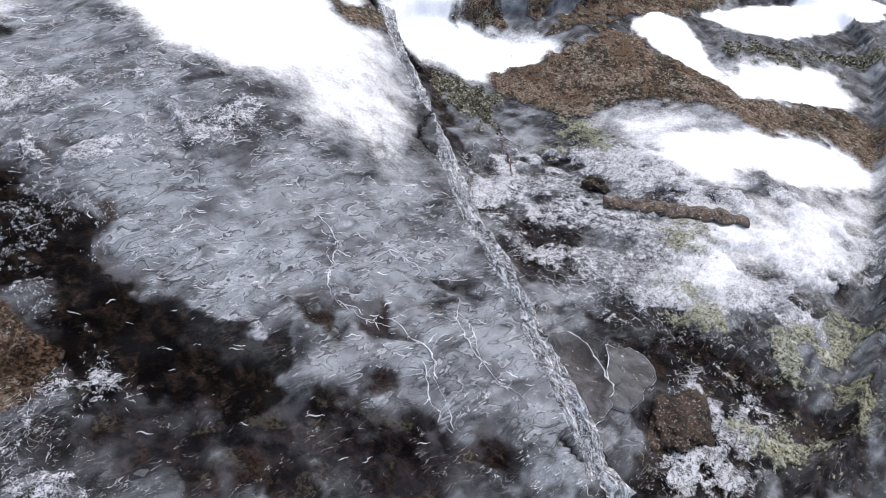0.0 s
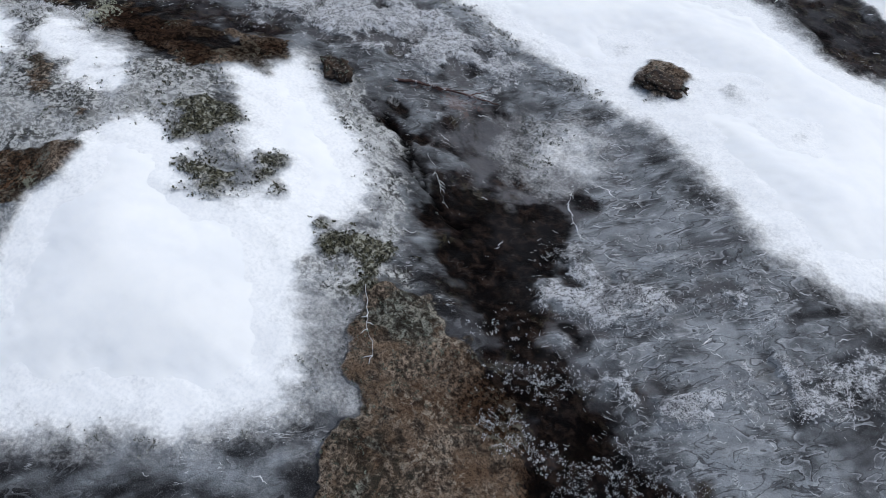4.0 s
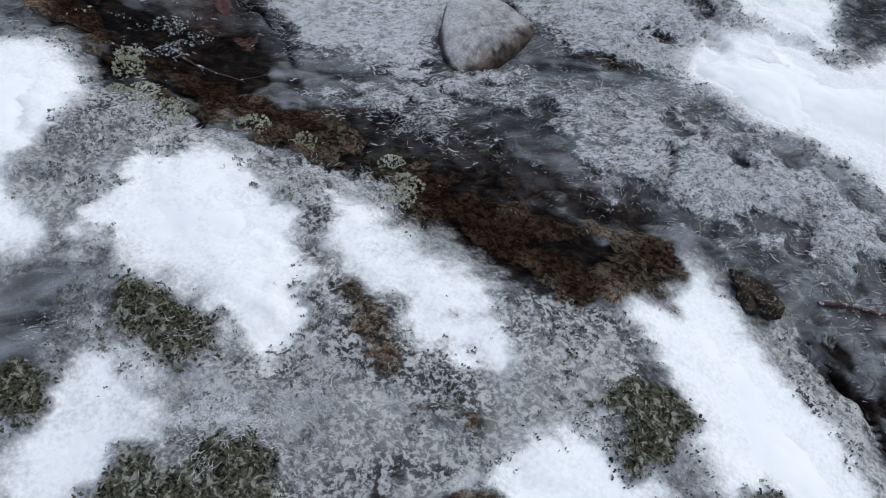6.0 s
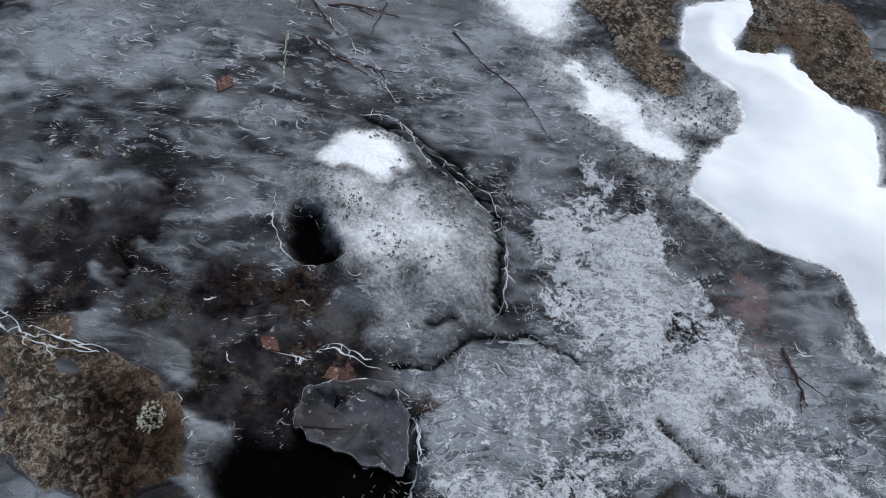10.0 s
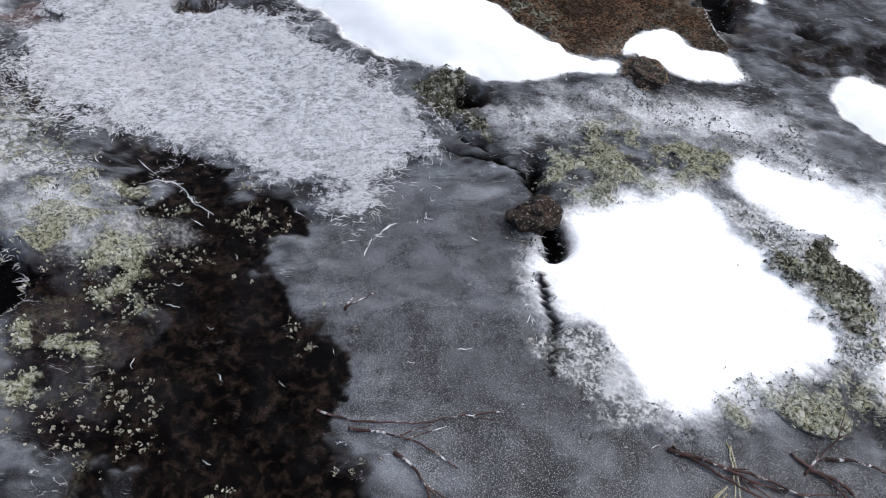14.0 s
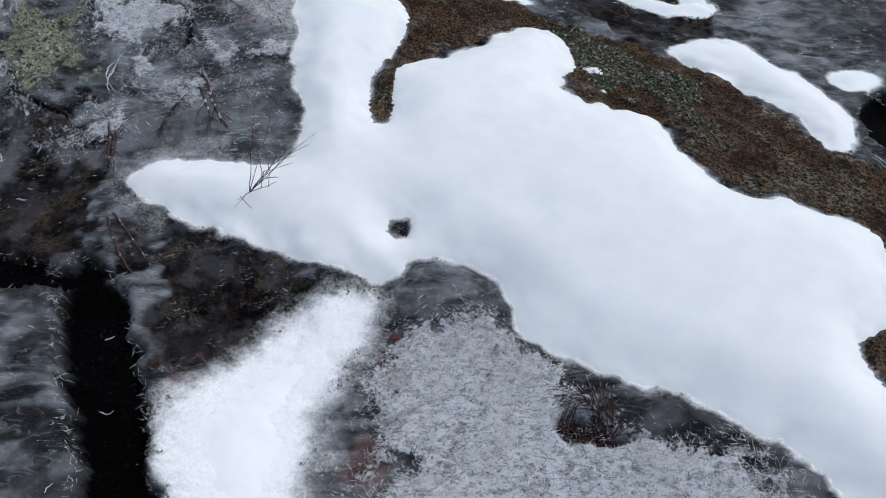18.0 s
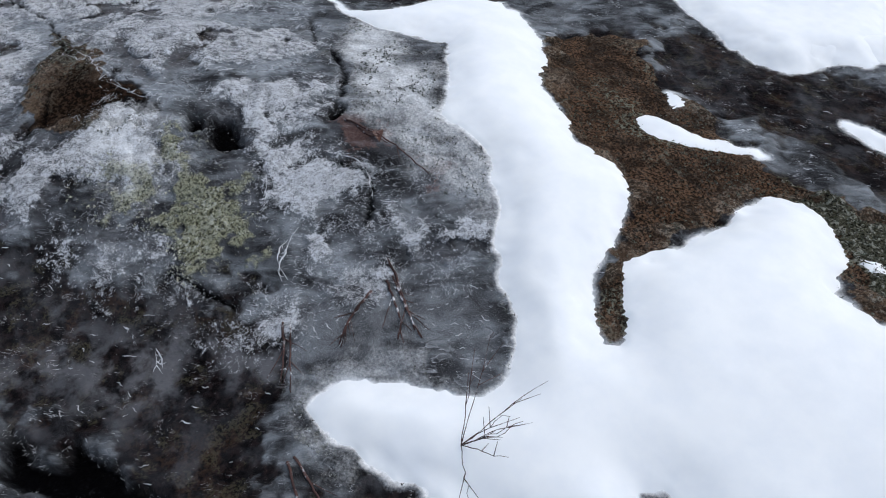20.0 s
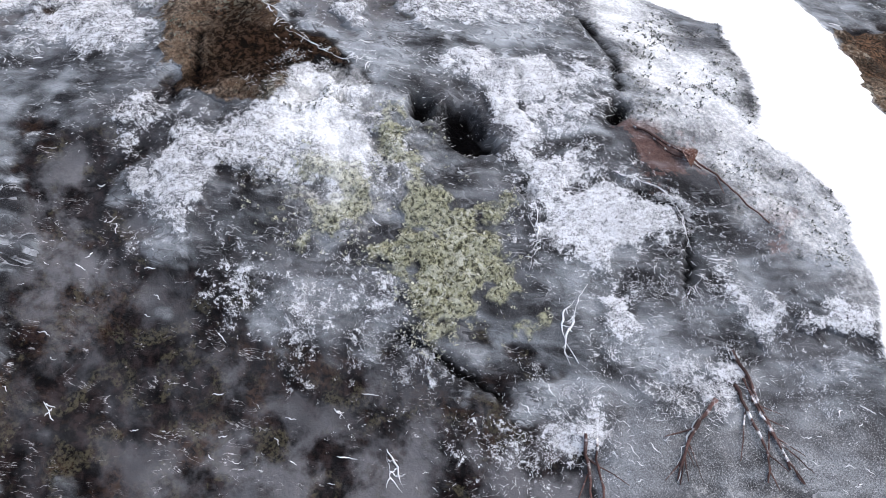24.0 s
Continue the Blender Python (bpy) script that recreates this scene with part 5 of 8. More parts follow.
HOLE.append([(-0.99, 2.31), (-0.93, 2.34), (-0.87, 2.27), (-0.9, 2.21), (-0.96, 2.24)])
HOLE.append([(-0.74, 2.17), (-0.69, 2.21), (-0.67, 2.16), (-0.71, 2.13)])
HOLE.append([(-5.61, 3.1), (-5.53, 3.25), (-5.45, 3.19), (-5.45, 3.05), (-5.53, 3.01)])
HOLE.append([(-1.31, 2.34), (-1.25, 2.4), (-1.23, 2.35), (-1.28, 2.3)])
HOLE.append([(-1.21, 2.22), (-1.18, 2.34), (-1.04, 2.32), (-1, 2.2), (-1.07, 2.11), (-1.15, 2.14)])
HOLE.append([(-0.04, 2.93), (0.05, 3.03), (0.16, 3.03), (0.13, 2.93), (0, 2.87)])
HOLE.append([(0.08, 2.85), (0.19, 2.96), (0.31, 2.98), (0.29, 2.91), (0.11, 2.82)])
HEATH = []
HEATH.append([(-3.24, 1.04), (-3.11, 1.25), (-2.88, 1.3), (-2.76, 1.3), (-2.62, 1.3), (-2.52, 1.39), (-2.44, 1.33), (-2.4, 1.24), (-2.91, 0.84), (-3.12, 0.92)])
HEATH.append([(-2.85, 1.15), (-2.05, 1.16), (-2.01, 1), (-1.91, 0.77), (-1.96, 0.55)])
HEATH.append([(-2.15, 1.27), (-1.98, 1.41), (-1.88, 1.35), (-1.91, 1.21), (-1.95, 1.1), (-2.04, 1.03), (-2.2, 1.13)])
HEATH.append([(-1.82, 1.63), (-1.67, 1.61), (-1.5, 1.47), (-1.32, 1.32), (-1.26, 1.2), (-1.26, 1.06), (-1.36, 0.98), (-1.41, 1.08), (-1.44, 1.28), (-1.63, 1.43), (-1.81, 1.53)])
HEATH.append([(-3.74, 2.39), (-3.61, 2.25), (-3.4, 2.4), (-3.16, 2.42), (-3.07, 2.31), (-3.18, 2.34), (-3.42, 2.26), (-3.57, 2.19), (-3.69, 2.26)])
HEATH.append([(-5.9, 2.48), (-5.84, 2.62), (-5.59, 2.61), (-5.43, 2.51), (-5.39, 2.37), (-5.51, 2.35), (-5.67, 2.44)])
HEATH.append([(-5.92, 1.91), (-5.82, 2.07), (-5.71, 1.97), (-5.64, 1.97), (-5.69, 1.88), (-5.81, 1.86)])
HEATH.append([(-2.47, 0.77), (-2.33, 0.81), (-2.12, 0.78), (-1.99, 0.77), (-2.03, 0.7), (-2.17, 0.62), (-2.25, 0.61)])
HEATH.append([(-7.59, 1.16), (-7.48, 1.23), (-7.32, 1.34), (-7.14, 1.42), (-7.05, 1.38), (-6.91, 1.47), (-6.79, 1.45), (-7, 1.21), (-7.23, 1.16), (-7.45, 1.11)])
HEATH.append([(-2.33, 0.66), (-2.08, 0.73), (-1.95, 0.73), (-1.88, 0.6), (-2.09, 0.47)])
GRAIN = []
GRAIN.append([(-6.54, 1.68), (-6.42, 2.07), (-6.06, 2.06), (-5.76, 1.85), (-5.62, 1.95), (-5.52, 2.11), (-5.33, 2.3), (-5.18, 2.33), (-4.91, 2.57), (-4.79, 2.34), (-5.48, 1.42), (-5.73, 1.52), (-6.05, 1.45)])
GRAIN.append([(-9.25, 1.71), (-9.12, 1.96), (-8.9, 2.15), (-8.78, 2.03), (-9.07, 1.61)])
TUFTY = []
TUFTY.append([(-1.12, 1.24), (-0.93, 1.29), (-0.69, 1.16), (-0.51, 0.97), (-0.46, 0.74), (-0.48, 0.62), (-0.52, 0.61), (-0.67, 0.83), (-0.92, 1.01)])
TUFTY.append([(-9.99, 1.31), (-9.87, 1.48), (-9.64, 1.54), (-9.4, 1.67), (-9.26, 1.81), (-9.16, 1.69), (-9.29, 1.51), (-9.52, 1.41), (-9.73, 1.32)])
TUFTY.append([(-9.66, 1.92), (-9.52, 2.11), (-9.34, 2.18), (-9.04, 2.28), (-8.9, 2.17), (-8.98, 2.0), (-9.28, 1.96), (-9.49, 1.87)])
TUFTY.append([(-3.41, 1.46), (-3.37, 1.54), (-3.21, 1.53), (-3.12, 1.42), (-3.18, 1.36), (-3.3, 1.38)])
TUFTY.append([(-9.97, 1.32), (-9.81, 1.47), (-9.66, 1.55), (-9.46, 1.59), (-9.36, 1.55), (-9.26, 1.63), (-9.19, 1.68), (-9.18, 1.57), (-9.33, 1.48), (-9.49, 1.42), (-9.66, 1.34), (-9.82, 1.3)])
THIN = []
THIN.append([(-2.63, 1.74), (-2.52, 2.0), (-2.19, 2.29), (-2.09, 1.81), (-2.64, 1.36), (-2.78, 1.49), (-2.66, 1.61)])
THIN.append([(-4.35, 1.61), (-4.23, 1.84), (-4.06, 1.72), (-4.15, 1.54), (-4.2, 1.49)])
THIN.append([(-4.03, 1.46), (-3.84, 1.59), (-3.64, 1.51), (-3.67, 1.43), (-3.88, 1.4)])
THIN.append([(-4.19, 1.56), (-4.01, 1.77), (-3.79, 1.8), (-3.67, 1.64), (-3.76, 1.52), (-3.92, 1.4), (-4.08, 1.43)])
THIN.append([(-3.89, 1.92), (-3.49, 2.17), (-3.4, 1.8), (-3.59, 1.84), (-3.74, 1.8)])
THIN.append([(-7.74, 1.32), (-7.61, 1.52), (-7.31, 1.53), (-7.09, 1.55), (-7.3, 1.32), (-7.5, 1.25)])
THIN.append([(-9.98, 1.3), (-9.81, 1.47), (-9.66, 1.55), (-9.46, 1.59), (-9.36, 1.55), (-9.38, 1.46), (-9.65, 1.33), (-9.83, 1.3)])
THIN.append([(0.3, 2.04), (0.77, 2.1), (0.96, 1.71), (0.9, 1.36), (0.61, 1.34), (0.38, 1.53)])
STROKE = []
STROKE.append([(-9.76, 1.08), (-9.56, 1.33), (-9.41, 1.49), (-9.08, 1.64), (-8.79, 1.47), (-8.86, 1.33), (-9.09, 1.21), (-9.56, 1)])
RIMS = []
RIMS.append([(-4.64, 1.89), (-4.56, 1.92), (-4.46, 1.92), (-4.37, 1.91), (-4.29, 1.88), (-4.23, 1.82), (-4.19, 1.77)])
RIMS.append([(-4.74, 1.87), (-4.69, 1.92), (-4.61, 1.93)])
RIMS.append([(-5.15, 2), (-5.1, 2), (-5.03, 2.04), (-4.92, 2.02), (-4.78, 2.01)])
RIMS.append([(-4.19, 1.49), (-4.14, 1.47), (-4.1, 1.46), (-4.05, 1.42)])
RIMS.append([(-4.34, 1.38), (-4.34, 1.43), (-4.32, 1.46), (-4.26, 1.48), (-4.23, 1.49)])
RIMS.append([(-4.75, 1.06), (-4.68, 1.08), (-4.61, 1.12), (-4.55, 1.15)])
RIMS.append([(-4.43, 1.2), (-4.37, 1.18), (-4.32, 1.17)])
RIMS.append([(-4.18, 1.48), (-4.12, 1.46), (-4.06, 1.43), (-4.03, 1.38), (-3.97, 1.37), (-3.92, 1.38)])
RIMS.append([(-3.59, 1.88), (-3.53, 1.86), (-3.45, 1.81), (-3.42, 1.81)])
RIMS.append([(-3.5, 1.76), (-3.45, 1.73), (-3.4, 1.72)])
RIMS.append([(-3.78, 1.4), (-3.71, 1.41), (-3.65, 1.41)])
RIMS.append([(-3.37, 1.73), (-3.32, 1.77)])
RIMS.append([(-5.06, 1.91), (-4.92, 1.79)])
RIMS.append([(-0.1, 2.54), (-0.02, 2.27), (0.09, 2.03), (0.19, 1.75)])
RIMS.append([(0.53, 1.11), (0.58, 1.08), (0.61, 1.02), (0.61, 0.97)])
RIMS.append([(-0.08, 1.24), (-0.06, 1.15), (-0.02, 1.05), (0.1, 1)])
RIMS.append([(0.24, 1.13), (0.25, 1.03), (0.32, 0.96), (0.36, 0.93)])
RIMS.append([(0.18, 0.92), (0.21, 0.84), (0.26, 0.78)])
RIMS.append([(0.33, 1.35), (0.4, 1.2), (0.5, 1.03), (0.54, 0.92), (0.59, 0.83)])
RIMS.append([(-1.13, 1.71), (-1.08, 1.61), (-1.01, 1.51)])
RIMS.append([(-1.3, 1.07), (-1.24, 1.02), (-1.18, 0.93)])
RIMS.append([(-1.47, 1.54), (-1.37, 1.45), (-1.32, 1.41)])
RIMS.append([(-6.02, 2.01), (-6.04, 1.98), (-5.99, 1.93), (-5.91, 1.88)])
RIMS.append([(-6.31, 1.76), (-6.34, 1.82), (-6.33, 1.89), (-6.31, 1.95)])
RIMS.append([(-6.84, 1.48), (-6.8, 1.54), (-6.71, 1.55), (-6.64, 1.57)])
RIMS.append([(-6.94, 1.53), (-6.82, 1.55), (-6.74, 1.57), (-6.64, 1.57)])
RIMS.append([(-10.64, 1.62), (-10.48, 1.66), (-10.31, 1.69), (-10.17, 1.72), (-10.11, 1.77)])
RIMS.append([(-9.66, 1.89), (-9.58, 1.86), (-9.54, 1.82), (-9.51, 1.79)])
RIMS.append([(-9.41, 1.83), (-9.39, 1.79), (-9.34, 1.76), (-9.31, 1.76)])
RIMS.append([(-9.59, 2.07), (-9.51, 2.11), (-9.43, 2.12), (-9.36, 2.1)])
RIMS.append([(-10.1, 2.42), (-9.9, 2.32), (-9.8, 2.29)])
RIMS.append([(-9.62, 1.86), (-9.56, 1.84), (-9.51, 1.8)])
RIMS.append([(-10.65, 1.65), (-10.27, 1.7), (-10.09, 1.77)])
RIMS.append([(-7.48, 3.32), (-7.3, 3.27), (-7.12, 3.23)])
RIMS.append([(-7.46, 3.29), (-7.18, 3.22), (-6.87, 3.3), (-6.68, 3.35)])
RIMS.append([(-6.62, 3.31), (-6.48, 3.22), (-6.3, 3.11)])
RIMS.append([(-9.4, 1.38), (-9.32, 1.36)])
RIMS.append([(-9.38, 2.01), (-9.29, 1.98)])
RIMS.append([(-4.73, 1.88), (-4.65, 1.94), (-4.54, 1.89), (-4.43, 1.93), (-4.31, 1.89), (-4.2, 1.79), (-4.17, 1.72)])
RIMS.append([(-5.32, 2.12), (-5.22, 2.06), (-5.1, 2.06), (-5.02, 2.17)])
RIMS.append([(-5.0, 1.95), (-4.88, 1.98), (-4.77, 1.98), (-4.71, 1.96)])
RIMS.append([(-4.84, 1.03), (-4.72, 1.04), (-4.64, 1.07), (-4.56, 1.14)])
RIMS.append([(-4.83, 1.03), (-4.74, 1.07), (-4.66, 1.09), (-4.57, 1.13)])
RIMS.append([(-4.4, 1.35), (-4.33, 1.4)])
RIMS.append([(-4.34, 1.42), (-4.33, 1.46), (-4.26, 1.49)])
RIMS.append([(-4.68, 1.59), (-4.58, 1.53), (-4.53, 1.51), (-4.47, 1.53)])
RIMS.append([(-0.13, 1.27), (-0.07, 1.21), (-0.05, 1.13)])
RIMS.append([(-0.02, 1.02), (0.11, 1.0), (0.19, 0.93), (0.23, 0.83), (0.26, 0.79)])
RIMS.append([(0.24, 1.14), (0.28, 1.0), (0.35, 0.93), (0.44, 0.9)])
RIMS.append([(0.53, 1.18), (0.59, 1.1), (0.64, 1.09), (0.64, 1.01)])
RIMS.append([(0.07, 1.24), (0.17, 1.21), (0.26, 1.22)])
RIMS.append([(-9.42, 1.87), (-9.37, 1.78), (-9.32, 1.75)])
RIMS.append([(-9.31, 2.1), (-9.28, 2.01)])
RIMS.append([(-9.4, 1.38), (-9.32, 1.37)])
RIMS.append([(-9.03, 1.76), (-9.08, 1.82), (-9.1, 1.92)])
RIMS.append([(-9.53, 1.34), (-9.47, 1.35)])
RIMS.append([(-9.82, 0.9), (-9.78, 0.9)])
RIMS.append([(-10.11, 1.13), (-10.08, 1.16)])
TWIGS = []
TWIGS.append([(-6.06, 1.46), (-6, 1.49), (-5.92, 1.57), (-5.89, 1.63), (-5.84, 1.72)])
TWIGS.append([(-5.99, 1.48), (-5.92, 1.53), (-5.87, 1.56), (-5.81, 1.58)])
TWIGS.append([(-5.6, 1.91), (-5.51, 1.96), (-5.47, 1.98), (-5.41, 2.03)])
TWIGS.append([(-5.6, 1.92), (-5.49, 1.95), (-5.4, 2), (-5.35, 2.06)])
TWIGS.append([(-5.41, 2.1), (-5.34, 2.13), (-5.28, 2.12), (-5.23, 2.08), (-5.19, 2.08)])
TWIGS.append([(-5.41, 2.09), (-5.41, 2.16), (-5.4, 2.23)])
TWIGS.append([(-5.4, 2.15), (-5.34, 2.21), (-5.25, 2.26), (-5.18, 2.28)])
TWIGS.append([(-5.6, 1.91), (-5.5, 1.97), (-5.45, 2.01), (-5.36, 2.06)])
TWIGS.append([(-5.45, 2.1), (-5.38, 2.11), (-5.31, 2.11), (-5.23, 2.08)])
TWIGS.append([(-5.09, 2.06), (-5.03, 2.13), (-4.96, 2.19)])
TWIGS.append([(-5.1, 2.26), (-5.03, 2.21), (-4.95, 2.08)])
TWIGS.append([(-5.26, 2.05), (-5.17, 2.04), (-5.07, 2.02), (-4.99, 2.01)])
TWIGS.append([(-5.01, 1.94), (-4.93, 1.95), (-4.83, 1.97)])
TWIGS.append([(-4.86, 1.99), (-4.82, 2), (-4.78, 1.99)])
TWIGS.append([(-5.9, 1.51), (-5.85, 1.52), (-5.77, 1.5)])
TWIGS.append([(-4.84, 2.27), (-4.71, 2.24), (-4.57, 2.23), (-4.41, 2.17)])
TWIGS.append([(-9.1, 1.99), (-9.03, 1.96), (-8.95, 1.94), (-8.9, 1.93)])
TWIGS.append([(-9.1, 1.91), (-9.08, 1.83), (-9.04, 1.76)])
TWIGS.append([(-9.1, 1.98), (-9.03, 1.96), (-8.96, 1.94), (-8.9, 1.93)])
TWIGS.append([(-9.2, 1.68), (-9.13, 1.64), (-9.07, 1.59)])
TWIGS.append([(-9.1, 1.9), (-9.07, 1.81), (-9.03, 1.76)])
TWIGS.append([(-9.65, 2.19), (-9.57, 2.22), (-9.43, 2.25), (-9.3, 2.26)])
TWIGS.append([(-3.75, 2.11), (-3.65, 2.04)])
TWIGS.append([(0.37, 2.29), (0.38, 2.09)])
TWIGS.append([(0.39, 2.1), (0.4, 1.9)])
TWIGS.append([(-7.77, 1.29), (-7.74, 1.34)])
TWIGS.append([(-8.85, 1.51), (-8.73, 1.5), (-8.6, 1.49)])
TWIGS.append([(-8.85, 1.49), (-8.71, 1.45), (-8.61, 1.44)])
TWIGS.append([(-9.18, 1.69), (-9.01, 1.59)])
TWIGS.append([(-9.1, 1.96), (-8.98, 1.92), (-8.94, 1.88)])
TWIGS.append([(-9.6, 2.21), (-9.54, 2.21), (-9.48, 2.24)])
TWIGS.append([(-3.16, 1.42), (-3.07, 1.43), (-2.98, 1.45)])
TWIGS.append([(-1.7, 1.7), (-1.6, 1.77), (-1.45, 1.86)])
TWIGS.append([(-6.21, 1.63), (-6.23, 1.67)])
TWIGS.append([(-9.15, 2), (-9.07, 1.98), (-8.93, 1.93)])
STRAWS = []
STRAWS.append([(-5.47, 1.92), (-5.42, 1.85), (-5.39, 1.8)])
STRAWS.append([(-5.46, 1.92), (-5.42, 1.87), (-5.38, 1.81)])
STRAWS.append([(-5.48, 1.93), (-5.49, 1.83), (-5.48, 1.72)])
STRAWS.append([(-5.49, 1.91), (-5.48, 1.81), (-5.49, 1.74)])
STRAWS.append([(-5.54, 2.01), (-5.48, 1.95), (-5.43, 1.87), (-5.38, 1.81)])
STRAWS.append([(-5.53, 2.01), (-5.46, 1.94), (-5.42, 1.88)])
STRAWS.append([(-5.49, 1.94), (-5.48, 1.82), (-5.47, 1.72)])
STRAWS.append([(-5.49, 1.93), (-5.49, 1.82), (-5.47, 1.74)])
STRAWS.append([(-5.06, 1.91), (-4.99, 1.85), (-4.93, 1.8)])
STRAWS.append([(-6.99, 1.22), (-6.96, 1.16)])
# cracks and grooves, plus dark lines that paint the shade beside ice rims
CRACKS_AND_SHADE = []
CRACKS_AND_SHADE.append([(0.28, 1.48), (0.32, 1.39), (0.36, 1.34)])
CRACKS_AND_SHADE.append([(-0.01, 2.44), (0.05, 2.32), (0.11, 2.11), (0.07, 1.81), (0.17, 1.73)])
CRACKS_AND_SHADE.append([(0.42, 1.15), (0.5, 1.03), (0.55, 0.95), (0.6, 0.83)])
CRACKS_AND_SHADE.append([(0.49, 0.84), (0.56, 0.76)])
CRACKS_AND_SHADE.append([(-0.32, 3.08), (-0.25, 2.75), (-0.17, 2.54), (-0.08, 2.58), (0.02, 2.45)])
CRACKS_AND_SHADE.append([(0.24, 1.55), (0.3, 1.46)])
CRACKS_AND_SHADE.append([(-1.69, 1.6), (-1.56, 1.54), (-1.45, 1.44), (-1.36, 1.41), (-1.29, 1.37)])
CRACKS_AND_SHADE.append([(-1.65, 1.58), (-1.54, 1.54), (-1.43, 1.46), (-1.34, 1.4), (-1.27, 1.37)])
CRACKS_AND_SHADE.append([(-3.44, 2.14), (-3.34, 2.23), (-3.21, 2.29), (-3.13, 2.3)])
CRACKS_AND_SHADE.append([(-2.6, 2.09), (-2.58, 1.98), (-2.61, 1.83)])
CRACKS_AND_SHADE.append([(-3.32, 1.76), (-3.24, 1.74), (-3.05, 1.66), (-2.94, 1.57)])
CRACKS_AND_SHADE.append([(-2.57, 2.34), (-2.49, 2.44), (-2.37, 2.52), (-2.29, 2.47)])
CRACKS_AND_SHADE.append([(-2.11, 1.9), (-2.06, 1.72)])
CRACKS_AND_SHADE.append([(-3.82, 1.79), (-3.73, 1.79), (-3.66, 1.78), (-3.54, 1.8)])
CRACKS_AND_SHADE.append([(-3.33, 1.75), (-3.23, 1.71), (-3.16, 1.75), (-3.07, 1.69)])
CRACKS_AND_SHADE.append([(-4.73, 1.88), (-4.65, 1.93), (-4.51, 1.94), (-4.41, 1.93), (-4.32, 1.91)])
CRACKS_AND_SHADE.append([(-4.23, 1.51), (-4.18, 1.56), (-4.16, 1.67), (-4.1, 1.75), (-4, 1.78)])
CRACKS_AND_SHADE.append([(-4.76, 1.28), (-4.69, 1.27), (-4.66, 1.23)])
CRACKS_AND_SHADE.append([(-6.02, 2), (-5.92, 1.94), (-5.84, 1.85)])
CRACKS_AND_SHADE.append([(-6.47, 2.11), (-6.3, 2.2), (-6.11, 2.14)])
CRACKS_AND_SHADE.append([(-6.59, 2.2), (-6.46, 2.18), (-6.26, 2.2), (-6.14, 2.14)])
CRACKS_AND_SHADE.append([(-7.62, 1.2), (-7.5, 1.2), (-7.41, 1.23)])
CRACKS_AND_SHADE.append([(-10.42, 1.51), (-10.29, 1.44)])
CRACKS_AND_SHADE.append([(-10.07, 2.4), (-9.86, 2.33), (-9.75, 2.25)])
CRACKS_AND_SHADE.append([(-9.53, 2.08), (-9.44, 2.13), (-9.37, 2.11), (-9.28, 2.02)])
CRACKS_AND_SHADE.append([(-9.56, 1.51), (-9.47, 1.56), (-9.35, 1.61)])
CRACKS_AND_SHADE.append([(-10.36, 2.48), (-10.07, 2.35)])
CRACKS_AND_SHADE.append([(-11.67, 1.58), (-11.1, 1.69), (-10.6, 1.64)])
CRACKS_AND_SHADE.append([(-4.71, 1.89), (-4.59, 1.91), (-4.46, 1.91), (-4.33, 1.9), (-4.23, 1.81), (-4.17, 1.74)])
CRACKS_AND_SHADE.append([(-4.24, 1.62), (-4.22, 1.66)])
LEDGES = []
LEDGES.append([(-0.14, 2.61), (0.01, 2.26), (0.1, 2.05), (0.19, 1.79), (0.27, 1.51), (0.41, 1.22), (0.51, 0.97), (0.6, 0.78), (0.63, 0.74)])


# ---- lie of the land: low swells of the rock under the ice ----
SWELLS = []
SWELLS += [(-10.2, 1.0, -0.018), (-10.2, 1.75, 0.185), (-9.45, 1.0, -0.151), (-9.45, 1.75, -0.049), (-9.45, 2.5, 0.118), (-8.7, 1.75, -0.033), (-8.7, 2.5, 0.026), (-7.95, 1.75, -0.113), (-7.95, 2.5, 0.086), (-7.2, 1.0, 0.053), (-7.2, 1.75, -0.106), (-7.2, 2.5, 0.079), (-6.45, 1.0, 0.034), (-5.7, 1.75, 0.027), (-5.7, 2.5, 0.047), (-4.95, 1.0, 0.053), (-4.95, 2.5, -0.09), (-4.2, 1.75, -0.015)]
SWELLS += [(-3.45, 1.0, 0.097), (-3.45, 1.75, -0.053), (-3.45, 2.5, -0.03), (-2.7, 1.0, 0.051), (-2.7, 1.75, -0.033), (-1.95, 1.0, 0.151), (-1.95, 1.75, 0.042), (-1.2, 1.0, 0.054), (-1.2, 1.75, -0.119), (-0.45, 1.0, -0.032), (-0.45, 1.75, 0.194), (-0.45, 2.5, 0.02), (0.3, 1.0, 0.056), (0.3, 1.75, -0.141), (0.3, 2.5, -0.215), (1.05, 1.0, -0.014), (1.05, 1.75, 0.102)]
SPREAD = 0.5


def land(x, y):
    z = np.zeros_like(x)
    for cx, cy, h in SWELLS:
        z = z + h * np.exp(-((x - cx) ** 2 + (y - cy) ** 2) / (2 * SPREAD * SPREAD))
    return z


def axis(lo, hi, fine, far):
    mid = np.arange(lo, hi + 1e-6, fine)
    grow, v, s = [], 0.0, fine
    while v < far:
        s *= 1.25
        v += s
        grow.append(v)
    grow = np.array(grow)
    return np.concatenate([lo - grow[::-1], mid, hi + grow])


AX, AY = axis(-11.6, 2.3, 0.0115, 900), axis(0.35, 4.1, 0.0115, 900)
GX, GY = np.meshgrid(AX, AY, indexing="ij")

m_frost = region(FROST, GX, GY, 0.05, 0.11, 3, 0.06)
m_film = region(FILM, GX, GY, 0.08, 0.15, 5, 0.04)
m_rock = region(ROCK, GX, GY, 0.05, 0.025, 7, 0.045)
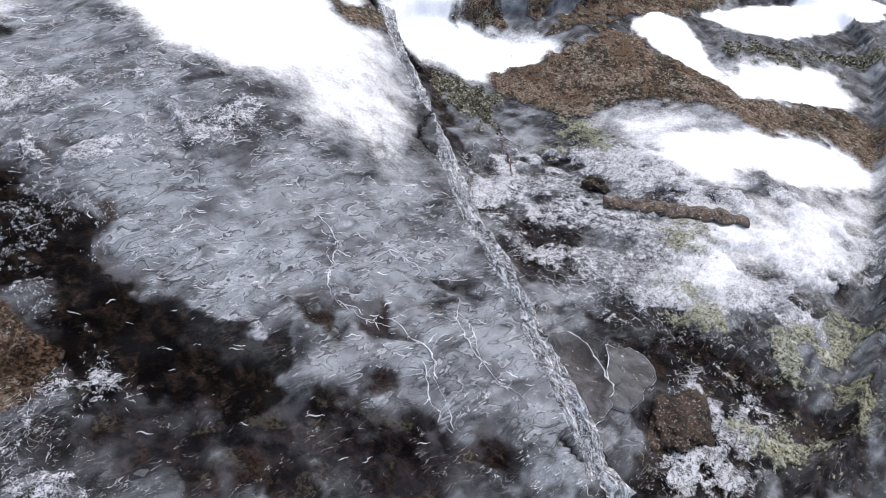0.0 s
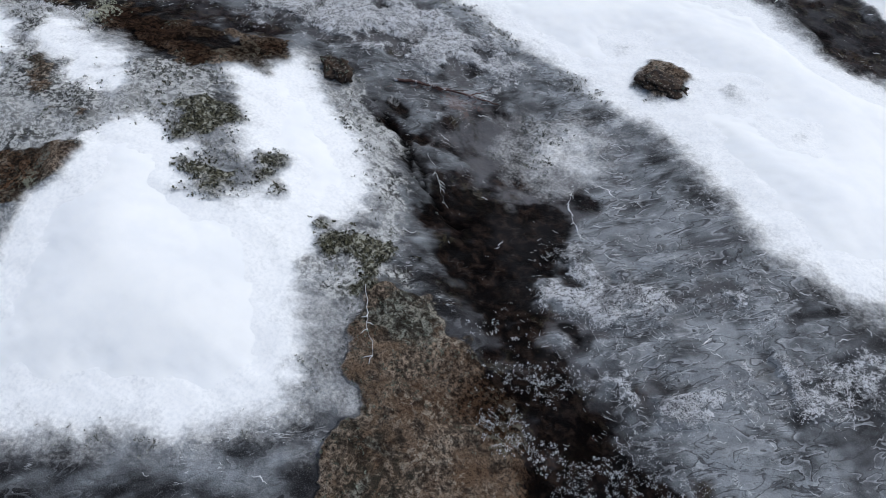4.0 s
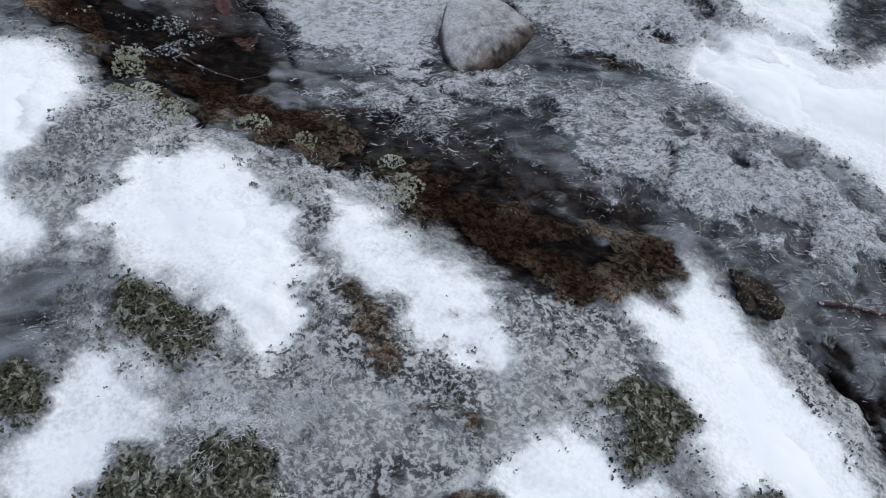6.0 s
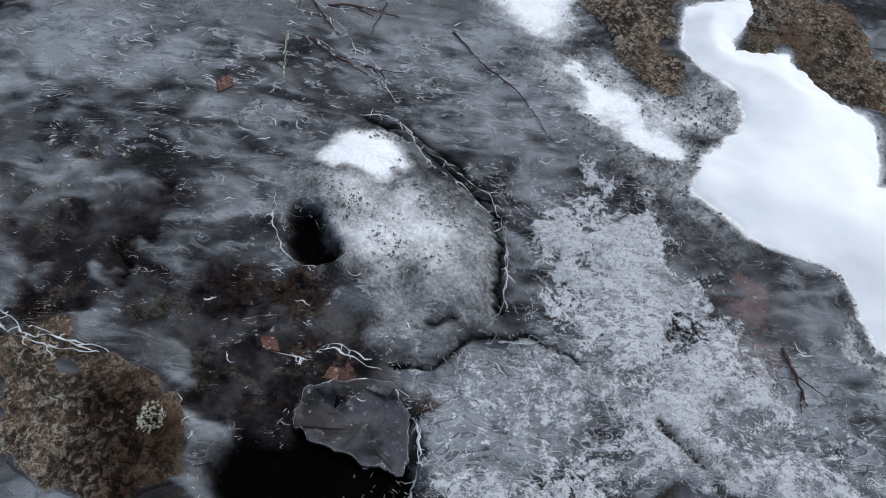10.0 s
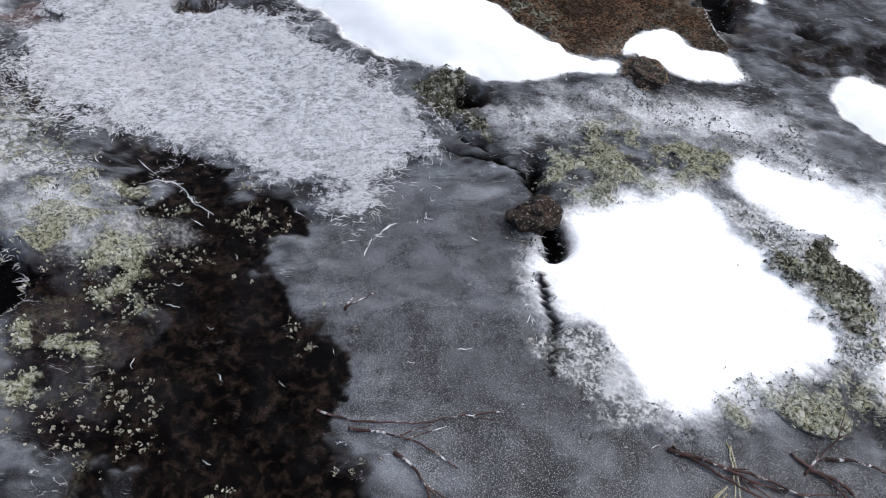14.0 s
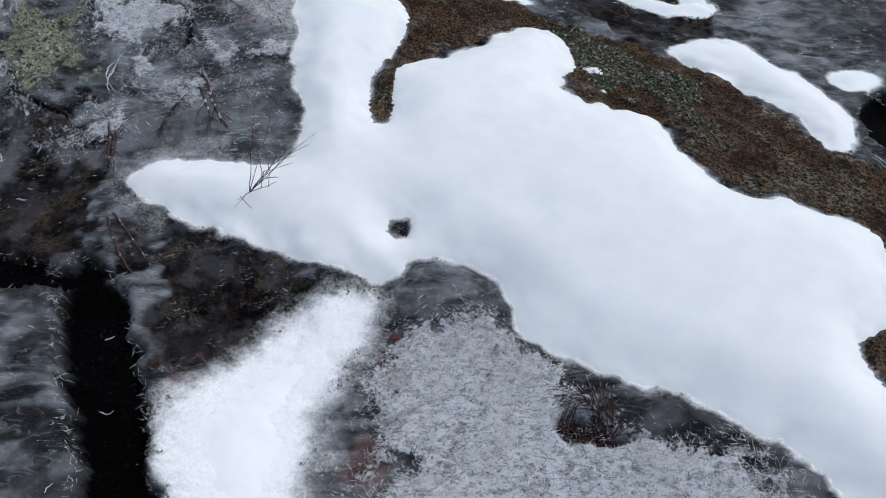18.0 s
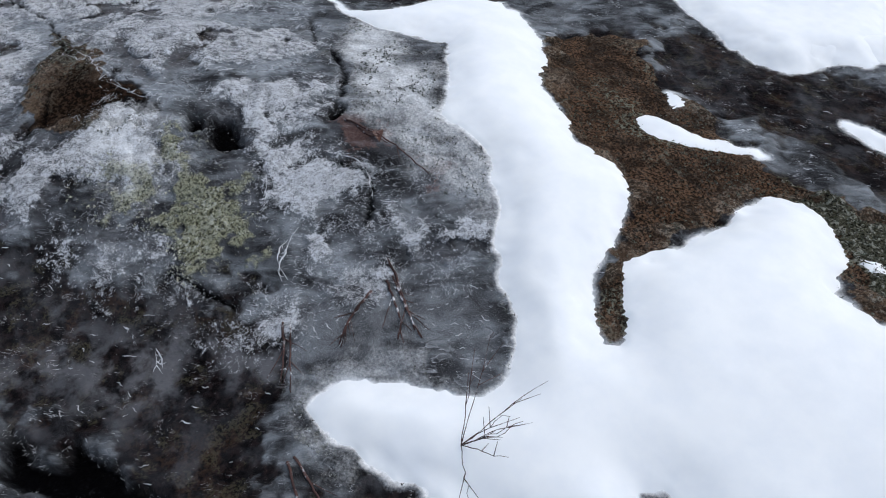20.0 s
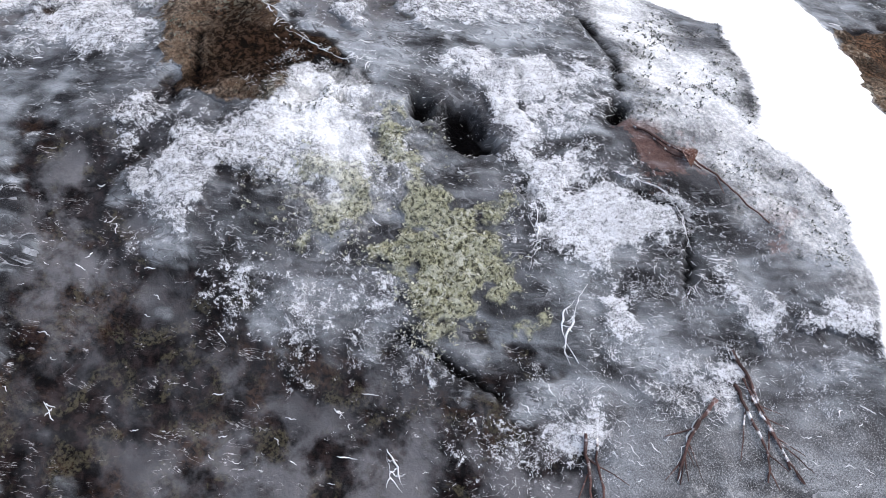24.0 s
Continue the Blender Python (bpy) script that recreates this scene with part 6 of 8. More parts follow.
m_wet = region(WET, GX, GY, 0.09, 0.07, 9, 0.06)
m_grain = region(GRAIN, GX, GY, 0.08, 0.10, 65)
m_moss = region(MOSS, GX, GY, 0.06, 0.05, 11, 0.12)
m_lich = region(LICH, GX, GY, 0.06, 0.06, 13, 0.05) * (0.25 + 0.75 * step(0.40, 0.54, fbm(GX, GY, 17, 93, 5)))
# one mask for dark grooves and for the shade painted along rims
m_crack_shade = along(CRACKS_AND_SHADE, GX, GY, 0.011, 51)
m_dark = np.maximum(region(DARK, GX, GY, 0.025, 0.012, 15, 0.012), m_crack_shade)
m_rust = region(RUST, GX, GY, 0.05, 0.07, 17, 0.10)
m_deep = region(DEEP, GX, GY, 0.09, 0.08, 9, 0.05)
m_plate = region(PLATE, GX, GY, 0.05, 0.09, 3, 0.04)
m_pale = region(PALE, GX, GY, 0.08, 0.12, 19, 0.07)
m_heath = region(HEATH, GX, GY, 0.06, 0.08, 61, 0.06)
m_heath = m_heath * (1 - m_rock)
m_low = region(LOWER, GX, GY, 0.012, 0.014, 41)
m_lip = region(LOWER, GX, GY, 0.02, 0.07, 41)
m_mound = np.zeros_like(GX)
for p in MOUND:
    m_mound = np.maximum(m_mound, step(-0.05, 0.12, inside(p, GX, GY)))
m_pale = m_pale * (1 - 0.5 * step(-6.8, -6.4, GX) * (1 - step(-4.4, -4.0, GX)))
m_frost = m_frost * (1 - 0.5 * region(THIN, GX, GY, 0.06, 0.10, 73, 0.08))
gap = (1 - step(0.37, 0.50, fbm(GX, GY, 10, 91, 5))) * (1 - (0.45 + 0.4 * (((GX < -5.9) & (GX > -8.7)) | ((GX > -3.5) & (GX < -2.2)))) * m_plate)
m_wet = np.maximum(m_wet, 0.8 * gap * m_frost)
m_frost = m_frost * (1 - 0.85 * gap)
beyond = step(0.0, 1.2, np.maximum.reduce([GY - 4.0, 0.4 - GY, -11.6 - GX, GX - 2.2]))
m_film = np.maximum(m_film, beyond * fbm(GX, GY, 0.9, 33) * 1.5)

# loose snow dust round the drifts
def drift_depth(kind, polys, x, y, seed, reach=0.22):
    """How far inside a drift's wandering outline a plan point lies."""
    k = 0.075 if kind == 1 else 0.03
    wx = x + k * (fbm(x, y, 13, seed) - 0.5) * 2
    wy = y + k * (fbm(x, y, 13, seed + 9) - 0.5) * 2
    if kind:
        wx += 0.022 * (fbm(x, y, 45, seed + 21, 3) - 0.5) * 2
        wy += 0.022 * (fbm(x, y, 45, seed + 25, 3) - 0.5) * 2
    d = np.maximum.reduce([inside(p, wx, wy, reach) for p in polys])
    for p in HOLE:
        d = np.minimum(d, -inside(p, wx, wy, reach))
    return d


dust = np.zeros_like(GX)
for n, (kind, polys) in enumerate(SNOW):
    pts = np.concatenate([np.array(p) for p in polys])
    (ilo, jlo), (ihi, jhi) = [(np.searchsorted(AX, v[0]), np.searchsorted(AY, v[1])) for v in (pts.min(0) - 0.3, pts.max(0) + 0.3)]
    part_ = (slice(ilo, ihi), slice(jlo, jhi))
    d = drift_depth(kind, polys, GX[part_], GY[part_], 100 + 7 * n)
    dust[part_] = np.maximum(dust[part_], step((-0.035, -0.20, -0.17)[kind], (0.012, 0.05, 0.03)[kind], d) ** 1.5)
m_film = np.clip(np.maximum.reduce([m_film * 0.66, dust, 0.95 * region(CAP, GX, GY, 0.05, 0.05, 75, 0.03)]) * (1 - 0.65 * m_heath * (1 - step(0.55, 0.95, dust))) * (1 - 0.8 * m_rock) * (1 - 0.8 * m_moss) * (1 - 0.45 * m_lich) * (1 - m_dark), 0, 1)

GZ = land(GX, GY) * (1 - beyond)
GZ += 0.030 * (fbm(GX, GY, 2.2, 21) - 0.5) + 0.016 * (fbm(GX, GY, 11, 23) - 0.5) + 0.007 * (fbm(GX, GY, 45, 25, 3) - 0.5)
GZ += 0.012 * m_frost * (0.4 + fbm(GX, GY, 60, 27, 2)) - 0.018 * m_wet + 0.012 * m_rock + 0.02 * m_moss * fbm(GX, GY, 55, 29, 3)
GZ += 0.022 * m_lich * fbm(GX, GY, 60, 31, 3) - 0.05 * (m_dark - m_crack_shade).clip(0) - 0.012 * m_crack_shade
GZ += -0.05 * m_low * (1 - beyond) + 0.03 * np.exp(-(((m_lip - 0.42) / 0.2) ** 2)) * (1 - m_low) * (1 - beyond) + 0.045 * m_mound
GZ += 0.016 * m_heath * (fbm(GX, GY, 50, 37, 3) - 0.3)
GZ += 0.010 * m_pale * (fbm(GX * 0.6 + GY * 0.5, GY * 2.2 - GX * 1.1, 16, 43, 3) - 0.5)
GZ += beyond * 0.4 * (fbm(GX, GY, 0.3, 35) - 0.5)


HEIGHT = [GZ]


def ground_at(x, y, GZ=None):
    """Height of the ground sheet, or of another sheet over the same grid, at plan points (arrays)."""
    GZ = HEIGHT[0] if GZ is None else GZ
    i = np.clip(np.searchsorted(AX, x) - 1, 0, len(AX) - 2)
    j = np.clip(np.searchsorted(AY, y) - 1, 0, len(AY) - 2)
    u, v = (x - AX[i]) / (AX[i + 1] - AX[i]), (y - AY[j]) / (AY[j + 1] - AY[j])
    return GZ[i, j] * (1 - u) * (1 - v) + GZ[i + 1, j] * u * (1 - v) + GZ[i, j + 1] * (1 - u) * v + GZ[i + 1, j + 1] * u * v


def smoothed(a, k=6):
    """A sheet of heights without its small bumps."""
    for ax in (0, 1):
        pad = [(k, k) if i == ax else (0, 0) for i in (0, 1)]
        c = np.cumsum(np.pad(a, pad, mode="edge"), axis=ax)
        c = np.concatenate([np.zeros_like(np.take(c, [0], ax)), c], ax)
        n = a.shape[ax]
        a = (np.take(c, np.arange(2 * k + 1, 2 * k + 1 + n), ax) - np.take(c, np.arange(n), ax)) / (2 * k + 1)
    return a


GS = smoothed(smoothed(GZ))


def mask_at(m, x, y):
    return m[np.clip(np.searchsorted(AX, x), 0, len(AX) - 1), np.clip(np.searchsorted(AY, y), 0, len(AY) - 1)]


def sheet_mesh(name, verts, faces):
    me = bpy.data.meshes.new(name)
    me.vertices.add(len(verts))
    me.vertices.foreach_set("co", np.asarray(verts, np.float32).ravel())
    faces = np.asarray(faces, np.int32)
    k = faces.shape[1]
    me.loops.add(faces.size)
    me.loops.foreach_set("vertex_index", faces.ravel())
    me.polygons.add(len(faces))
    me.polygons.foreach_set("loop_start", np.arange(0, faces.size, k, dtype=np.int32))
    me.update(calc_edges=True)
    me.shade_smooth()
    return me


def quads(nx, ny):
    idx = np.arange(nx * ny).reshape(nx, ny)
    return np.stack([idx[:-1, :-1], idx[1:, :-1], idx[1:, 1:], idx[:-1, 1:]], -1).reshape(-1, 4)


# ---- materials ----
class Nodes:
    """Small helper to write node trees."""

    def __init__(self, name):
        self.mat = bpy.data.materials.new(name)
        self.mat.use_nodes = True
        self.t = self.mat.node_tree
        self.bsdf = self.t.nodes["Principled BSDF"]
        self.geo = self.t.nodes.new("ShaderNodeNewGeometry").outputs["Position"]

    def put(self, sock, v):
        if hasattr(v, "is_output"):
            self.t.links.new(v, sock)
        elif isinstance(v, (tuple, list)) and len(v) == 3 and len(sock.default_value) == 4:
            sock.default_value = (*v, 1)
        else:
            sock.default_value = v

    def noise(self, scale, detail=4.0, rough=0.55, distort=0.0, vec=None, out=0):
        n = self.t.nodes.new("ShaderNodeTexNoise")
        for k, v in (("Vector", self.geo if vec is None else vec), ("Scale", scale), ("Detail", detail), ("Roughness", rough), ("Distortion", distort)):
            self.put(n.inputs[k], v)
        return n.outputs[out]

    def cells(self, scale, feature="F1", vec=None):
        n = self.t.nodes.new("ShaderNodeTexVoronoi")
        n.feature = feature
        self.put(n.inputs["Vector"], self.geo if vec is None else vec)
        n.inputs["Scale"].default_value = scale
        return n.outputs["Distance"]

    def math(self, op, a, b=0.0, clamp=False):
        n = self.t.nodes.new("ShaderNodeMath")
        n.operation, n.use_clamp = op, clamp
        self.put(n.inputs[0], a)
        self.put(n.inputs[1], b)
        return n.outputs[0]

    def span(self, v, lo, hi, a=0.0, b=1.0):
        n = self.t.nodes.new("ShaderNodeMapRange")
        n.interpolation_type = "SMOOTHSTEP"
        for k, x in zip(("Value", "From Min", "From Max", "To Min", "To Max"), (v, lo, hi, a, b)):
            self.put(n.inputs[k], x)
        return n.outputs[0]

    def mix(self, f, a, b):
        n = self.t.nodes.new("ShaderNodeMix")
        n.data_type = "RGBA"
        self.put(n.inputs[0], f)
        self.put(n.inputs[6], a)
        self.put(n.inputs[7], b)
        return n.outputs[2]

    def stretch(self, sx, sy, turn=0.0):
        n = self.t.nodes.new("ShaderNodeMapping")
        self.put(n.inputs["Vector"], self.geo)
        n.vector_type = "TEXTURE"
        n.inputs["Scale"].default_value = (1 / sx, 1 / sy, 1)
        n.inputs["Rotation"].default_value = (0, 0, radians(turn))
        return n.outputs[0]

    def attr(self, name):
        n = self.t.nodes.new("ShaderNodeAttribute")
        n.attribute_name = name
        s = self.t.nodes.new("ShaderNodeSeparateColor")
        self.t.links.new(n.outputs["Color"], s.inputs[0])
        return s.outputs[0], s.outputs[1], s.outputs[2], n.outputs["Alpha"]

    def random(self):
        return self.t.nodes.new("ShaderNodeObjectInfo").outputs["Random"]

    def island(self):
        return self.t.nodes.new("ShaderNodeNewGeometry").outputs["Random Per Island"]

    def bump(self, height, strength=0.4, dist=0.01):
        n = self.t.nodes.new("ShaderNodeBump")
        n.inputs["Strength"].default_value, n.inputs["Distance"].default_value = strength, dist
        self.put(n.inputs["Height"], height)
        self.t.links.new(n.outputs[0], self.bsdf.inputs["Normal"])

    def done(self, color, rough=0.6, metal=0.0, spec=0.5):
        self.put(self.bsdf.inputs["Base Color"], color)
        self.put(self.bsdf.inputs["Roughness"], rough)
        self.bsdf.inputs["Metallic"].default_value = metal
        if spec is not None:
            self.bsdf.inputs["Specular IOR Level"].default_value = spec
        return self.mat


def ground_material():
    m = Nodes("ice_and_rock")
    frost, film, rock, wet = m.attr("cover")
    moss, lich, dark, rust = m.attr("growth")
    pale, deep, heath, plate = m.attr("tone")
    grain = m.attr("finish")[0]
    n4, n12, n40, n120 = m.noise(3.2, 6, 0.6), m.noise(11, 6, 0.62, 0.6), m.noise(38, 6, 0.66, 0.4), m.noise(130, 4, 0.68)
    n70 = m.noise(72, 5, 0.66, 0.8)
    fine = m.noise(420, 3, 0.7)
    scales = m.noise(46, 4, 0.62, 0.9, m.stretch(1, 1.7, 52))

    def cover(v, n, k=0.7, lo=0.36, hi=0.62):
        return m.span(m.math("ADD", v, m.math("MULTIPLY", m.math("SUBTRACT", n, 0.5), k)), lo, hi)

    def both(*v):
        return functools.reduce(lambda p, q: m.math("MULTIPLY", p, q), v)

    def lit_lip(n, fade):
        """Bright at a sharp lip, fading out on one side of it: ridge shading painted as colour."""
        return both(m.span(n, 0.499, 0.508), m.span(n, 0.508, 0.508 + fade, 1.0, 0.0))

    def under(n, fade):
        # painted shade on the dark side of the same lip
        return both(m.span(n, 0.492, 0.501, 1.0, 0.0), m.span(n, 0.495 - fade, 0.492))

    def thread(n, wide):
        """Thin winding lines."""
        return m.span(m.math("ABSOLUTE", m.math("SUBTRACT", n, 0.5)), 0.0, wide, 1.0, 0.0)

    # grey ice: dark where it is thin, clouded where air froze into it, scalloped where water ran, the relief shaded in
    # colour
    smooth = m.span(m.noise(5.2, 3, 0.5, 0.7), 0.42, 0.60)
    crisp = both(m.span(smooth, 0.0, 1.0, 1.0, 0.45), m.span(grain, 0.0, 1.0, 1.0, 0.08))
    tone = m.math("ADD", both(m.noise(3.0, 3, 0.5, 0.6), 0.42), m.math("ADD", both(m.noise(7, 2, 0.5, 1.0, m.stretch(1, 2.6, 48)), 0.36), both(m.noise(12, 2, 0.5, 0.8), 0.22)))
    tone = m.math("ADD", tone, both(pale, 0.085))
    ice = m.mix(m.span(tone, 0.44, 0.67), (0.008, 0.0075, 0.009), (0.285, 0.308, 0.335))
    ice = m.mix(both(m.span(scales, 0.38, 0.50, 0.28, 0.0), crisp), ice, (0.010, 0.009, 0.010))
    swept = both(m.span(pale, 0.1, 0.7, 0.30, 1.0), m.span(grain, 0.0, 1.0, 1.0, 0.12))
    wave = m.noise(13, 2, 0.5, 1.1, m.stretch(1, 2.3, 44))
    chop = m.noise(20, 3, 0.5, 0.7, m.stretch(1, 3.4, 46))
    # lit and shaded sides of frosty ripples painted in, so the ice looks ridged
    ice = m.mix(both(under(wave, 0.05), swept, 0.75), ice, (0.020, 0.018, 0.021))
    ice = m.mix(both(lit_lip(wave, 0.10), swept, m.span(m.noise(22, 3, 0.55), 0.46, 0.58), 0.6), ice, (0.50, 0.52, 0.56))
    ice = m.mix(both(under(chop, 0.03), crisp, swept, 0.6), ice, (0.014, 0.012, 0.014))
    lines = both(lit_lip(chop, 0.03), m.span(m.noise(6.5, 3, 0.5, 0.6), 0.47, 0.58), crisp)
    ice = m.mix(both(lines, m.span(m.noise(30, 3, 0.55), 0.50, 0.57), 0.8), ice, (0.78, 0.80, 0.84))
    ice = m.mix(both(grain, 0.6), ice, m.mix(m.span(n12, 0.4, 0.6), (0.045, 0.046, 0.051), (0.108, 0.112, 0.122)))
    ice = m.mix(both(m.span(fine, 0.38, 0.52, 0.5, 0.0), m.span(grain, 0, 1, 0.35, 1.4)), ice, (0.012, 0.011, 0.012))
    ice = m.mix(both(m.span(fine, 0.53, 0.66, 0.0, 0.34), m.span(grain, 0, 1, 0.35, 1.5)), ice, (0.45, 0.46, 0.48))
    # thin wet rock and peat showing through
    peat = m.mix(m.span(n40, 0.42, 0.66), (0.0020, 0.0014, 0.0018), (0.018, 0.012, 0.012))
    peat = m.mix(both(m.span(m.noise(6.5, 5, 0.6, 0.5), 0.50, 0.62, 0, 0.5), m.span(n70, 0.42, 0.58)), peat, (0.052, 0.030, 0.019))
    peat = m.mix(both(m.span(m.noise(13, 4, 0.6, 0.8), 0.53, 0.62, 0, 0.45), m.span(n120, 0.42, 0.56)), peat, (0.085, 0.076, 0.048))
    peat = m.mix(both(m.span(m.math("ADD", m.noise(9, 5, 0.6, 0.15), both(pale, 0.08)), 0.48, 0.66), m.span(pale, 0.0, 1.0, 0.4, 0.8)), peat, m.mix(pale, (0.092, 0.094, 0.104), (0.13, 0.13, 0.14)))
    # the same painted lit lip, broken into short dashes on the peat
    peat = m.mix(both(lit_lip(chop, 0.02), m.span(n12, 0.50, 0.60), m.span(n40, 0.46, 0.56), 0.8), peat, (0.50, 0.50, 0.52))
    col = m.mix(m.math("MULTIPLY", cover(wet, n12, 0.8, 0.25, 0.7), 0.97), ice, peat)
    veil = both(smooth, m.span(m.noise(14, 3, 0.55, 0.2), 0.36, 0.62, 0.06, 0.34))
    col = m.mix(both(veil, m.span(wet, 0.1, 0.9, 1.0, 0.22)), col, (0.150, 0.155, 0.172))
    col = m.mix(m.math("MULTIPLY", cover(deep, n12, 0.6), 0.9), col, m.mix(m.span(n40, 0.45, 0.72), (0.0015, 0.0011, 0.0012), (0.026, 0.017, 0.013)))
    # crystal frost
    needle = m.noise(95, 4, 0.66, 2.0, m.stretch(1, 2.6, 35))
    needle2 = m.noise(95, 4, 0.66, 2.0, m.stretch(1, 2.6, 110))
    crystal = m.math("MAXIMUM", needle, needle2)
    flake = m.math("ADD", both(needle, 0.35), both(scales, 0.65))
    web, mesh_ = m.noise(58, 3, 0.6, 1.6), m.noise(125, 3, 0.62, 1.6)
    lace = m.math("MAXIMUM", thread(web, 0.045), both(thread(mesh_, 0.06), 0.85))
    rime = m.mix(m.span(flake, 0.485, 0.54), (0.022, 0.022, 0.027), (0.60, 0.62, 0.67))
    rime = m.mix(m.span(n12, 0.38, 0.50, 0.75, 0.0), rime, (0.026, 0.026, 0.031))
    rime = m.mix(both(smooth, 0.22), rime, (0.34, 0.35, 0.38))
    rime = m.mix(both(lace, m.span(n12, 0.36, 0.50, 0.35, 0.9)), rime, (0.80, 0.82, 0.86))
    rime = m.mix(both(m.span(mesh_, 0.34, 0.43, 0.85, 0.0), crisp), rime, (0.016, 0.015, 0.019))
    shard = m.math("ADD", both(crystal, 0.4), both(scales, 0.6))
    sheet = m.mix(m.span(shard, 0.455, 0.54), (0.16, 0.165, 0.185), (0.72, 0.74, 0.79))
    sheet = m.mix(m.span(n4, 0.42, 0.60, 0, 0.5), sheet, (0.56, 0.57, 0.605))
    sheet = m.mix(m.span(n12, 0.34, 0.44, 0.7, 0.0), sheet, (0.07, 0.07, 0.08))
    sheet = m.mix(m.span(mesh_, 0.35, 0.44, 0.8, 0.0), sheet, (0.05, 0.05, 0.06))
    sheet = m.mix(both(lace, 0.6), sheet, (0.82, 0.84, 0.87))
    rime = m.mix(m.math("MULTIPLY", plate, 0.85), rime, sheet)
    ragged = m.math("ADD", both(n40, 0.45), m.math("ADD", both(web, 0.25), both(mesh_, 0.30)))
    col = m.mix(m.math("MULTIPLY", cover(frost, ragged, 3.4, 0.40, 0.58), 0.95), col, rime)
    # granite with brown crust lichen
    gran = m.mix(m.span(n120, 0.36, 0.64), (0.045, 0.036, 0.030), (0.36, 0.285, 0.22))
    gran = m.mix(m.span(n12, 0.42, 0.64, 0, 0.75), gran, (0.085, 0.048, 0.028))
    gran = m.mix(both(m.span(m.noise(5, 4, 0.6), 0.48, 0.58, 0, 0.7), m.span(n40, 0.36, 0.56)), gran, (0.15, 0.100, 0.065))
    gran = m.mix(both(m.span(m.noise(6, 4, 0.65, 0.5), 0.47, 0.57, 0, 0.9), m.span(n70, 0.62, 0.42)), gran, (0.030, 0.030, 0.025))
    gran = m.mix(both(m.span(m.noise(6.1, 4, 0.65, 0.9), 0.56, 0.64, 0, 0.85), m.span(n70, 0.42, 0.60)), gran, (0.26, 0.28, 0.25))
    gran = m.mix(m.math("MULTIPLY", m.span(n70, 0.52, 0.60, 0, 0.8), m.span(n4, 0.58, 0.44)), gran, (0.40, 0.35, 0.29))
    gran = m.mix(m.span(n40, 0.38, 0.50, 0.75, 0.0), gran, (0.018, 0.014, 0.012))
    gran = m.mix(m.span(fine, 0.50, 0.62, 0, 0.8), gran, (0.012, 0.010, 0.008))
    soak = m.mix(m.span(n120, 0.44, 0.58), (0.008, 0.006, 0.005), (0.135, 0.074, 0.042))
    soak = m.mix(m.span(n12, 0.44, 0.60, 0, 0.75), soak, (0.010, 0.008, 0.007))
    soak = m.mix(both(m.span(n4, 0.50, 0.60), m.span(n70, 0.50, 0.58)), soak, (0.19, 0.20, 0.16))
    gran = m.mix(m.math("MULTIPLY", wet, 0.85), gran, soak)
    gran = m.mix(m.math("MULTIPLY", deep, 0.92), gran, m.mix(m.span(n70, 0.44, 0.60), (0.004, 0.003, 0.0025), (0.036, 0.020, 0.013)))
    col = m.mix(cover(rock, n40, 0.9), col, gran)
    # frosted heath: dark stems and moss, each tip white with rime
    tips = m.math("ADD", m.math("MULTIPLY", n70, 0.55), m.math("MULTIPLY", n120, 0.45))
    heather = m.mix(m.span(tips, 0.45, 0.56), (0.040, 0.040, 0.038), (0.56, 0.57, 0.57))
    heather = m.mix(m.span(n12, 0.50, 0.66, 0, 0.7), heather, (0.60, 0.61, 0.63))
    heather = m.mix(m.span(m.noise(8, 4, 0.6), 0.55, 0.68, 0, 0.5), heather, (0.060, 0.064, 0.048))
    heather = m.mix(both(smooth, 0.5), heather, (0.40, 0.41, 0.42))
    col = m.mix(m.math("MULTIPLY", cover(heath, n40, 1.2, 0.3, 0.65), 0.9), col, heather)
    # moss
    tuft = m.mix(m.span(n120, 0.40, 0.60), (0.007, 0.007, 0.005), (0.098, 0.094, 0.066))
    tuft = m.mix(m.span(n70, 0.50, 0.62, 0, 0.75), tuft, (0.36, 0.365, 0.32))
    col = m.mix(cover(moss, n40, 0.9), col, tuft)
    under = m.mix(m.span(n120, 0.38, 0.62), (0.030, 0.029, 0.018), (0.36, 0.36, 0.24))
    under = m.mix(m.span(n70, 0.48, 0.62, 0, 0.8), under, m.mix(m.span(n4, 0.42, 0.6), (0.40, 0.40, 0.28), (0.64, 0.65, 0.58)))
    col = m.mix(m.math("MULTIPLY", cover(lich, n40, 1.3, 0.3, 0.7), 0.85), col, under)
    col = m.mix(m.math("MULTIPLY", cover(rust, n70, 2.2), 0.36), col, m.mix(n120, (0.05, 0.014, 0.01), (0.34, 0.20, 0.17)))
    # powder snow and hoar
    powder = m.mix(m.span(n120, 0.3, 0.7), (0.80, 0.82, 0.85), (0.89, 0.90, 0.915))
    spread = m.math("ADD", m.math("MULTIPLY", n12, 0.42), m.math("ADD", m.math("MULTIPLY", n40, 0.20), m.math("MULTIPLY", n120, 0.38)))
    f = m.math("ADD", film, m.math("MULTIPLY", m.math("SUBTRACT", spread, 0.5), 1.5))
    col = m.mix(m.math("MULTIPLY", m.span(f, 0.10, 1.0), m.span(film, 0.02, 0.3)), col, powder)
    col = m.mix(m.math("MULTIPLY", dark, m.span(n120, 0.55, 0.75, 1.0, 0.85)), col, (0.0010, 0.0009, 0.0012))
    dry = m.math("MAXIMUM", m.math("MAXIMUM", rock, film), m.math("MAXIMUM", frost, lich))
    rough = m.span(dry, 0.1, 0.7, 0.42, 0.9)
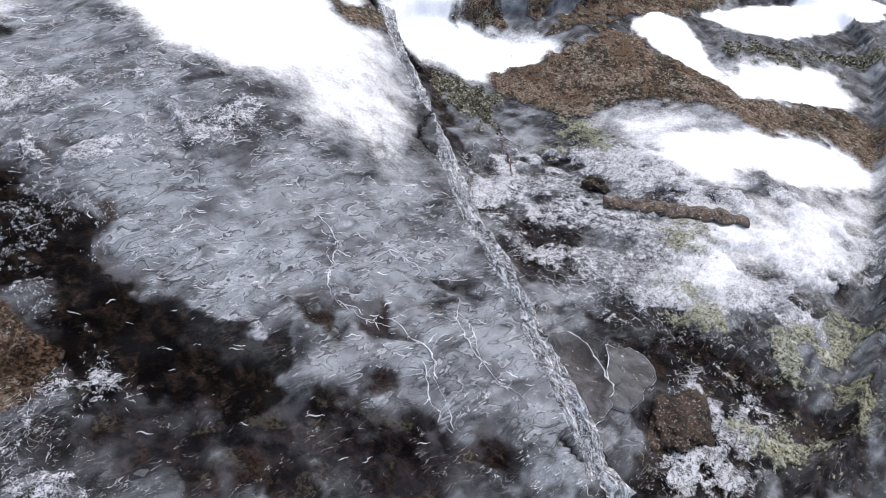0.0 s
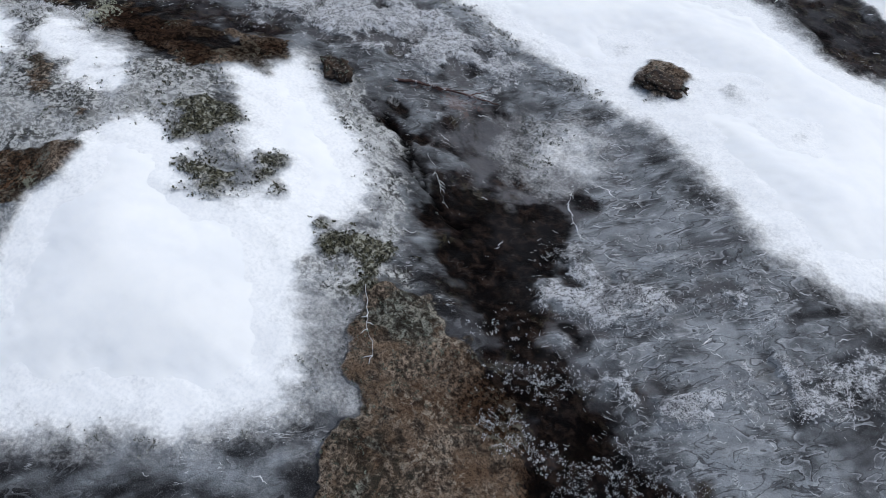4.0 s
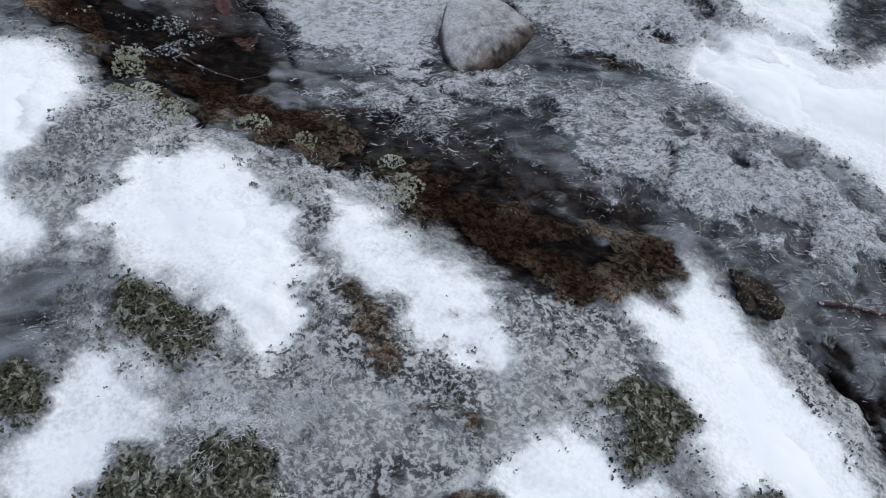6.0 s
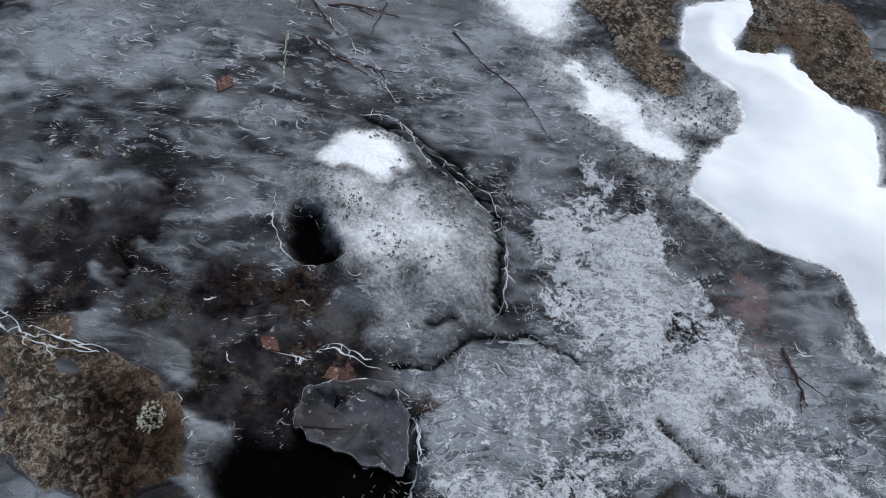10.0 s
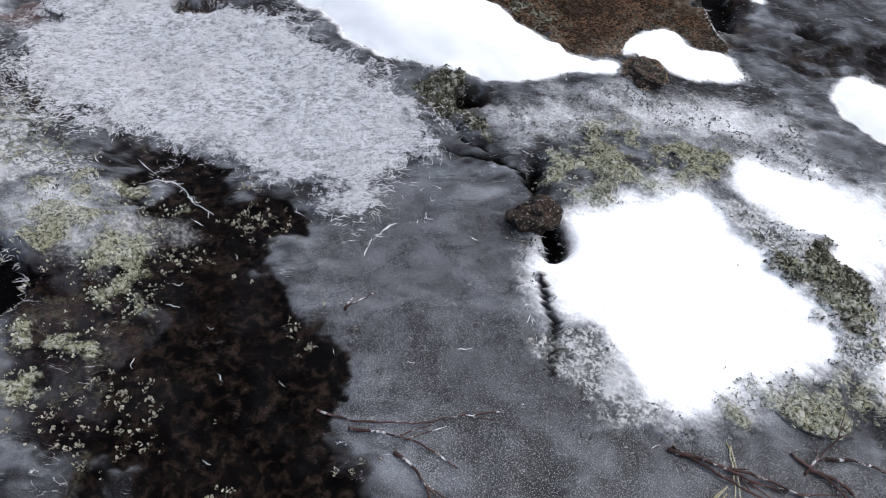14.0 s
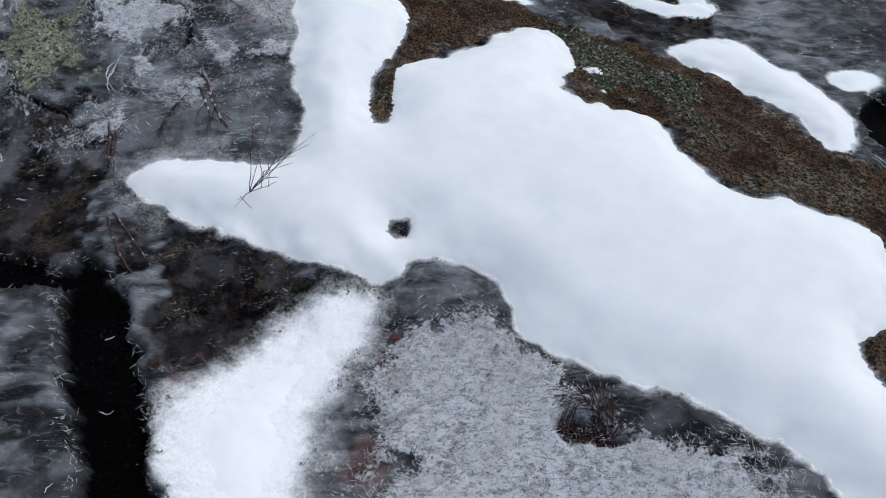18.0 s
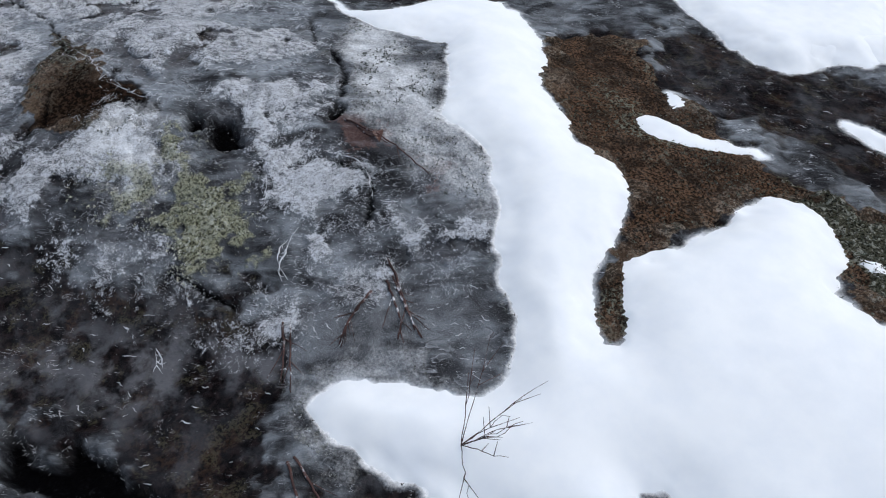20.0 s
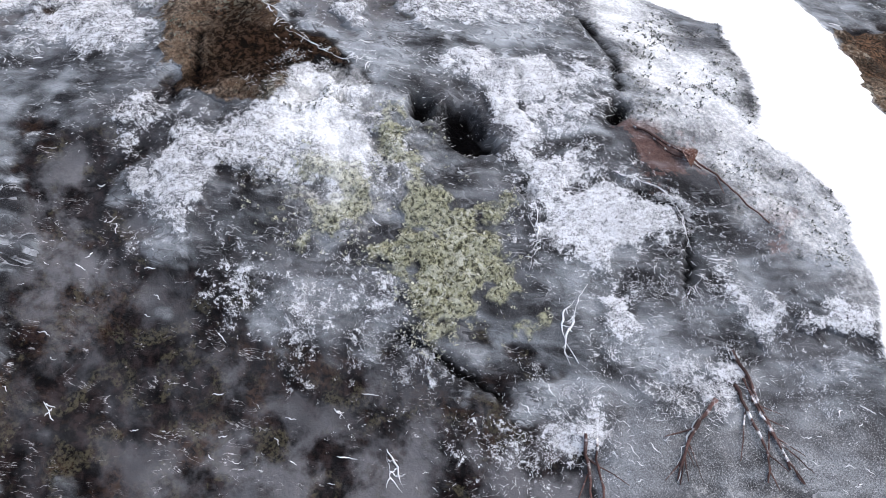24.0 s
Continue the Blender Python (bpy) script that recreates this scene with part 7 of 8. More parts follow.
    relief = m.math("ADD", m.math("MULTIPLY", n40, 0.4), m.math("ADD", m.math("MULTIPLY", n70, 0.4), m.math("MULTIPLY", fine, 0.2)))
    m.bump(m.math("MULTIPLY", relief, both(m.math("MAXIMUM", m.span(dry, 0.05, 0.5), both(crisp, 0.6)), m.span(film, 0.3, 0.9, 1.0, 0.03))), 0.9, 0.022)
    gloss = m.math("MAXIMUM", m.math("MAXIMUM", dry, wet), m.math("MULTIPLY", dark, 1.2))
    m.put(m.bsdf.inputs["Specular IOR Level"], m.span(gloss, 0.1, 1.0, 0.07, 0.01))
    return m.done(col, rough, 0.0, None)


def snow_material():
    m = Nodes("snow")
    n = m.noise(9, 5, 0.6)
    g = m.noise(260, 3, 0.7)
    col = m.mix(m.span(n, 0.3, 0.7), (0.84, 0.86, 0.89), (0.90, 0.91, 0.92))
    m.bump(m.math("ADD", m.math("MULTIPLY", m.noise(14, 3, 0.5), 0.6), m.math("MULTIPLY", g, 0.10)), 0.07, 0.02)
    return m.done(col, 0.9, 0.0, 0.2)


MAT_GROUND, MAT_SNOW = ground_material(), snow_material()

# ---- the ground ----
me = sheet_mesh("ground", np.stack([GX, GY, GZ], -1).reshape(-1, 3), quads(len(AX), len(AY)))
for name, chans in (("cover", (m_frost, m_film, m_rock, m_wet)), ("growth", (m_moss, m_lich, m_dark, m_rust)), ("tone", (m_pale, m_deep, m_heath, m_plate)), ("finish", (m_grain, m_grain, m_grain, m_grain))):
    layer = me.color_attributes.new(name, "FLOAT_COLOR", "POINT")
    layer.data.foreach_set("color", np.stack(chans, -1).astype(np.float32).ravel())
me.materials.append(MAT_GROUND)
tagged(new("ground", me), "frozen wet rock ground with grey ice, frost and lichen", "ground", kind="structure")


# ---- snow drifts ----
def snow_patch(kind, polys, seed):
    soft_edge = kind == 1
    pts = np.concatenate([np.array(p) for p in polys])
    lo, hi = pts.min(0) - 0.06, pts.max(0) + 0.06
    size = max(0.0095, min(0.014, math.sqrt((hi - lo).prod() / 60000)))
    xs, ys = np.arange(lo[0], hi[0], size), np.arange(lo[1], hi[1], size)
    x, y = np.meshgrid(xs, ys, indexing="ij")
    d = drift_depth(kind, polys, x, y, seed)
    span = math.sqrt((hi - lo).prod())
    tall = (min(0.048, 0.025 + 0.02 * span), 0.022, 0.032)[kind]
    edge = (0.17, 0.20, 0.20)[kind]
    q = np.clip((d - (0.0, 0.05, 0.03)[kind]) / edge, 0, 1)
    rise = 1 - (1 - q) ** 2.2 if kind == 0 else step(0.0, 1.0, q)
    rise = rise * 0.25 + 0.75 * smoothed(smoothed(rise, 2 + kind), 2 + kind)
    near, even = ground_at(x, y), ground_at(x, y, GS)
    z = near + (even - near) * step(0.0, 0.09, d) + (-0.003, -0.004, -0.004)[kind] + 0.004 * step(0.04, 0.12, d) + tall * rise
    z += 0.016 * (fbm(x, y, 4, seed + 3) - 0.45) * np.clip(q, 0, 1) + 0.0025 * (fbm(x, y, 22, seed + 5) - 0.5) * np.clip(q, 0, 1)
    z = np.where(d <= 0, near - 0.004 + 0.2 * d, z)
    f = quads(len(xs), len(ys))
    keep = (d.ravel()[f] > -0.015).any(1)
    f = f[keep]
    used = np.unique(f)
    remap = np.full(x.size, -1)
    remap[used] = np.arange(len(used))
    v = np.stack([x, y, z], -1).reshape(-1, 3)[used]
    me = sheet_mesh("snow_patch", v, remap[f])
    return me


for n, (soft_edge, polys) in enumerate(SNOW):
    me = snow_patch(soft_edge, polys, 100 + 7 * n)
    if not len(me.polygons):
        continue
    me.materials.append(MAT_SNOW)
    text = "thin patch of half-melted white snow lying on ice" if soft_edge == 1 else "smooth rounded drift of white snow on frozen rock"
    tagged(new("snow_patch", me), text, "snow", "snow drifts")


# ---- small things: shared helpers ----
rng = np.random.default_rng(7)


def joined_mesh(name, verts, tris, mat):
    me = sheet_mesh(name, verts, tris)
    me.materials.append(mat)
    return me


def scatter(tv, tf, x, y, yaw, size, tilt=None, lift=0.0, squash=None):
    """Many copies of a small form (verts tv, triangles tf) laid on the ground, as one vertex and face array."""
    n, k = len(x), len(tv)
    v = np.repeat(tv[None], n, 0) * size[:, None, None]
    if squash is not None:
        v[:, :, 2] *= squash[:, None]
    if tilt is not None:
        c, s = np.cos(tilt)[:, None], np.sin(tilt)[:, None]
        v[:, :, 0], v[:, :, 2] = v[:, :, 0] * c - v[:, :, 2] * s, v[:, :, 0] * s + v[:, :, 2] * c
    c, s = np.cos(yaw)[:, None], np.sin(yaw)[:, None]
    v[:, :, 0], v[:, :, 1] = v[:, :, 0] * c - v[:, :, 1] * s + x[:, None], v[:, :, 0] * s + v[:, :, 1] * c + y[:, None]
    v[:, :, 2] += (ground_at(x, y) + lift)[:, None]
    f = tf[None] + (np.arange(n) * k)[:, None, None]
    return v.reshape(-1, 3), f.reshape(-1, 3)


def pick(weight, count, seed):
    """Plan points drawn by a weight over the ground grid, even per area."""
    r = np.random.default_rng(seed)
    x, y = [], []
    total = 0
    while total < count:
        xs, ys = r.uniform(-11.4, 2.2, count * 6), r.uniform(0.4, 4.0, count * 6)
        ok = r.random(len(xs)) < mask_at(weight, xs, ys)
        x.append(xs[ok])
        y.append(ys[ok])
        total += ok.sum()
        if len(x) > 14:
            break
    x, y = np.concatenate(x)[:count], np.concatenate(y)[:count]
    return x, y


def smooth_line(pts, spacing=0.012):
    p = np.array(pts, float)
    e = np.concatenate([[2 * p[0] - p[1]], p, [2 * p[-1] - p[-2]]])
    out = []
    for i in range(1, len(e) - 2):
        n = max(2, int(np.linalg.norm(e[i + 1] - e[i]) / spacing))
        for t in np.linspace(0, 1, n, endpoint=False):
            a, b, c, d = e[i - 1 : i + 3]
            out.append(0.5 * (2 * b + (c - a) * t + (2 * a - 5 * b + 4 * c - d) * t * t + (3 * b - a - 3 * c + d) * t ** 3))
    out.append(p[-1])
    return np.array(out)


def tube(path, radii, sides=6, flat=1.0):
    """A round or flattened rod along 3D points."""
    path, radii = np.asarray(path, float), np.asarray(radii, float)
    n = len(path)
    d = np.gradient(path, axis=0)
    d /= np.linalg.norm(d, axis=1)[:, None] + 1e-9
    side = np.cross(d, (0, 0, 1.0))
    side /= np.linalg.norm(side, axis=1)[:, None] + 1e-6
    up = np.cross(side, d)
    a = np.arange(sides) * 2 * np.pi / sides
    v = path[:, None] + radii[:, None, None] * (np.cos(a)[None, :, None] * side[:, None] + flat * np.sin(a)[None, :, None] * up[:, None])
    i, j = np.meshgrid(np.arange(n - 1), np.arange(sides), indexing="ij")
    k = (j + 1) % sides
    p, q, r_, s_ = i * sides + j, i * sides + k, (i + 1) * sides + k, (i + 1) * sides + j
    f = np.concatenate([np.stack([p, q, r_], -1).reshape(-1, 3), np.stack([p, r_, s_], -1).reshape(-1, 3)])
    v = np.concatenate([v.reshape(-1, 3), path[:1], path[-1:]])
    cap = [[n * sides, (j + 1) % sides, j] for j in range(sides)]
    cap += [[n * sides + 1, (n - 1) * sides + j, (n - 1) * sides + (j + 1) % sides] for j in range(sides)]
    return v, np.concatenate([f, np.array(cap)])


def gather(pieces):
    v, f, k = [], [], 0
    for a, b in pieces:
        v.append(a)
        f.append(np.asarray(b) + k)
        k += len(a)
    return np.concatenate(v), np.concatenate(f)


def part(name, pieces, mat, parent=None, label=""):
    ob = new(name, joined_mesh(name, *(gather(pieces) if isinstance(pieces, list) else pieces), mat))
    if parent is not None:
        ob.parent = parent
    if label:
        ob["label"] = label
    return ob


# ---- small things: materials ----
def simple(name, a, b, scale=60, rough=0.7, spec=0.3, bump=0.4, c=None, per_piece=True):
    m = Nodes(name)
    n = m.noise(scale, 5, 0.6)
    col = m.mix(m.span(n, 0.3, 0.7), a, b)
    if c is not None:
        col = m.mix(m.span(m.noise(scale * 3.1, 4, 0.65), 0.54, 0.70, 0, 0.9), col, c)
    if per_piece:
        col = m.mix(m.math("MULTIPLY", m.island(), 0.45), col, tuple(0.45 * v for v in b))
    m.bump(m.noise(scale * 2.5, 4, 0.6), bump, 0.004)
    return m.done(col, rough, 0.0, spec)


MAT_RIME = simple("rime_crystal", (0.62, 0.64, 0.68), (0.84, 0.86, 0.90), 40, 0.55, 0.3, 0.1)
MAT_CURL = simple("white_ice_ridge", (0.46, 0.47, 0.50), (0.82, 0.84, 0.88), 30, 0.35, 0.4, 0.2)
MAT_LICHEN = simple("pale_lichen", (0.33, 0.33, 0.24), (0.57, 0.58, 0.48), 3.5, 0.9, 0.1, 0.2, (0.72, 0.73, 0.66))
MAT_FLECK = simple("beige_lichen", (0.17, 0.155, 0.115), (0.44, 0.42, 0.34), 30, 0.9, 0.1, 0.2, (0.6, 0.59, 0.52))
MAT_MOSS = simple("dark_moss", (0.010, 0.010, 0.007), (0.13, 0.126, 0.085), 30, 0.9, 0.1, 0.2, (0.42, 0.42, 0.36))
MAT_CRUST = simple("grey_crust_lichen", (0.02, 0.022, 0.016), (0.19, 0.21, 0.17), 30, 0.9, 0.1, 0.2, (0.33, 0.35, 0.31))
MAT_HEATH = simple("frosted_heath_stems", (0.03, 0.03, 0.027), (0.34, 0.35, 0.33), 40, 0.9, 0.1, 0.2, (0.62, 0.63, 0.63))
MAT_TWIG = simple("frosted_bark", (0.026, 0.014, 0.013), (0.10, 0.054, 0.048), 14, 0.75, 0.2, 0.3, (0.74, 0.74, 0.77), False)
MAT_STRAW = simple("dry_straw", (0.20, 0.18, 0.10), (0.40, 0.37, 0.25), 90, 0.7, 0.2, 0.3, (0.70, 0.70, 0.68), False)
MAT_STONE = simple("dark_wet_stone", (0.006, 0.005, 0.005), (0.055, 0.036, 0.025), 45, 0.7, 0.15, 0.9, (0.26, 0.23, 0.20), False)
MAT_LEAF = simple("dead_brown_leaf", (0.035, 0.014, 0.010), (0.12, 0.052, 0.034), 60, 0.6, 0.3, 0.4, (0.42, 0.36, 0.34), False)
MAT_RED = simple("dead_red_leaf", (0.028, 0.009, 0.008), (0.085, 0.026, 0.020), 60, 0.5, 0.3, 0.4, None, False)
MAT_BARK = simple("grey_weathered_wood", (0.018, 0.014, 0.012), (0.14, 0.105, 0.08), 50, 0.8, 0.2, 0.9, (0.42, 0.41, 0.40), False)


def frosted_stone_material():
    m = Nodes("frosted_stone")
    n, g = m.noise(40, 5, 0.6), m.noise(150, 4, 0.6)
    geo = m.t.nodes.new("ShaderNodeNewGeometry")
    sep = m.t.nodes.new("ShaderNodeSeparateXYZ")
    m.t.links.new(geo.outputs["Normal"], sep.inputs[0])
    stone = m.mix(m.span(n, 0.3, 0.7), (0.02, 0.016, 0.015), (0.12, 0.09, 0.075))
    rime = m.mix(m.span(g, 0.3, 0.7), (0.34, 0.35, 0.37), (0.52, 0.53, 0.55))
    lee = m.math("ADD", m.math("MULTIPLY", sep.outputs[0], -0.49), m.math("MULTIPLY", sep.outputs[1], 0.11))
    f = m.math("ADD", m.math("ADD", sep.outputs[2], lee), m.math("MULTIPLY", m.math("SUBTRACT", n, 0.5), 0.5))
    m.bump(g, 0.4, 0.005)
    return m.done(m.mix(m.span(f, 0.55, 1.15), stone, rime), 0.8, 0.0, 0.2)


MAT_FROSTED = frosted_stone_material()

# ---- stuff that nobody could count ----
open_ice = (1 - m_frost) * (1 - m_rock) * (1 - m_dark) * (1 - m_lich) * (1 - m_moss) * (1 - step(0.35, 0.7, m_film)) * (1 - beyond)
blotch = step(0.46, 0.60, fbm(GX, GY, 10, 201))

# feathery frost needles on the white ice plates and on the rims of open water
needle_v = np.array([(0, -0.030, 0), (0, 0.030, 0), (0.35, 0, 0.07), (1.0, 0, 0.05)])
needle_f = np.array([(0, 3, 2), (2, 3, 1), (0, 2, 1)])
m_pool = (m_dark - m_crack_shade).clip(0)
water_edge = step(0.02, 0.3, m_pool) * (1 - step(0.5, 0.95, m_pool))
w = np.clip(m_frost * (0.18 + 0.82 * blotch) + 0.3 * water_edge, 0, 1) * (1 - beyond) * (1 - step(0.5, 0.9, m_film))
x, y = pick(w, 130000, 11)
swirl = fbm(x, y, 7, 205) * 14 + rng.normal(0, 0.8, len(x))
size = rng.uniform(0.010, 0.030, len(x)) * (0.7 + 0.6 * vnoise(x, y, 5, 207)) * np.where((x > -8.6) & (x < -6), 0.75, 0.5)
v, f = scatter(needle_v, needle_f, x, y, swirl, size, rng.uniform(-0.05, 0.35, len(x)), 0.001)
tagged(new("frost_needles", joined_mesh("frost_needles", v, f, MAT_RIME)), "white feathery frost needles grown on the ice", "frost", kind="stuff")

# curled white ridges where water ran and froze
pieces = []
for variant in range(7):
    r = np.random.default_rng(40 + variant)
    t = np.linspace(0, 1, 7)
    bend = r.uniform(-0.9, 0.9)
    px_ = t - 0.5 + 0.05 * r.normal(size=7)
    py_ = bend * (t - 0.5) ** 2 + 0.09 * r.normal(size=7)
    wide = 0.036 * np.sin(np.pi * np.clip(t * 0.9 + 0.05, 0, 1)) * (0.6 + 0.8 * r.random(7)) + 0.004
    tv = np.concatenate([np.stack([px_, py_ - wide, 0 * t - 0.02], -1), np.stack([px_, py_, wide * 0.9], -1), np.stack([px_, py_ + wide, 0 * t - 0.02], -1)])
    i = np.arange(6)
    tf = np.concatenate([np.stack(q, -1) for q in ((i, i + 1, i + 8), (i, i + 8, i + 7), (i + 7, i + 8, i + 15), (i + 7, i + 15, i + 14))])
    run = step(0.44, 0.62, fbm(GX, GY, 6, 215))
    w = open_ice * (0.06 + 0.94 * m_pale) * (1 - 0.8 * m_wet) * (0.04 + 0.96 * run) + 0.025 * m_wet * open_ice + 0.02 * m_pool + 0.04 * region(STROKE, GX, GY, 0.06, 0.08, 67) * open_ice
    x, y = pick(np.clip(w, 0, 1), 330, 60 + variant)
    yaw = np.where(x > -2.2, 0.35, np.where(x > -6, 0.7, 0.75)) + rng.normal(0, 0.5, len(x))
    size = 0.007 + 0.030 * rng.random(len(x)) ** 2.2
    pieces.append(scatter(tv, tf, x, y, yaw, size, None, 0.001))
v, f = gather(pieces)
tagged(new("ice_curls", joined_mesh("ice_curls", v, f, MAT_CURL)), "curled white ridges frozen into grey ice", "ice", kind="stuff")


def frond_clump(r, count, wide, tall, slim=1.0):
    """A little tuft of forked leaflets."""
    v, f = [], []
    for _ in range(count):
        a, el, l = r.uniform(0, 6.28), r.uniform(0.25, 1.3), r.uniform(0.5, 1.0)
        d = np.array([math.cos(a) * math.cos(el) * wide, math.sin(a) * math.cos(el) * wide, math.sin(el) * tall]) * l
        s = np.array([-math.sin(a), math.cos(a), 0.0]) * r.uniform(0.10, 0.2) * slim
        b = np.array([math.cos(a), math.sin(a), 0]) * 0.15 * r.random()
        k = len(v)
        v += [b, b + d * 0.6 + s, b + d * 0.6 - s, b + d + s * 0.8, b + d * 0.96 - s * 0.9]
        f += [(k, k + 1, k + 2), (k + 1, k + 3, k + 2), (k + 2, k + 3, k + 4)]
    return np.array(v), np.array(f)


def tufts(name, weight, count, lo, hi, mat, label, category, seed, leaflets=8, slim=1.0):
    out = []
    for variant in range(4):
        tv, tf = frond_clump(np.random.default_rng(seed + variant), leaflets, 0.75, 0.8, slim)
        x, y = pick(weight, count // 4, seed + 10 + variant)
        r = np.random.default_rng(seed + 30 + variant)
        out.append(scatter(tv, tf, x, y, r.uniform(0, 6.28, len(x)), r.uniform(lo, hi, len(x)), r.uniform(-0.3, 0.3, len(x)), -0.002))
    tagged(new(name, joined_mesh(name, *gather(out), mat)), label, category, kind="stuff")


peaty = m_wet * (1 - m_rock) * (1 - m_dark)
left_bank = ((GX > -7.4) & (GX < -4.9) & (GY < 1.75)).astype(float)
clear = 1 - step(0.45, 0.8, m_film)
tufts("lichen_tufts", np.clip(m_lich * (0.25 + 0.75 * blotch), 0, 1) * (1 - 0.7 * step(0.5, 0.9, m_film)), 15000, 0.004, 0.011, MAT_LICHEN, "pale yellow-green lichen tufts on wet rock", "lichen", 300)
sparse = step(0.52, 0.66, fbm(GX, GY, 9, 221))
tufts("scattered_lichen", np.clip(peaty * left_bank * sparse, 0, 1) * clear, 2600, 0.006, 0.015, MAT_FLECK, "scattered pale lichen flecks on black peat", "lichen", 340)
tufts("moss_tufts", np.clip(m_moss * (0.3 + 0.7 * blotch), 0, 1) * clear, 8000, 0.006, 0.013, MAT_MOSS, "dark green frosted moss tufts among snow", "moss", 380)
tufts("crust_lichen", np.clip(m_rock * (1 - m_deep) * step(0.5, 0.62, fbm(GX, GY, 6, 223)), 0, 1) * clear, 9000, 0.004, 0.010, MAT_CRUST, "grey-green crust lichen on brown granite", "lichen", 420, 6)
film_rim = (GX < -1.2) * (1 - m_plate) * step(0.12, 0.4, m_film) * (1 - step(0.5, 0.85, m_film)) * (1 - m_rock) * (1 - beyond)
tufts("frosted_heath", np.clip(np.maximum(film_rim, m_heath * (1 - step(0.6, 0.95, m_film))) * step(0.46, 0.6, fbm(GX, GY, 12, 225)), 0, 1), 12000, 0.005, 0.012, MAT_HEATH, "frosted dark heath and moss at the snow's edge", "moss", 460, 6)

m_tufty = region(TUFTY, GX, GY, 0.06, 0.06, 71, 0.10) * step(0.45, 0.58, fbm(GX, GY, 16, 227)) * (1 - m_pool)
tufts("rime_tufts", np.clip(m_tufty, 0, 1), 16000, 0.004, 0.009, MAT_RIME, "white branching rime grown on dark wet stems", "frost", 500, 9, 0.45)


# ---- long ice ridges and cracks ----
def ridge(pts, seed):
    r = np.random.default_rng(seed)
    p = smooth_line(pts, 0.010)
    n = len(p)
    jit = np.cumsum(r.normal(0, 0.0028, (n, 2)), 0)
    jit -= np.linspace(0, 1, n)[:, None] * jit[-1]
    p = p + jit + r.normal(0, 0.0012, (n, 2))
    rad = 0.0005 + 0.0028 * np.abs(np.sin(np.arange(n) * 0.37 + seed) * r.random(n)) * np.sin(np.pi * np.linspace(0.06, 0.94, n))
    rad *= 0.12 + 0.88 * step(0.36, 0.56, fbm(p[:, 0], p[:, 1], 16, seed, 2))
    z = ground_at(p[:, 0], p[:, 1]) + 0.002
    out = [tube(np.column_stack([p, z]), rad, 5, 0.8)]
    for _ in range(max(3, n // 4)):
        i = int(r.integers(1, n - 1))
        d = p[i + 1] - p[i - 1]
        a = math.atan2(d[1], d[0]) + r.choice([-1, 1]) * r.uniform(0.4, 1.4)
        l = r.uniform(0.005, 0.022)
        q = p[i] + np.outer(np.linspace(0, 1, 5), (math.cos(a), math.sin(a))) * l + r.normal(0, 0.0015, (5, 2))
        out.append(tube(np.column_stack([q, ground_at(q[:, 0], q[:, 1]) + 0.0015]), np.linspace(0.0014, 0.0005, 5), 4, 0.8))
    return out


for n, pts in enumerate(RIMS):
    tagged(part("ice_ridge", ridge(pts, 500 + n), MAT_CURL), "thin white frost ridge along a crack in the ice", "ice", "frost ridges")


# ---- twigs and straws lying frozen into the ice ----
def stem(pts, thick, seed, forks):
    r = np.random.default_rng(seed)
    p = smooth_line(pts, 0.014)
    n = len(p)
    p = p + r.normal(0, 0.0012, (n, 2))
    z = ground_at(p[:, 0], p[:, 1]) + thick + 0.006 * np.sin(np.linspace(0, 3.14, n))
    path = np.column_stack([p, z])
    out = [tube(path, np.linspace(thick, thick * 0.45, n) * (1 + 0.15 * r.normal(size=n)), 6)]
    for _ in range(forks):
        i = int(r.integers(n // 4, max(n // 4 + 1, n - 2)))
        d = p[min(i + 1, n - 1)] - p[i - 1]
        a = math.atan2(d[1], d[0]) + r.choice([-1, 1]) * r.uniform(0.25, 0.8)
        l = r.uniform(0.03, 0.10)
        q = p[i] + np.outer(np.linspace(0, 1, 7), (math.cos(a), math.sin(a))) * l
        out.append(tube(np.column_stack([q, ground_at(q[:, 0], q[:, 1]) + thick * 0.7 + np.linspace(0, 0.008, 7)]), np.linspace(thick * 0.5, thick * 0.2, 7), 5))
    return out


for n, pts in enumerate(TWIGS):
    made = stem(pts, 0.0042 if n in (4, 11) else 0.0026 + 0.0016 * ((n * 37) % 5) / 4, 700 + n, 1 + n % 3)
    twig = tagged(part("twig", made[:1], MAT_TWIG), "thin dark red-brown twig frozen into the ice", "twig", "twigs on the ice")
    for piece in made[1:]:
        part("side_shoot", [piece], MAT_TWIG, twig)
for n, pts in enumerate(STRAWS):
    tagged(part("grass_straw", stem(pts, 0.0018, 800 + n, 0), MAT_STRAW), "pale yellow dry grass straw lying on ice", "straw", "dry straws")


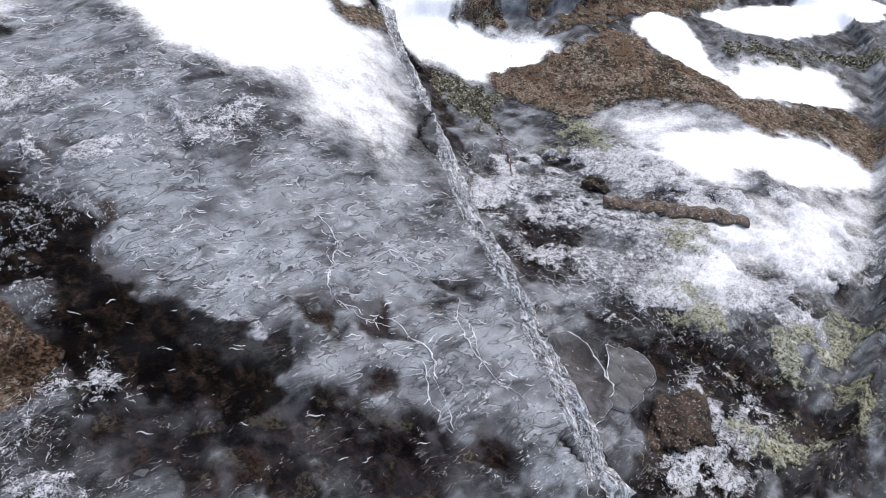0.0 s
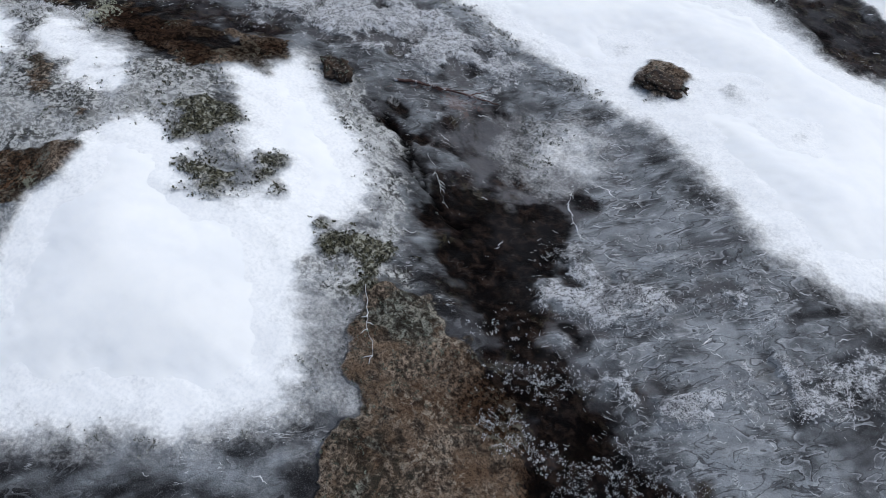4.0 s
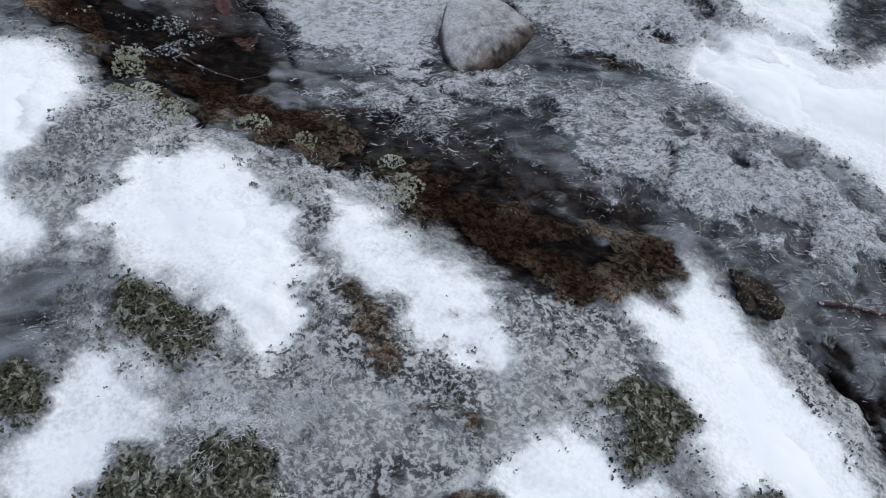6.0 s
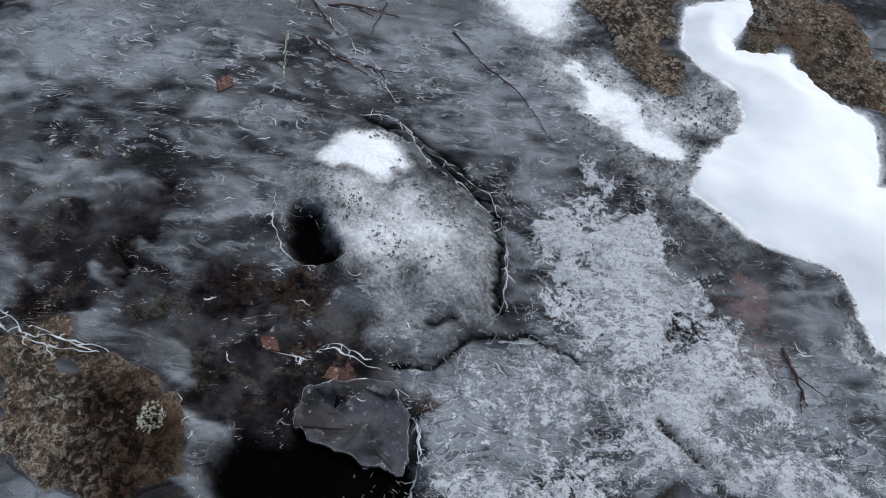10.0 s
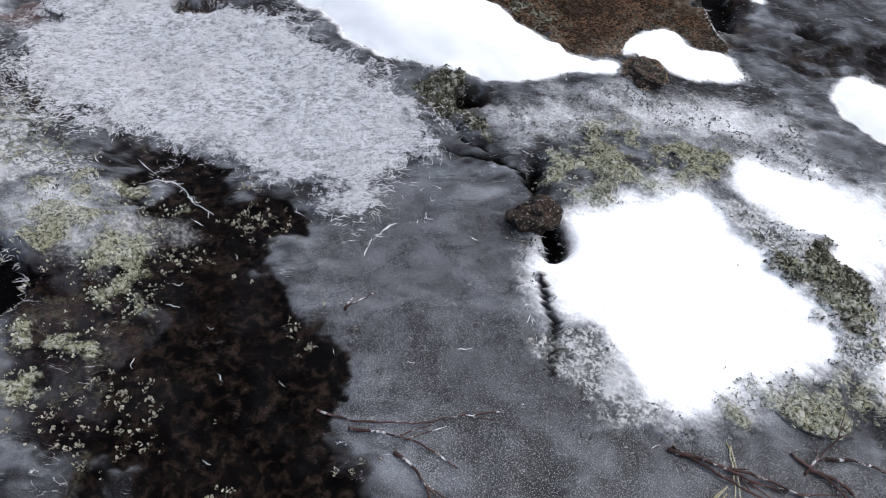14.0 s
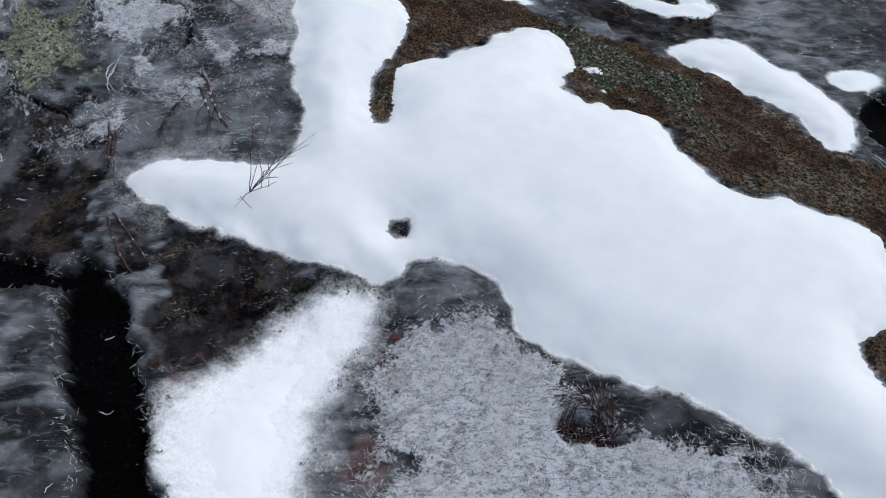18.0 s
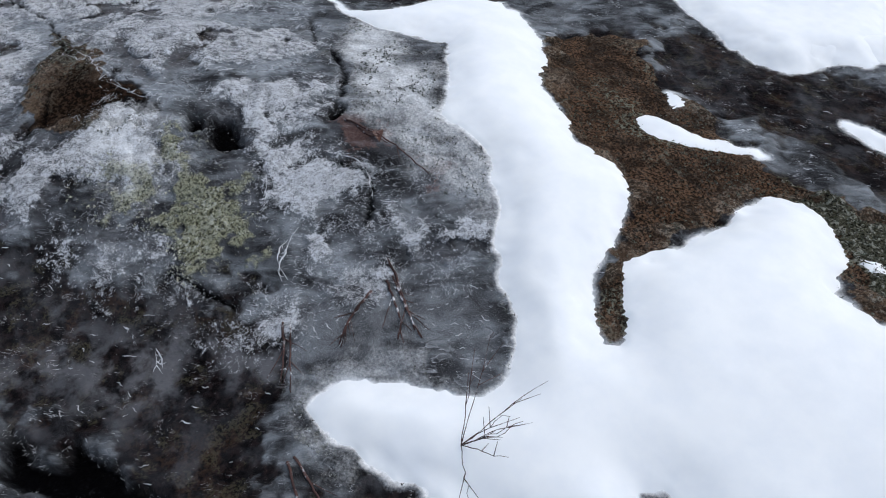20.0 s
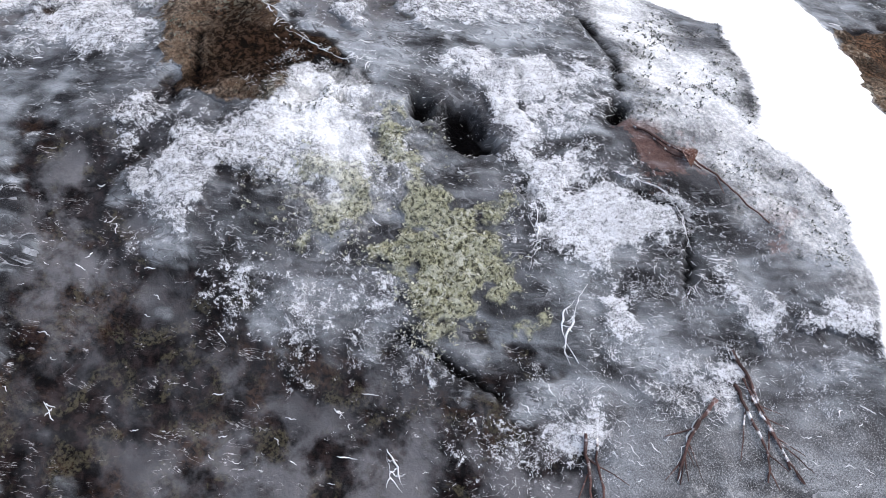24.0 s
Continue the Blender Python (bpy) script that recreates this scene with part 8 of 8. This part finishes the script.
# ---- stones ----
def boulder(x, y, sx, sy, sz, turn, seed, name, mat, label, sink=0.35, mossy=True, craggy=1.0):
    bm = bmesh.new()
    bmesh.ops.create_icosphere(bm, subdivisions=4, radius=1.0)
    off = Vector((seed * 1.7, seed * 0.9, 3.1))
    for v in bm.verts:
        c = v.co.copy()
        k = 1 + 1.35 * craggy * (0.42 * noise.noise(c * 1.3 + off) + 0.26 * noise.noise(c * 2.9 + off) + 0.10 * noise.noise(c * 7 + off) + 0.05 * noise.noise(c * 16 + off))
        k *= 1 + 0.20 * (1 - craggy) * math.cos(3 * math.atan2(c.y, c.x) + 0.4)
        flat = 1.0 if c.z < 0.35 else 1.0 - 0.45 * (c.z - 0.35)
        v.co = Vector((c.x * k * sx, c.y * k * sy, c.z * k * sz * flat))
    me = bpy.data.meshes.new(name)
    bm.to_mesh(me)
    bm.free()
    me.shade_smooth()
    me.materials.append(mat)
    ob = new(name, me)
    z = float(ground_at(np.array([x]), np.array([y]))[0])
    ob.matrix_world = pose(x, y, z + sz * (0.5 - sink), 0, 0, turn)
    if mossy:
        r = np.random.default_rng(seed)
        bits = []
        for p in me.vertices:
            if p.co.z > 0.1 * sz and r.random() < 0.10 and noise.noise(p.co * 30 + off) > -0.1:
                v, f = frond_clump(r, 6, 0.75, 0.8)
                bits.append((v * r.uniform(0.006, 0.012) + np.array(p.co), f))
        if bits:
            tagged(part("moss", bits, MAT_CRUST, ob, "frosted grey-green moss"), kind="stuff")
    return tagged(ob, label, "stone")


# the wedge-shaped stone in the white ice plate
wedge = [(-2.76, 1.905), (-2.803, 2.02), (-2.749, 2.094), (-2.646, 2.11), (-2.584, 2.093), (-2.577, 2.007), (-2.596, 1.888), (-2.618, 1.813), (-2.681, 1.827)]
ring = smooth_line(wedge + wedge[:1], 0.006)[:-1]
ring = ring + 0.004 * np.stack([fbm(ring[:, 0], ring[:, 1], 40, 981) - 0.5, fbm(ring[:, 0], ring[:, 1], 40, 985) - 0.5], -1) * 2
mid, k = ring.mean(0), len(ring)
low = float(ground_at(mid[:1], mid[1:])[0])
v = []
for s_, z in ((1.04, -0.03), (1.0, 0.022), (0.97, 0.034), (0.92, 0.040), (0.75, 0.046), (0.5, 0.050), (0.25, 0.052), (0.02, 0.052)):
    p = mid + (ring - mid) * s_
    tilt = 0.16 * ((p - mid) @ np.array([-0.98, 0.22])) if z > 0 else 0
    v.append(np.column_stack([p, low + z + tilt + 0.006 * (fbm(p[:, 0], p[:, 1], 30, 987) - 0.5)]))
f = [t for i in range(7) for q in range(k) for t in ((i * k + q, i * k + (q + 1) % k, (i + 1) * k + (q + 1) % k), (i * k + q, (i + 1) * k + (q + 1) % k, (i + 1) * k + q))]
tagged(part("stone", (np.concatenate(v), np.array(f)), MAT_FROSTED), "wedge of dark stone dusted with frost in white ice", "stone")
boulder(-1.10, 2.205, 0.075, 0.05, 0.022, 10, 5, "stone", MAT_STONE, "brown stone showing through a snow drift", 0.5)
boulder(0.665, 1.905, 0.035, 0.028, 0.03, 0, 8, "stone", MAT_STONE, "small black stone standing on frosty ice", 0.0)
boulder(-6.144, 2.106, 0.05, 0.04, 0.04, 40, 9, "stone", MAT_STONE, "dark mossy stone at the edge of the ice", 0.1)
boulder(0.80, 0.985, 0.10, 0.065, 0.028, 60, 12, "stone", MAT_STONE, "rough brown stone with frosted lichen", 0.2)
boulder(-1.815, 1.595, 0.05, 0.034, 0.028, -25, 13, "stone", MAT_STONE, "dark stone beside the snow drift", 0.15)
boulder(-6.34, 2.745, 0.05, 0.04, 0.022, 0, 14, "stone", MAT_STONE, "brown stone showing through a snow drift", 0.35)

# ---- the icy lip of the ledge ----
lip = smooth_line(LEDGES[0], 0.012)
d = np.gradient(lip, axis=0)
d /= np.linalg.norm(d, axis=1)[:, None]
nrm = np.column_stack([d[:, 1], -d[:, 0]])
if nrm[:, 0].mean() < 0:
    nrm = -nrm
U = np.linspace(-0.075, 0.04, 34)
S, Q = np.meshgrid(np.arange(len(lip)) * 0.012, U, indexing="ij")
wander = 0.02 * (fbm(S, S * 0, 3, 333) - 0.5) * 2
x = lip[:, None, 0] + nrm[:, None, 0] * (Q + wander)
y = lip[:, None, 1] + nrm[:, None, 1] * (Q + wander)
fold = fbm(S * 0.35 + Q * 0.5, Q * 3.2, 18, 335, 4)
swell = np.exp(-((Q + 0.02) / 0.045) ** 2)
edge = np.minimum(step(-0.075, -0.03, Q + 0.03 * (fbm(S, Q, 14, 337) - 0.5)), 1 - step(0.018, 0.04, Q))
base = ground_at(x.ravel(), y.ravel()).reshape(x.shape)
soft_base = np.maximum(base, np.roll(base, 3, 1) - 0.03)
z = soft_base - 0.006 + edge * (0.012 * swell + 0.030 * (fold - 0.42))
v = np.stack([x, y, z], -1).reshape(-1, 3)


def ledge_material():
    m = Nodes("ledge_ice")
    n = m.noise(22, 5, 0.65, 1.5, m.stretch(1, 3.2, -62))
    g = m.noise(120, 4, 0.6)
    col = m.mix(m.span(n, 0.36, 0.60), (0.030, 0.030, 0.031), (0.30, 0.31, 0.325))
    col = m.mix(m.span(n, 0.54, 0.60, 0, 0.85), col, (0.70, 0.72, 0.75))
    fold = m.noise(48, 3, 0.55, 1.4, m.stretch(1, 2.2, -50))
    col = m.mix(m.span(m.math("ABSOLUTE", m.math("SUBTRACT", fold, 0.5)), 0.0, 0.04, 0.8, 0.0), col, (0.76, 0.78, 0.81))
    col = m.mix(m.span(g, 0.55, 0.72, 0, 0.6), col, (0.07, 0.055, 0.04))
    m.bump(m.math("ADD", m.math("MULTIPLY", n, 0.7), m.math("MULTIPLY", g, 0.3)), 0.8, 0.02)
    return m.done(col, 0.4, 0.0, 0.3)


me = sheet_mesh("ice_ledge", v, quads(*x.shape))
me.materials.append(ledge_material())
tagged(new("ice_ledge", me), "folded grey ice hanging over the rock ledge", "ice")

# ---- thin ice floes with white rims ----
def floe_material():
    m = Nodes("thin_ice_floe")
    n, g = m.noise(14, 5, 0.6, 0.8), m.noise(70, 5, 0.65)
    col = m.mix(m.span(n, 0.38, 0.66), (0.010, 0.009, 0.010), (0.085, 0.085, 0.095))
    col = m.mix(m.span(g, 0.60, 0.70, 0, 0.5), col, (0.5, 0.52, 0.55))
    m.bump(g, 0.5, 0.01)
    return m.done(col, 0.35, 0.0, 0.3)


MAT_FLOE = floe_material()
for n, poly in enumerate(FLOE):
    ring = smooth_line(poly + poly[:1], 0.009)[:-1]
    r = np.random.default_rng(950 + n)
    ring = ring + 0.03 * (np.stack([fbm(ring[:, 0], ring[:, 1], 22, 961), fbm(ring[:, 0], ring[:, 1], 22, 967)], -1) - 0.5) * 2
    mid = ring.mean(0)
    rows = [mid + (ring - mid) * s for s in (1.0, 1.0, 0.93, 0.72, 0.45, 0.2)]
    v = []
    for i, row in enumerate(rows):
        z = ground_at(row[:, 0], row[:, 1])
        z = np.maximum(z, z.mean()) + (-0.006, 0.005, 0.006, 0.005, 0.005, 0.005)[i]
        v.append(np.column_stack([row, z]))
    k = len(ring)
    v.append(np.array([[*mid, v[-1][:, 2].mean()]]))
    f = []
    for i in range(5):
        for a in range(k):
            b_ = (a + 1) % k
            f += [(i * k + a, i * k + b_, (i + 1) * k + b_), (i * k + a, (i + 1) * k + b_, (i + 1) * k + a)]
    f += [(5 * k + a, 5 * k + (a + 1) % k, 6 * k) for a in range(k)]
    floe = tagged(part("ice_floe", (np.concatenate(v), np.array(f)), MAT_FLOE), "thin grey sheet of ice over dark water", "ice", "thin ice sheets")
    edge_pts = np.concatenate([v[1], v[1][:1]])
    part("rim", [tube(edge_pts, 0.0002 + 0.0022 * r.random(k + 1) * step(0.48, 0.66, fbm(edge_pts[:, 0], edge_pts[:, 1], 18, 971)), 5, 0.7)], MAT_CURL, floe, "white frosted rim")

# ---- a weathered piece of wood ----
log_path = smooth_line([(0.68, 1.80), (0.83, 1.80), (0.97, 1.77), (1.10, 1.765)], 0.02)
k = len(log_path)
log_rad = 0.020 * (0.45 + 1.1 * np.random.default_rng(4).random(k)) + 0.012 * np.sin(np.linspace(0.2, 3.0, k))
wood = tagged(part("driftwood", [tube(np.column_stack([log_path, ground_at(log_path[:, 0], log_path[:, 1]) + 0.008]), log_rad, 9, 0.35)], MAT_BARK), "flat weathered brown branch lying on frosty ice", "branch")
part("knot", [tube(np.array([(0.80, 1.80, 0.0), (0.81, 1.825, 0.012), (0.815, 1.84, 0.018)]) + (0, 0, float(ground_at(np.array([0.8]), np.array([1.8]))[0])), [0.010, 0.008, 0.004], 7)], MAT_BARK, wood)


# ---- leaves ----
def leaf(x, y, size, turn, mat, label, curl=0.2):
    t = np.linspace(0, 1, 9)
    half = 0.30 * np.sin(np.pi * t ** 0.85) * (1 + 0.08 * np.sin(t * 40))
    rows = []
    for s in (-1.0, -0.5, 0.0, 0.5, 1.0):
        rows.append(np.stack([t, s * half, curl * (s * s) * half + 0.10 * curl * np.sin(3.1 * t)], -1))
    for s in (1.0, 0.5, 0.0, -0.5, -1.0):
        rows.append(np.stack([t, s * half, curl * (s * s) * half + 0.10 * curl * np.sin(3.1 * t) - 0.012], -1))
    v = np.concatenate(rows) * size
    f = []
    for a in range(10):
        b = (a + 1) % 10
        for i in range(8):
            f += [(a * 9 + i, a * 9 + i + 1, b * 9 + i + 1), (a * 9 + i, b * 9 + i + 1, b * 9 + i)]
    z = float(ground_at(np.array([x]), np.array([y]))[0]) + 0.004
    ob = part("dead_leaf", (v - (size * 0.5, 0, 0), np.array(f)), mat)
    ob.matrix_world = pose(x, y, z, 4, 3, turn)
    rib = np.stack([np.linspace(-0.62, 0.46, 8) * size, np.zeros(8), size * (0.012 + 0.10 * curl * np.sin(3.1 * np.linspace(0, 1, 8)))], -1)
    part("midrib", [tube(rib, np.linspace(0.0011, 0.0005, 8), 5)], mat, ob)
    return tagged(ob, label, "leaf", "dead leaves")


leaf(-5.301, 1.799, 0.045, 80, MAT_LEAF, "small orange-brown dead leaf on grey ice")
leaf(-5.568, 1.729, 0.062, 100, MAT_LEAF, "curled frosted dead leaf on grey ice", 0.9)
leaf(-4.99, 1.685, 0.060, 120, MAT_LEAF, "small brown dead leaf edged with frost")
leaf(-3.277, 1.666, 0.070, -35, MAT_RED, "dark red dead leaf under clear ice", 0.3)
leaf(-7.978, 1.822, 0.040, 60, MAT_RED, "dark red dead leaf at the ice edge", 0.5)
leaf(-9.515, 2.232, 0.055, -30, MAT_LEAF, "curled brown dead leaf beside the snow", 0.9)
leaf(-4.40, 1.37, 0.045, 10, MAT_LEAF, "rust-brown dead leaf under clear ice", 0.2)
leaf(-4.28, 1.42, 0.04, 70, MAT_LEAF, "rust-brown dead leaf under clear ice", 0.2)

# ---- the bare little bush standing in the snow ----
bx, by = -8.59, 1.81
bz = float(ground_at(np.array([bx]), np.array([by]), GS)[0]) + 0.055
bush = None
r = np.random.default_rng(90)
for n in range(9):
    a, lean, l = 0.6 + r.uniform(-1.5, 1.7), r.uniform(0.5, 1.2), r.uniform(0.15, 0.28)
    d = np.array([math.cos(a) * math.cos(lean), math.sin(a) * math.cos(lean), math.sin(lean)])
    t = np.linspace(0, 1, 9)
    p = np.array([bx, by, bz]) + t[:, None] * d * l + 0.004 * r.normal(size=(9, 3)) * t[:, None]
    if bush is None:
        bush = tagged(part("bare_bush", [tube(p, np.linspace(0.0015, 0.0006, 9), 5)], MAT_TWIG), "leafless dark brown shrub twigs standing in snow", "shrub")
    else:
        part("branch", [tube(p, np.linspace(0.0013, 0.0005, 9), 5)], MAT_TWIG, bush)
    for k in range(2):
        i = int(r.integers(3, 7))
        e = d + r.normal(0, 0.45, 3)
        q = p[i] + np.linspace(0, 1, 6)[:, None] * e / np.linalg.norm(e) * r.uniform(0.04, 0.09)
        part("side_shoot", [tube(q, np.linspace(0.0012, 0.0005, 6), 4)], MAT_TWIG, bush)


# ---- lichen cushions along the bank ----
def cushion(seed, mat):
    r = np.random.default_rng(seed)
    out = []
    for _ in range(120):
        a, q = r.uniform(0, 6.28), math.sqrt(r.random())
        v, f = frond_clump(r, 7, 0.75, 0.9)
        z = 0.5 * (1 - q * q) * 0.6
        out.append((v * r.uniform(0.10, 0.20) + (q * math.cos(a), q * math.sin(a) * 0.8, z), f))
    return gather(out)


MODELS = [tagged(part("lichen_cushion", cushion(900 + n, MAT_LICHEN), MAT_LICHEN), "pale yellow-green cushion of frosted lichen on the bank", "lichen", "lichen cushions") for n in range(3)]
SPOTS = [(-4.191, 1.054, 0.04), (-4.204, 1.107, 0.03), (-4.401, 1.139, 0.03), (-3.826, 1.375, 0.03), (-3.36, 1.266, 0.02), (-3.176, 1.296, 0.045), (-3.23, 1.33, 0.04), (-2.987, 1.239, 0.05),
         (-3.07, 1.25, 0.04), (-2.835, 1.322, 0.045), (-2.72, 1.36, 0.03), (-2.482, 1.388, 0.04), (-2.46, 1.34, 0.035), (-3.12, 1.22, 0.03), (-2.55, 1.43, 0.03), (-4.15, 1.08, 0.03)]
for n, (x, y, s) in enumerate(SPOTS):
    z = float(ground_at(np.array([x]), np.array([y]))[0]) - 0.002
    m = pose(x, y, z, 0, 0, n * 67) @ Matrix.Diagonal((s, s, s, 1))
    if n < 3:
        MODELS[n].matrix_basis = m
    else:
        copy_thing(MODELS[n % 3], m @ Matrix.Diagonal((1 / MODELS[n % 3].scale[0],) * 3 + (1,)))

# ---- a hollow of dead grass in the ice plate ----
out = []
r = np.random.default_rng(77)
for n in range(90):
    a, q = r.uniform(0, 6.28), r.uniform(0.035, 0.085)
    x0, y0 = -7.50 + 0.9 * q * math.cos(a), 1.99 + 0.6 * q * math.sin(a)
    b = a + 1.57 + r.normal(0, 0.5)
    l = r.uniform(0.03, 0.08)
    q2 = np.array([x0, y0]) + np.outer(np.linspace(0, 1, 6), (math.cos(b), math.sin(b))) * l
    z = ground_at(q2[:, 0], q2[:, 1]) + 0.004 + 0.022 * np.sin(np.linspace(0, 2.8, 6)) * r.random()
    out.append(tube(np.column_stack([q2, z]), np.linspace(0.0016, 0.0006, 6), 4))
tagged(part("dead_grass_tuft", out, MAT_TWIG), "ring of dark dead grass frozen round a hollow", "grass")
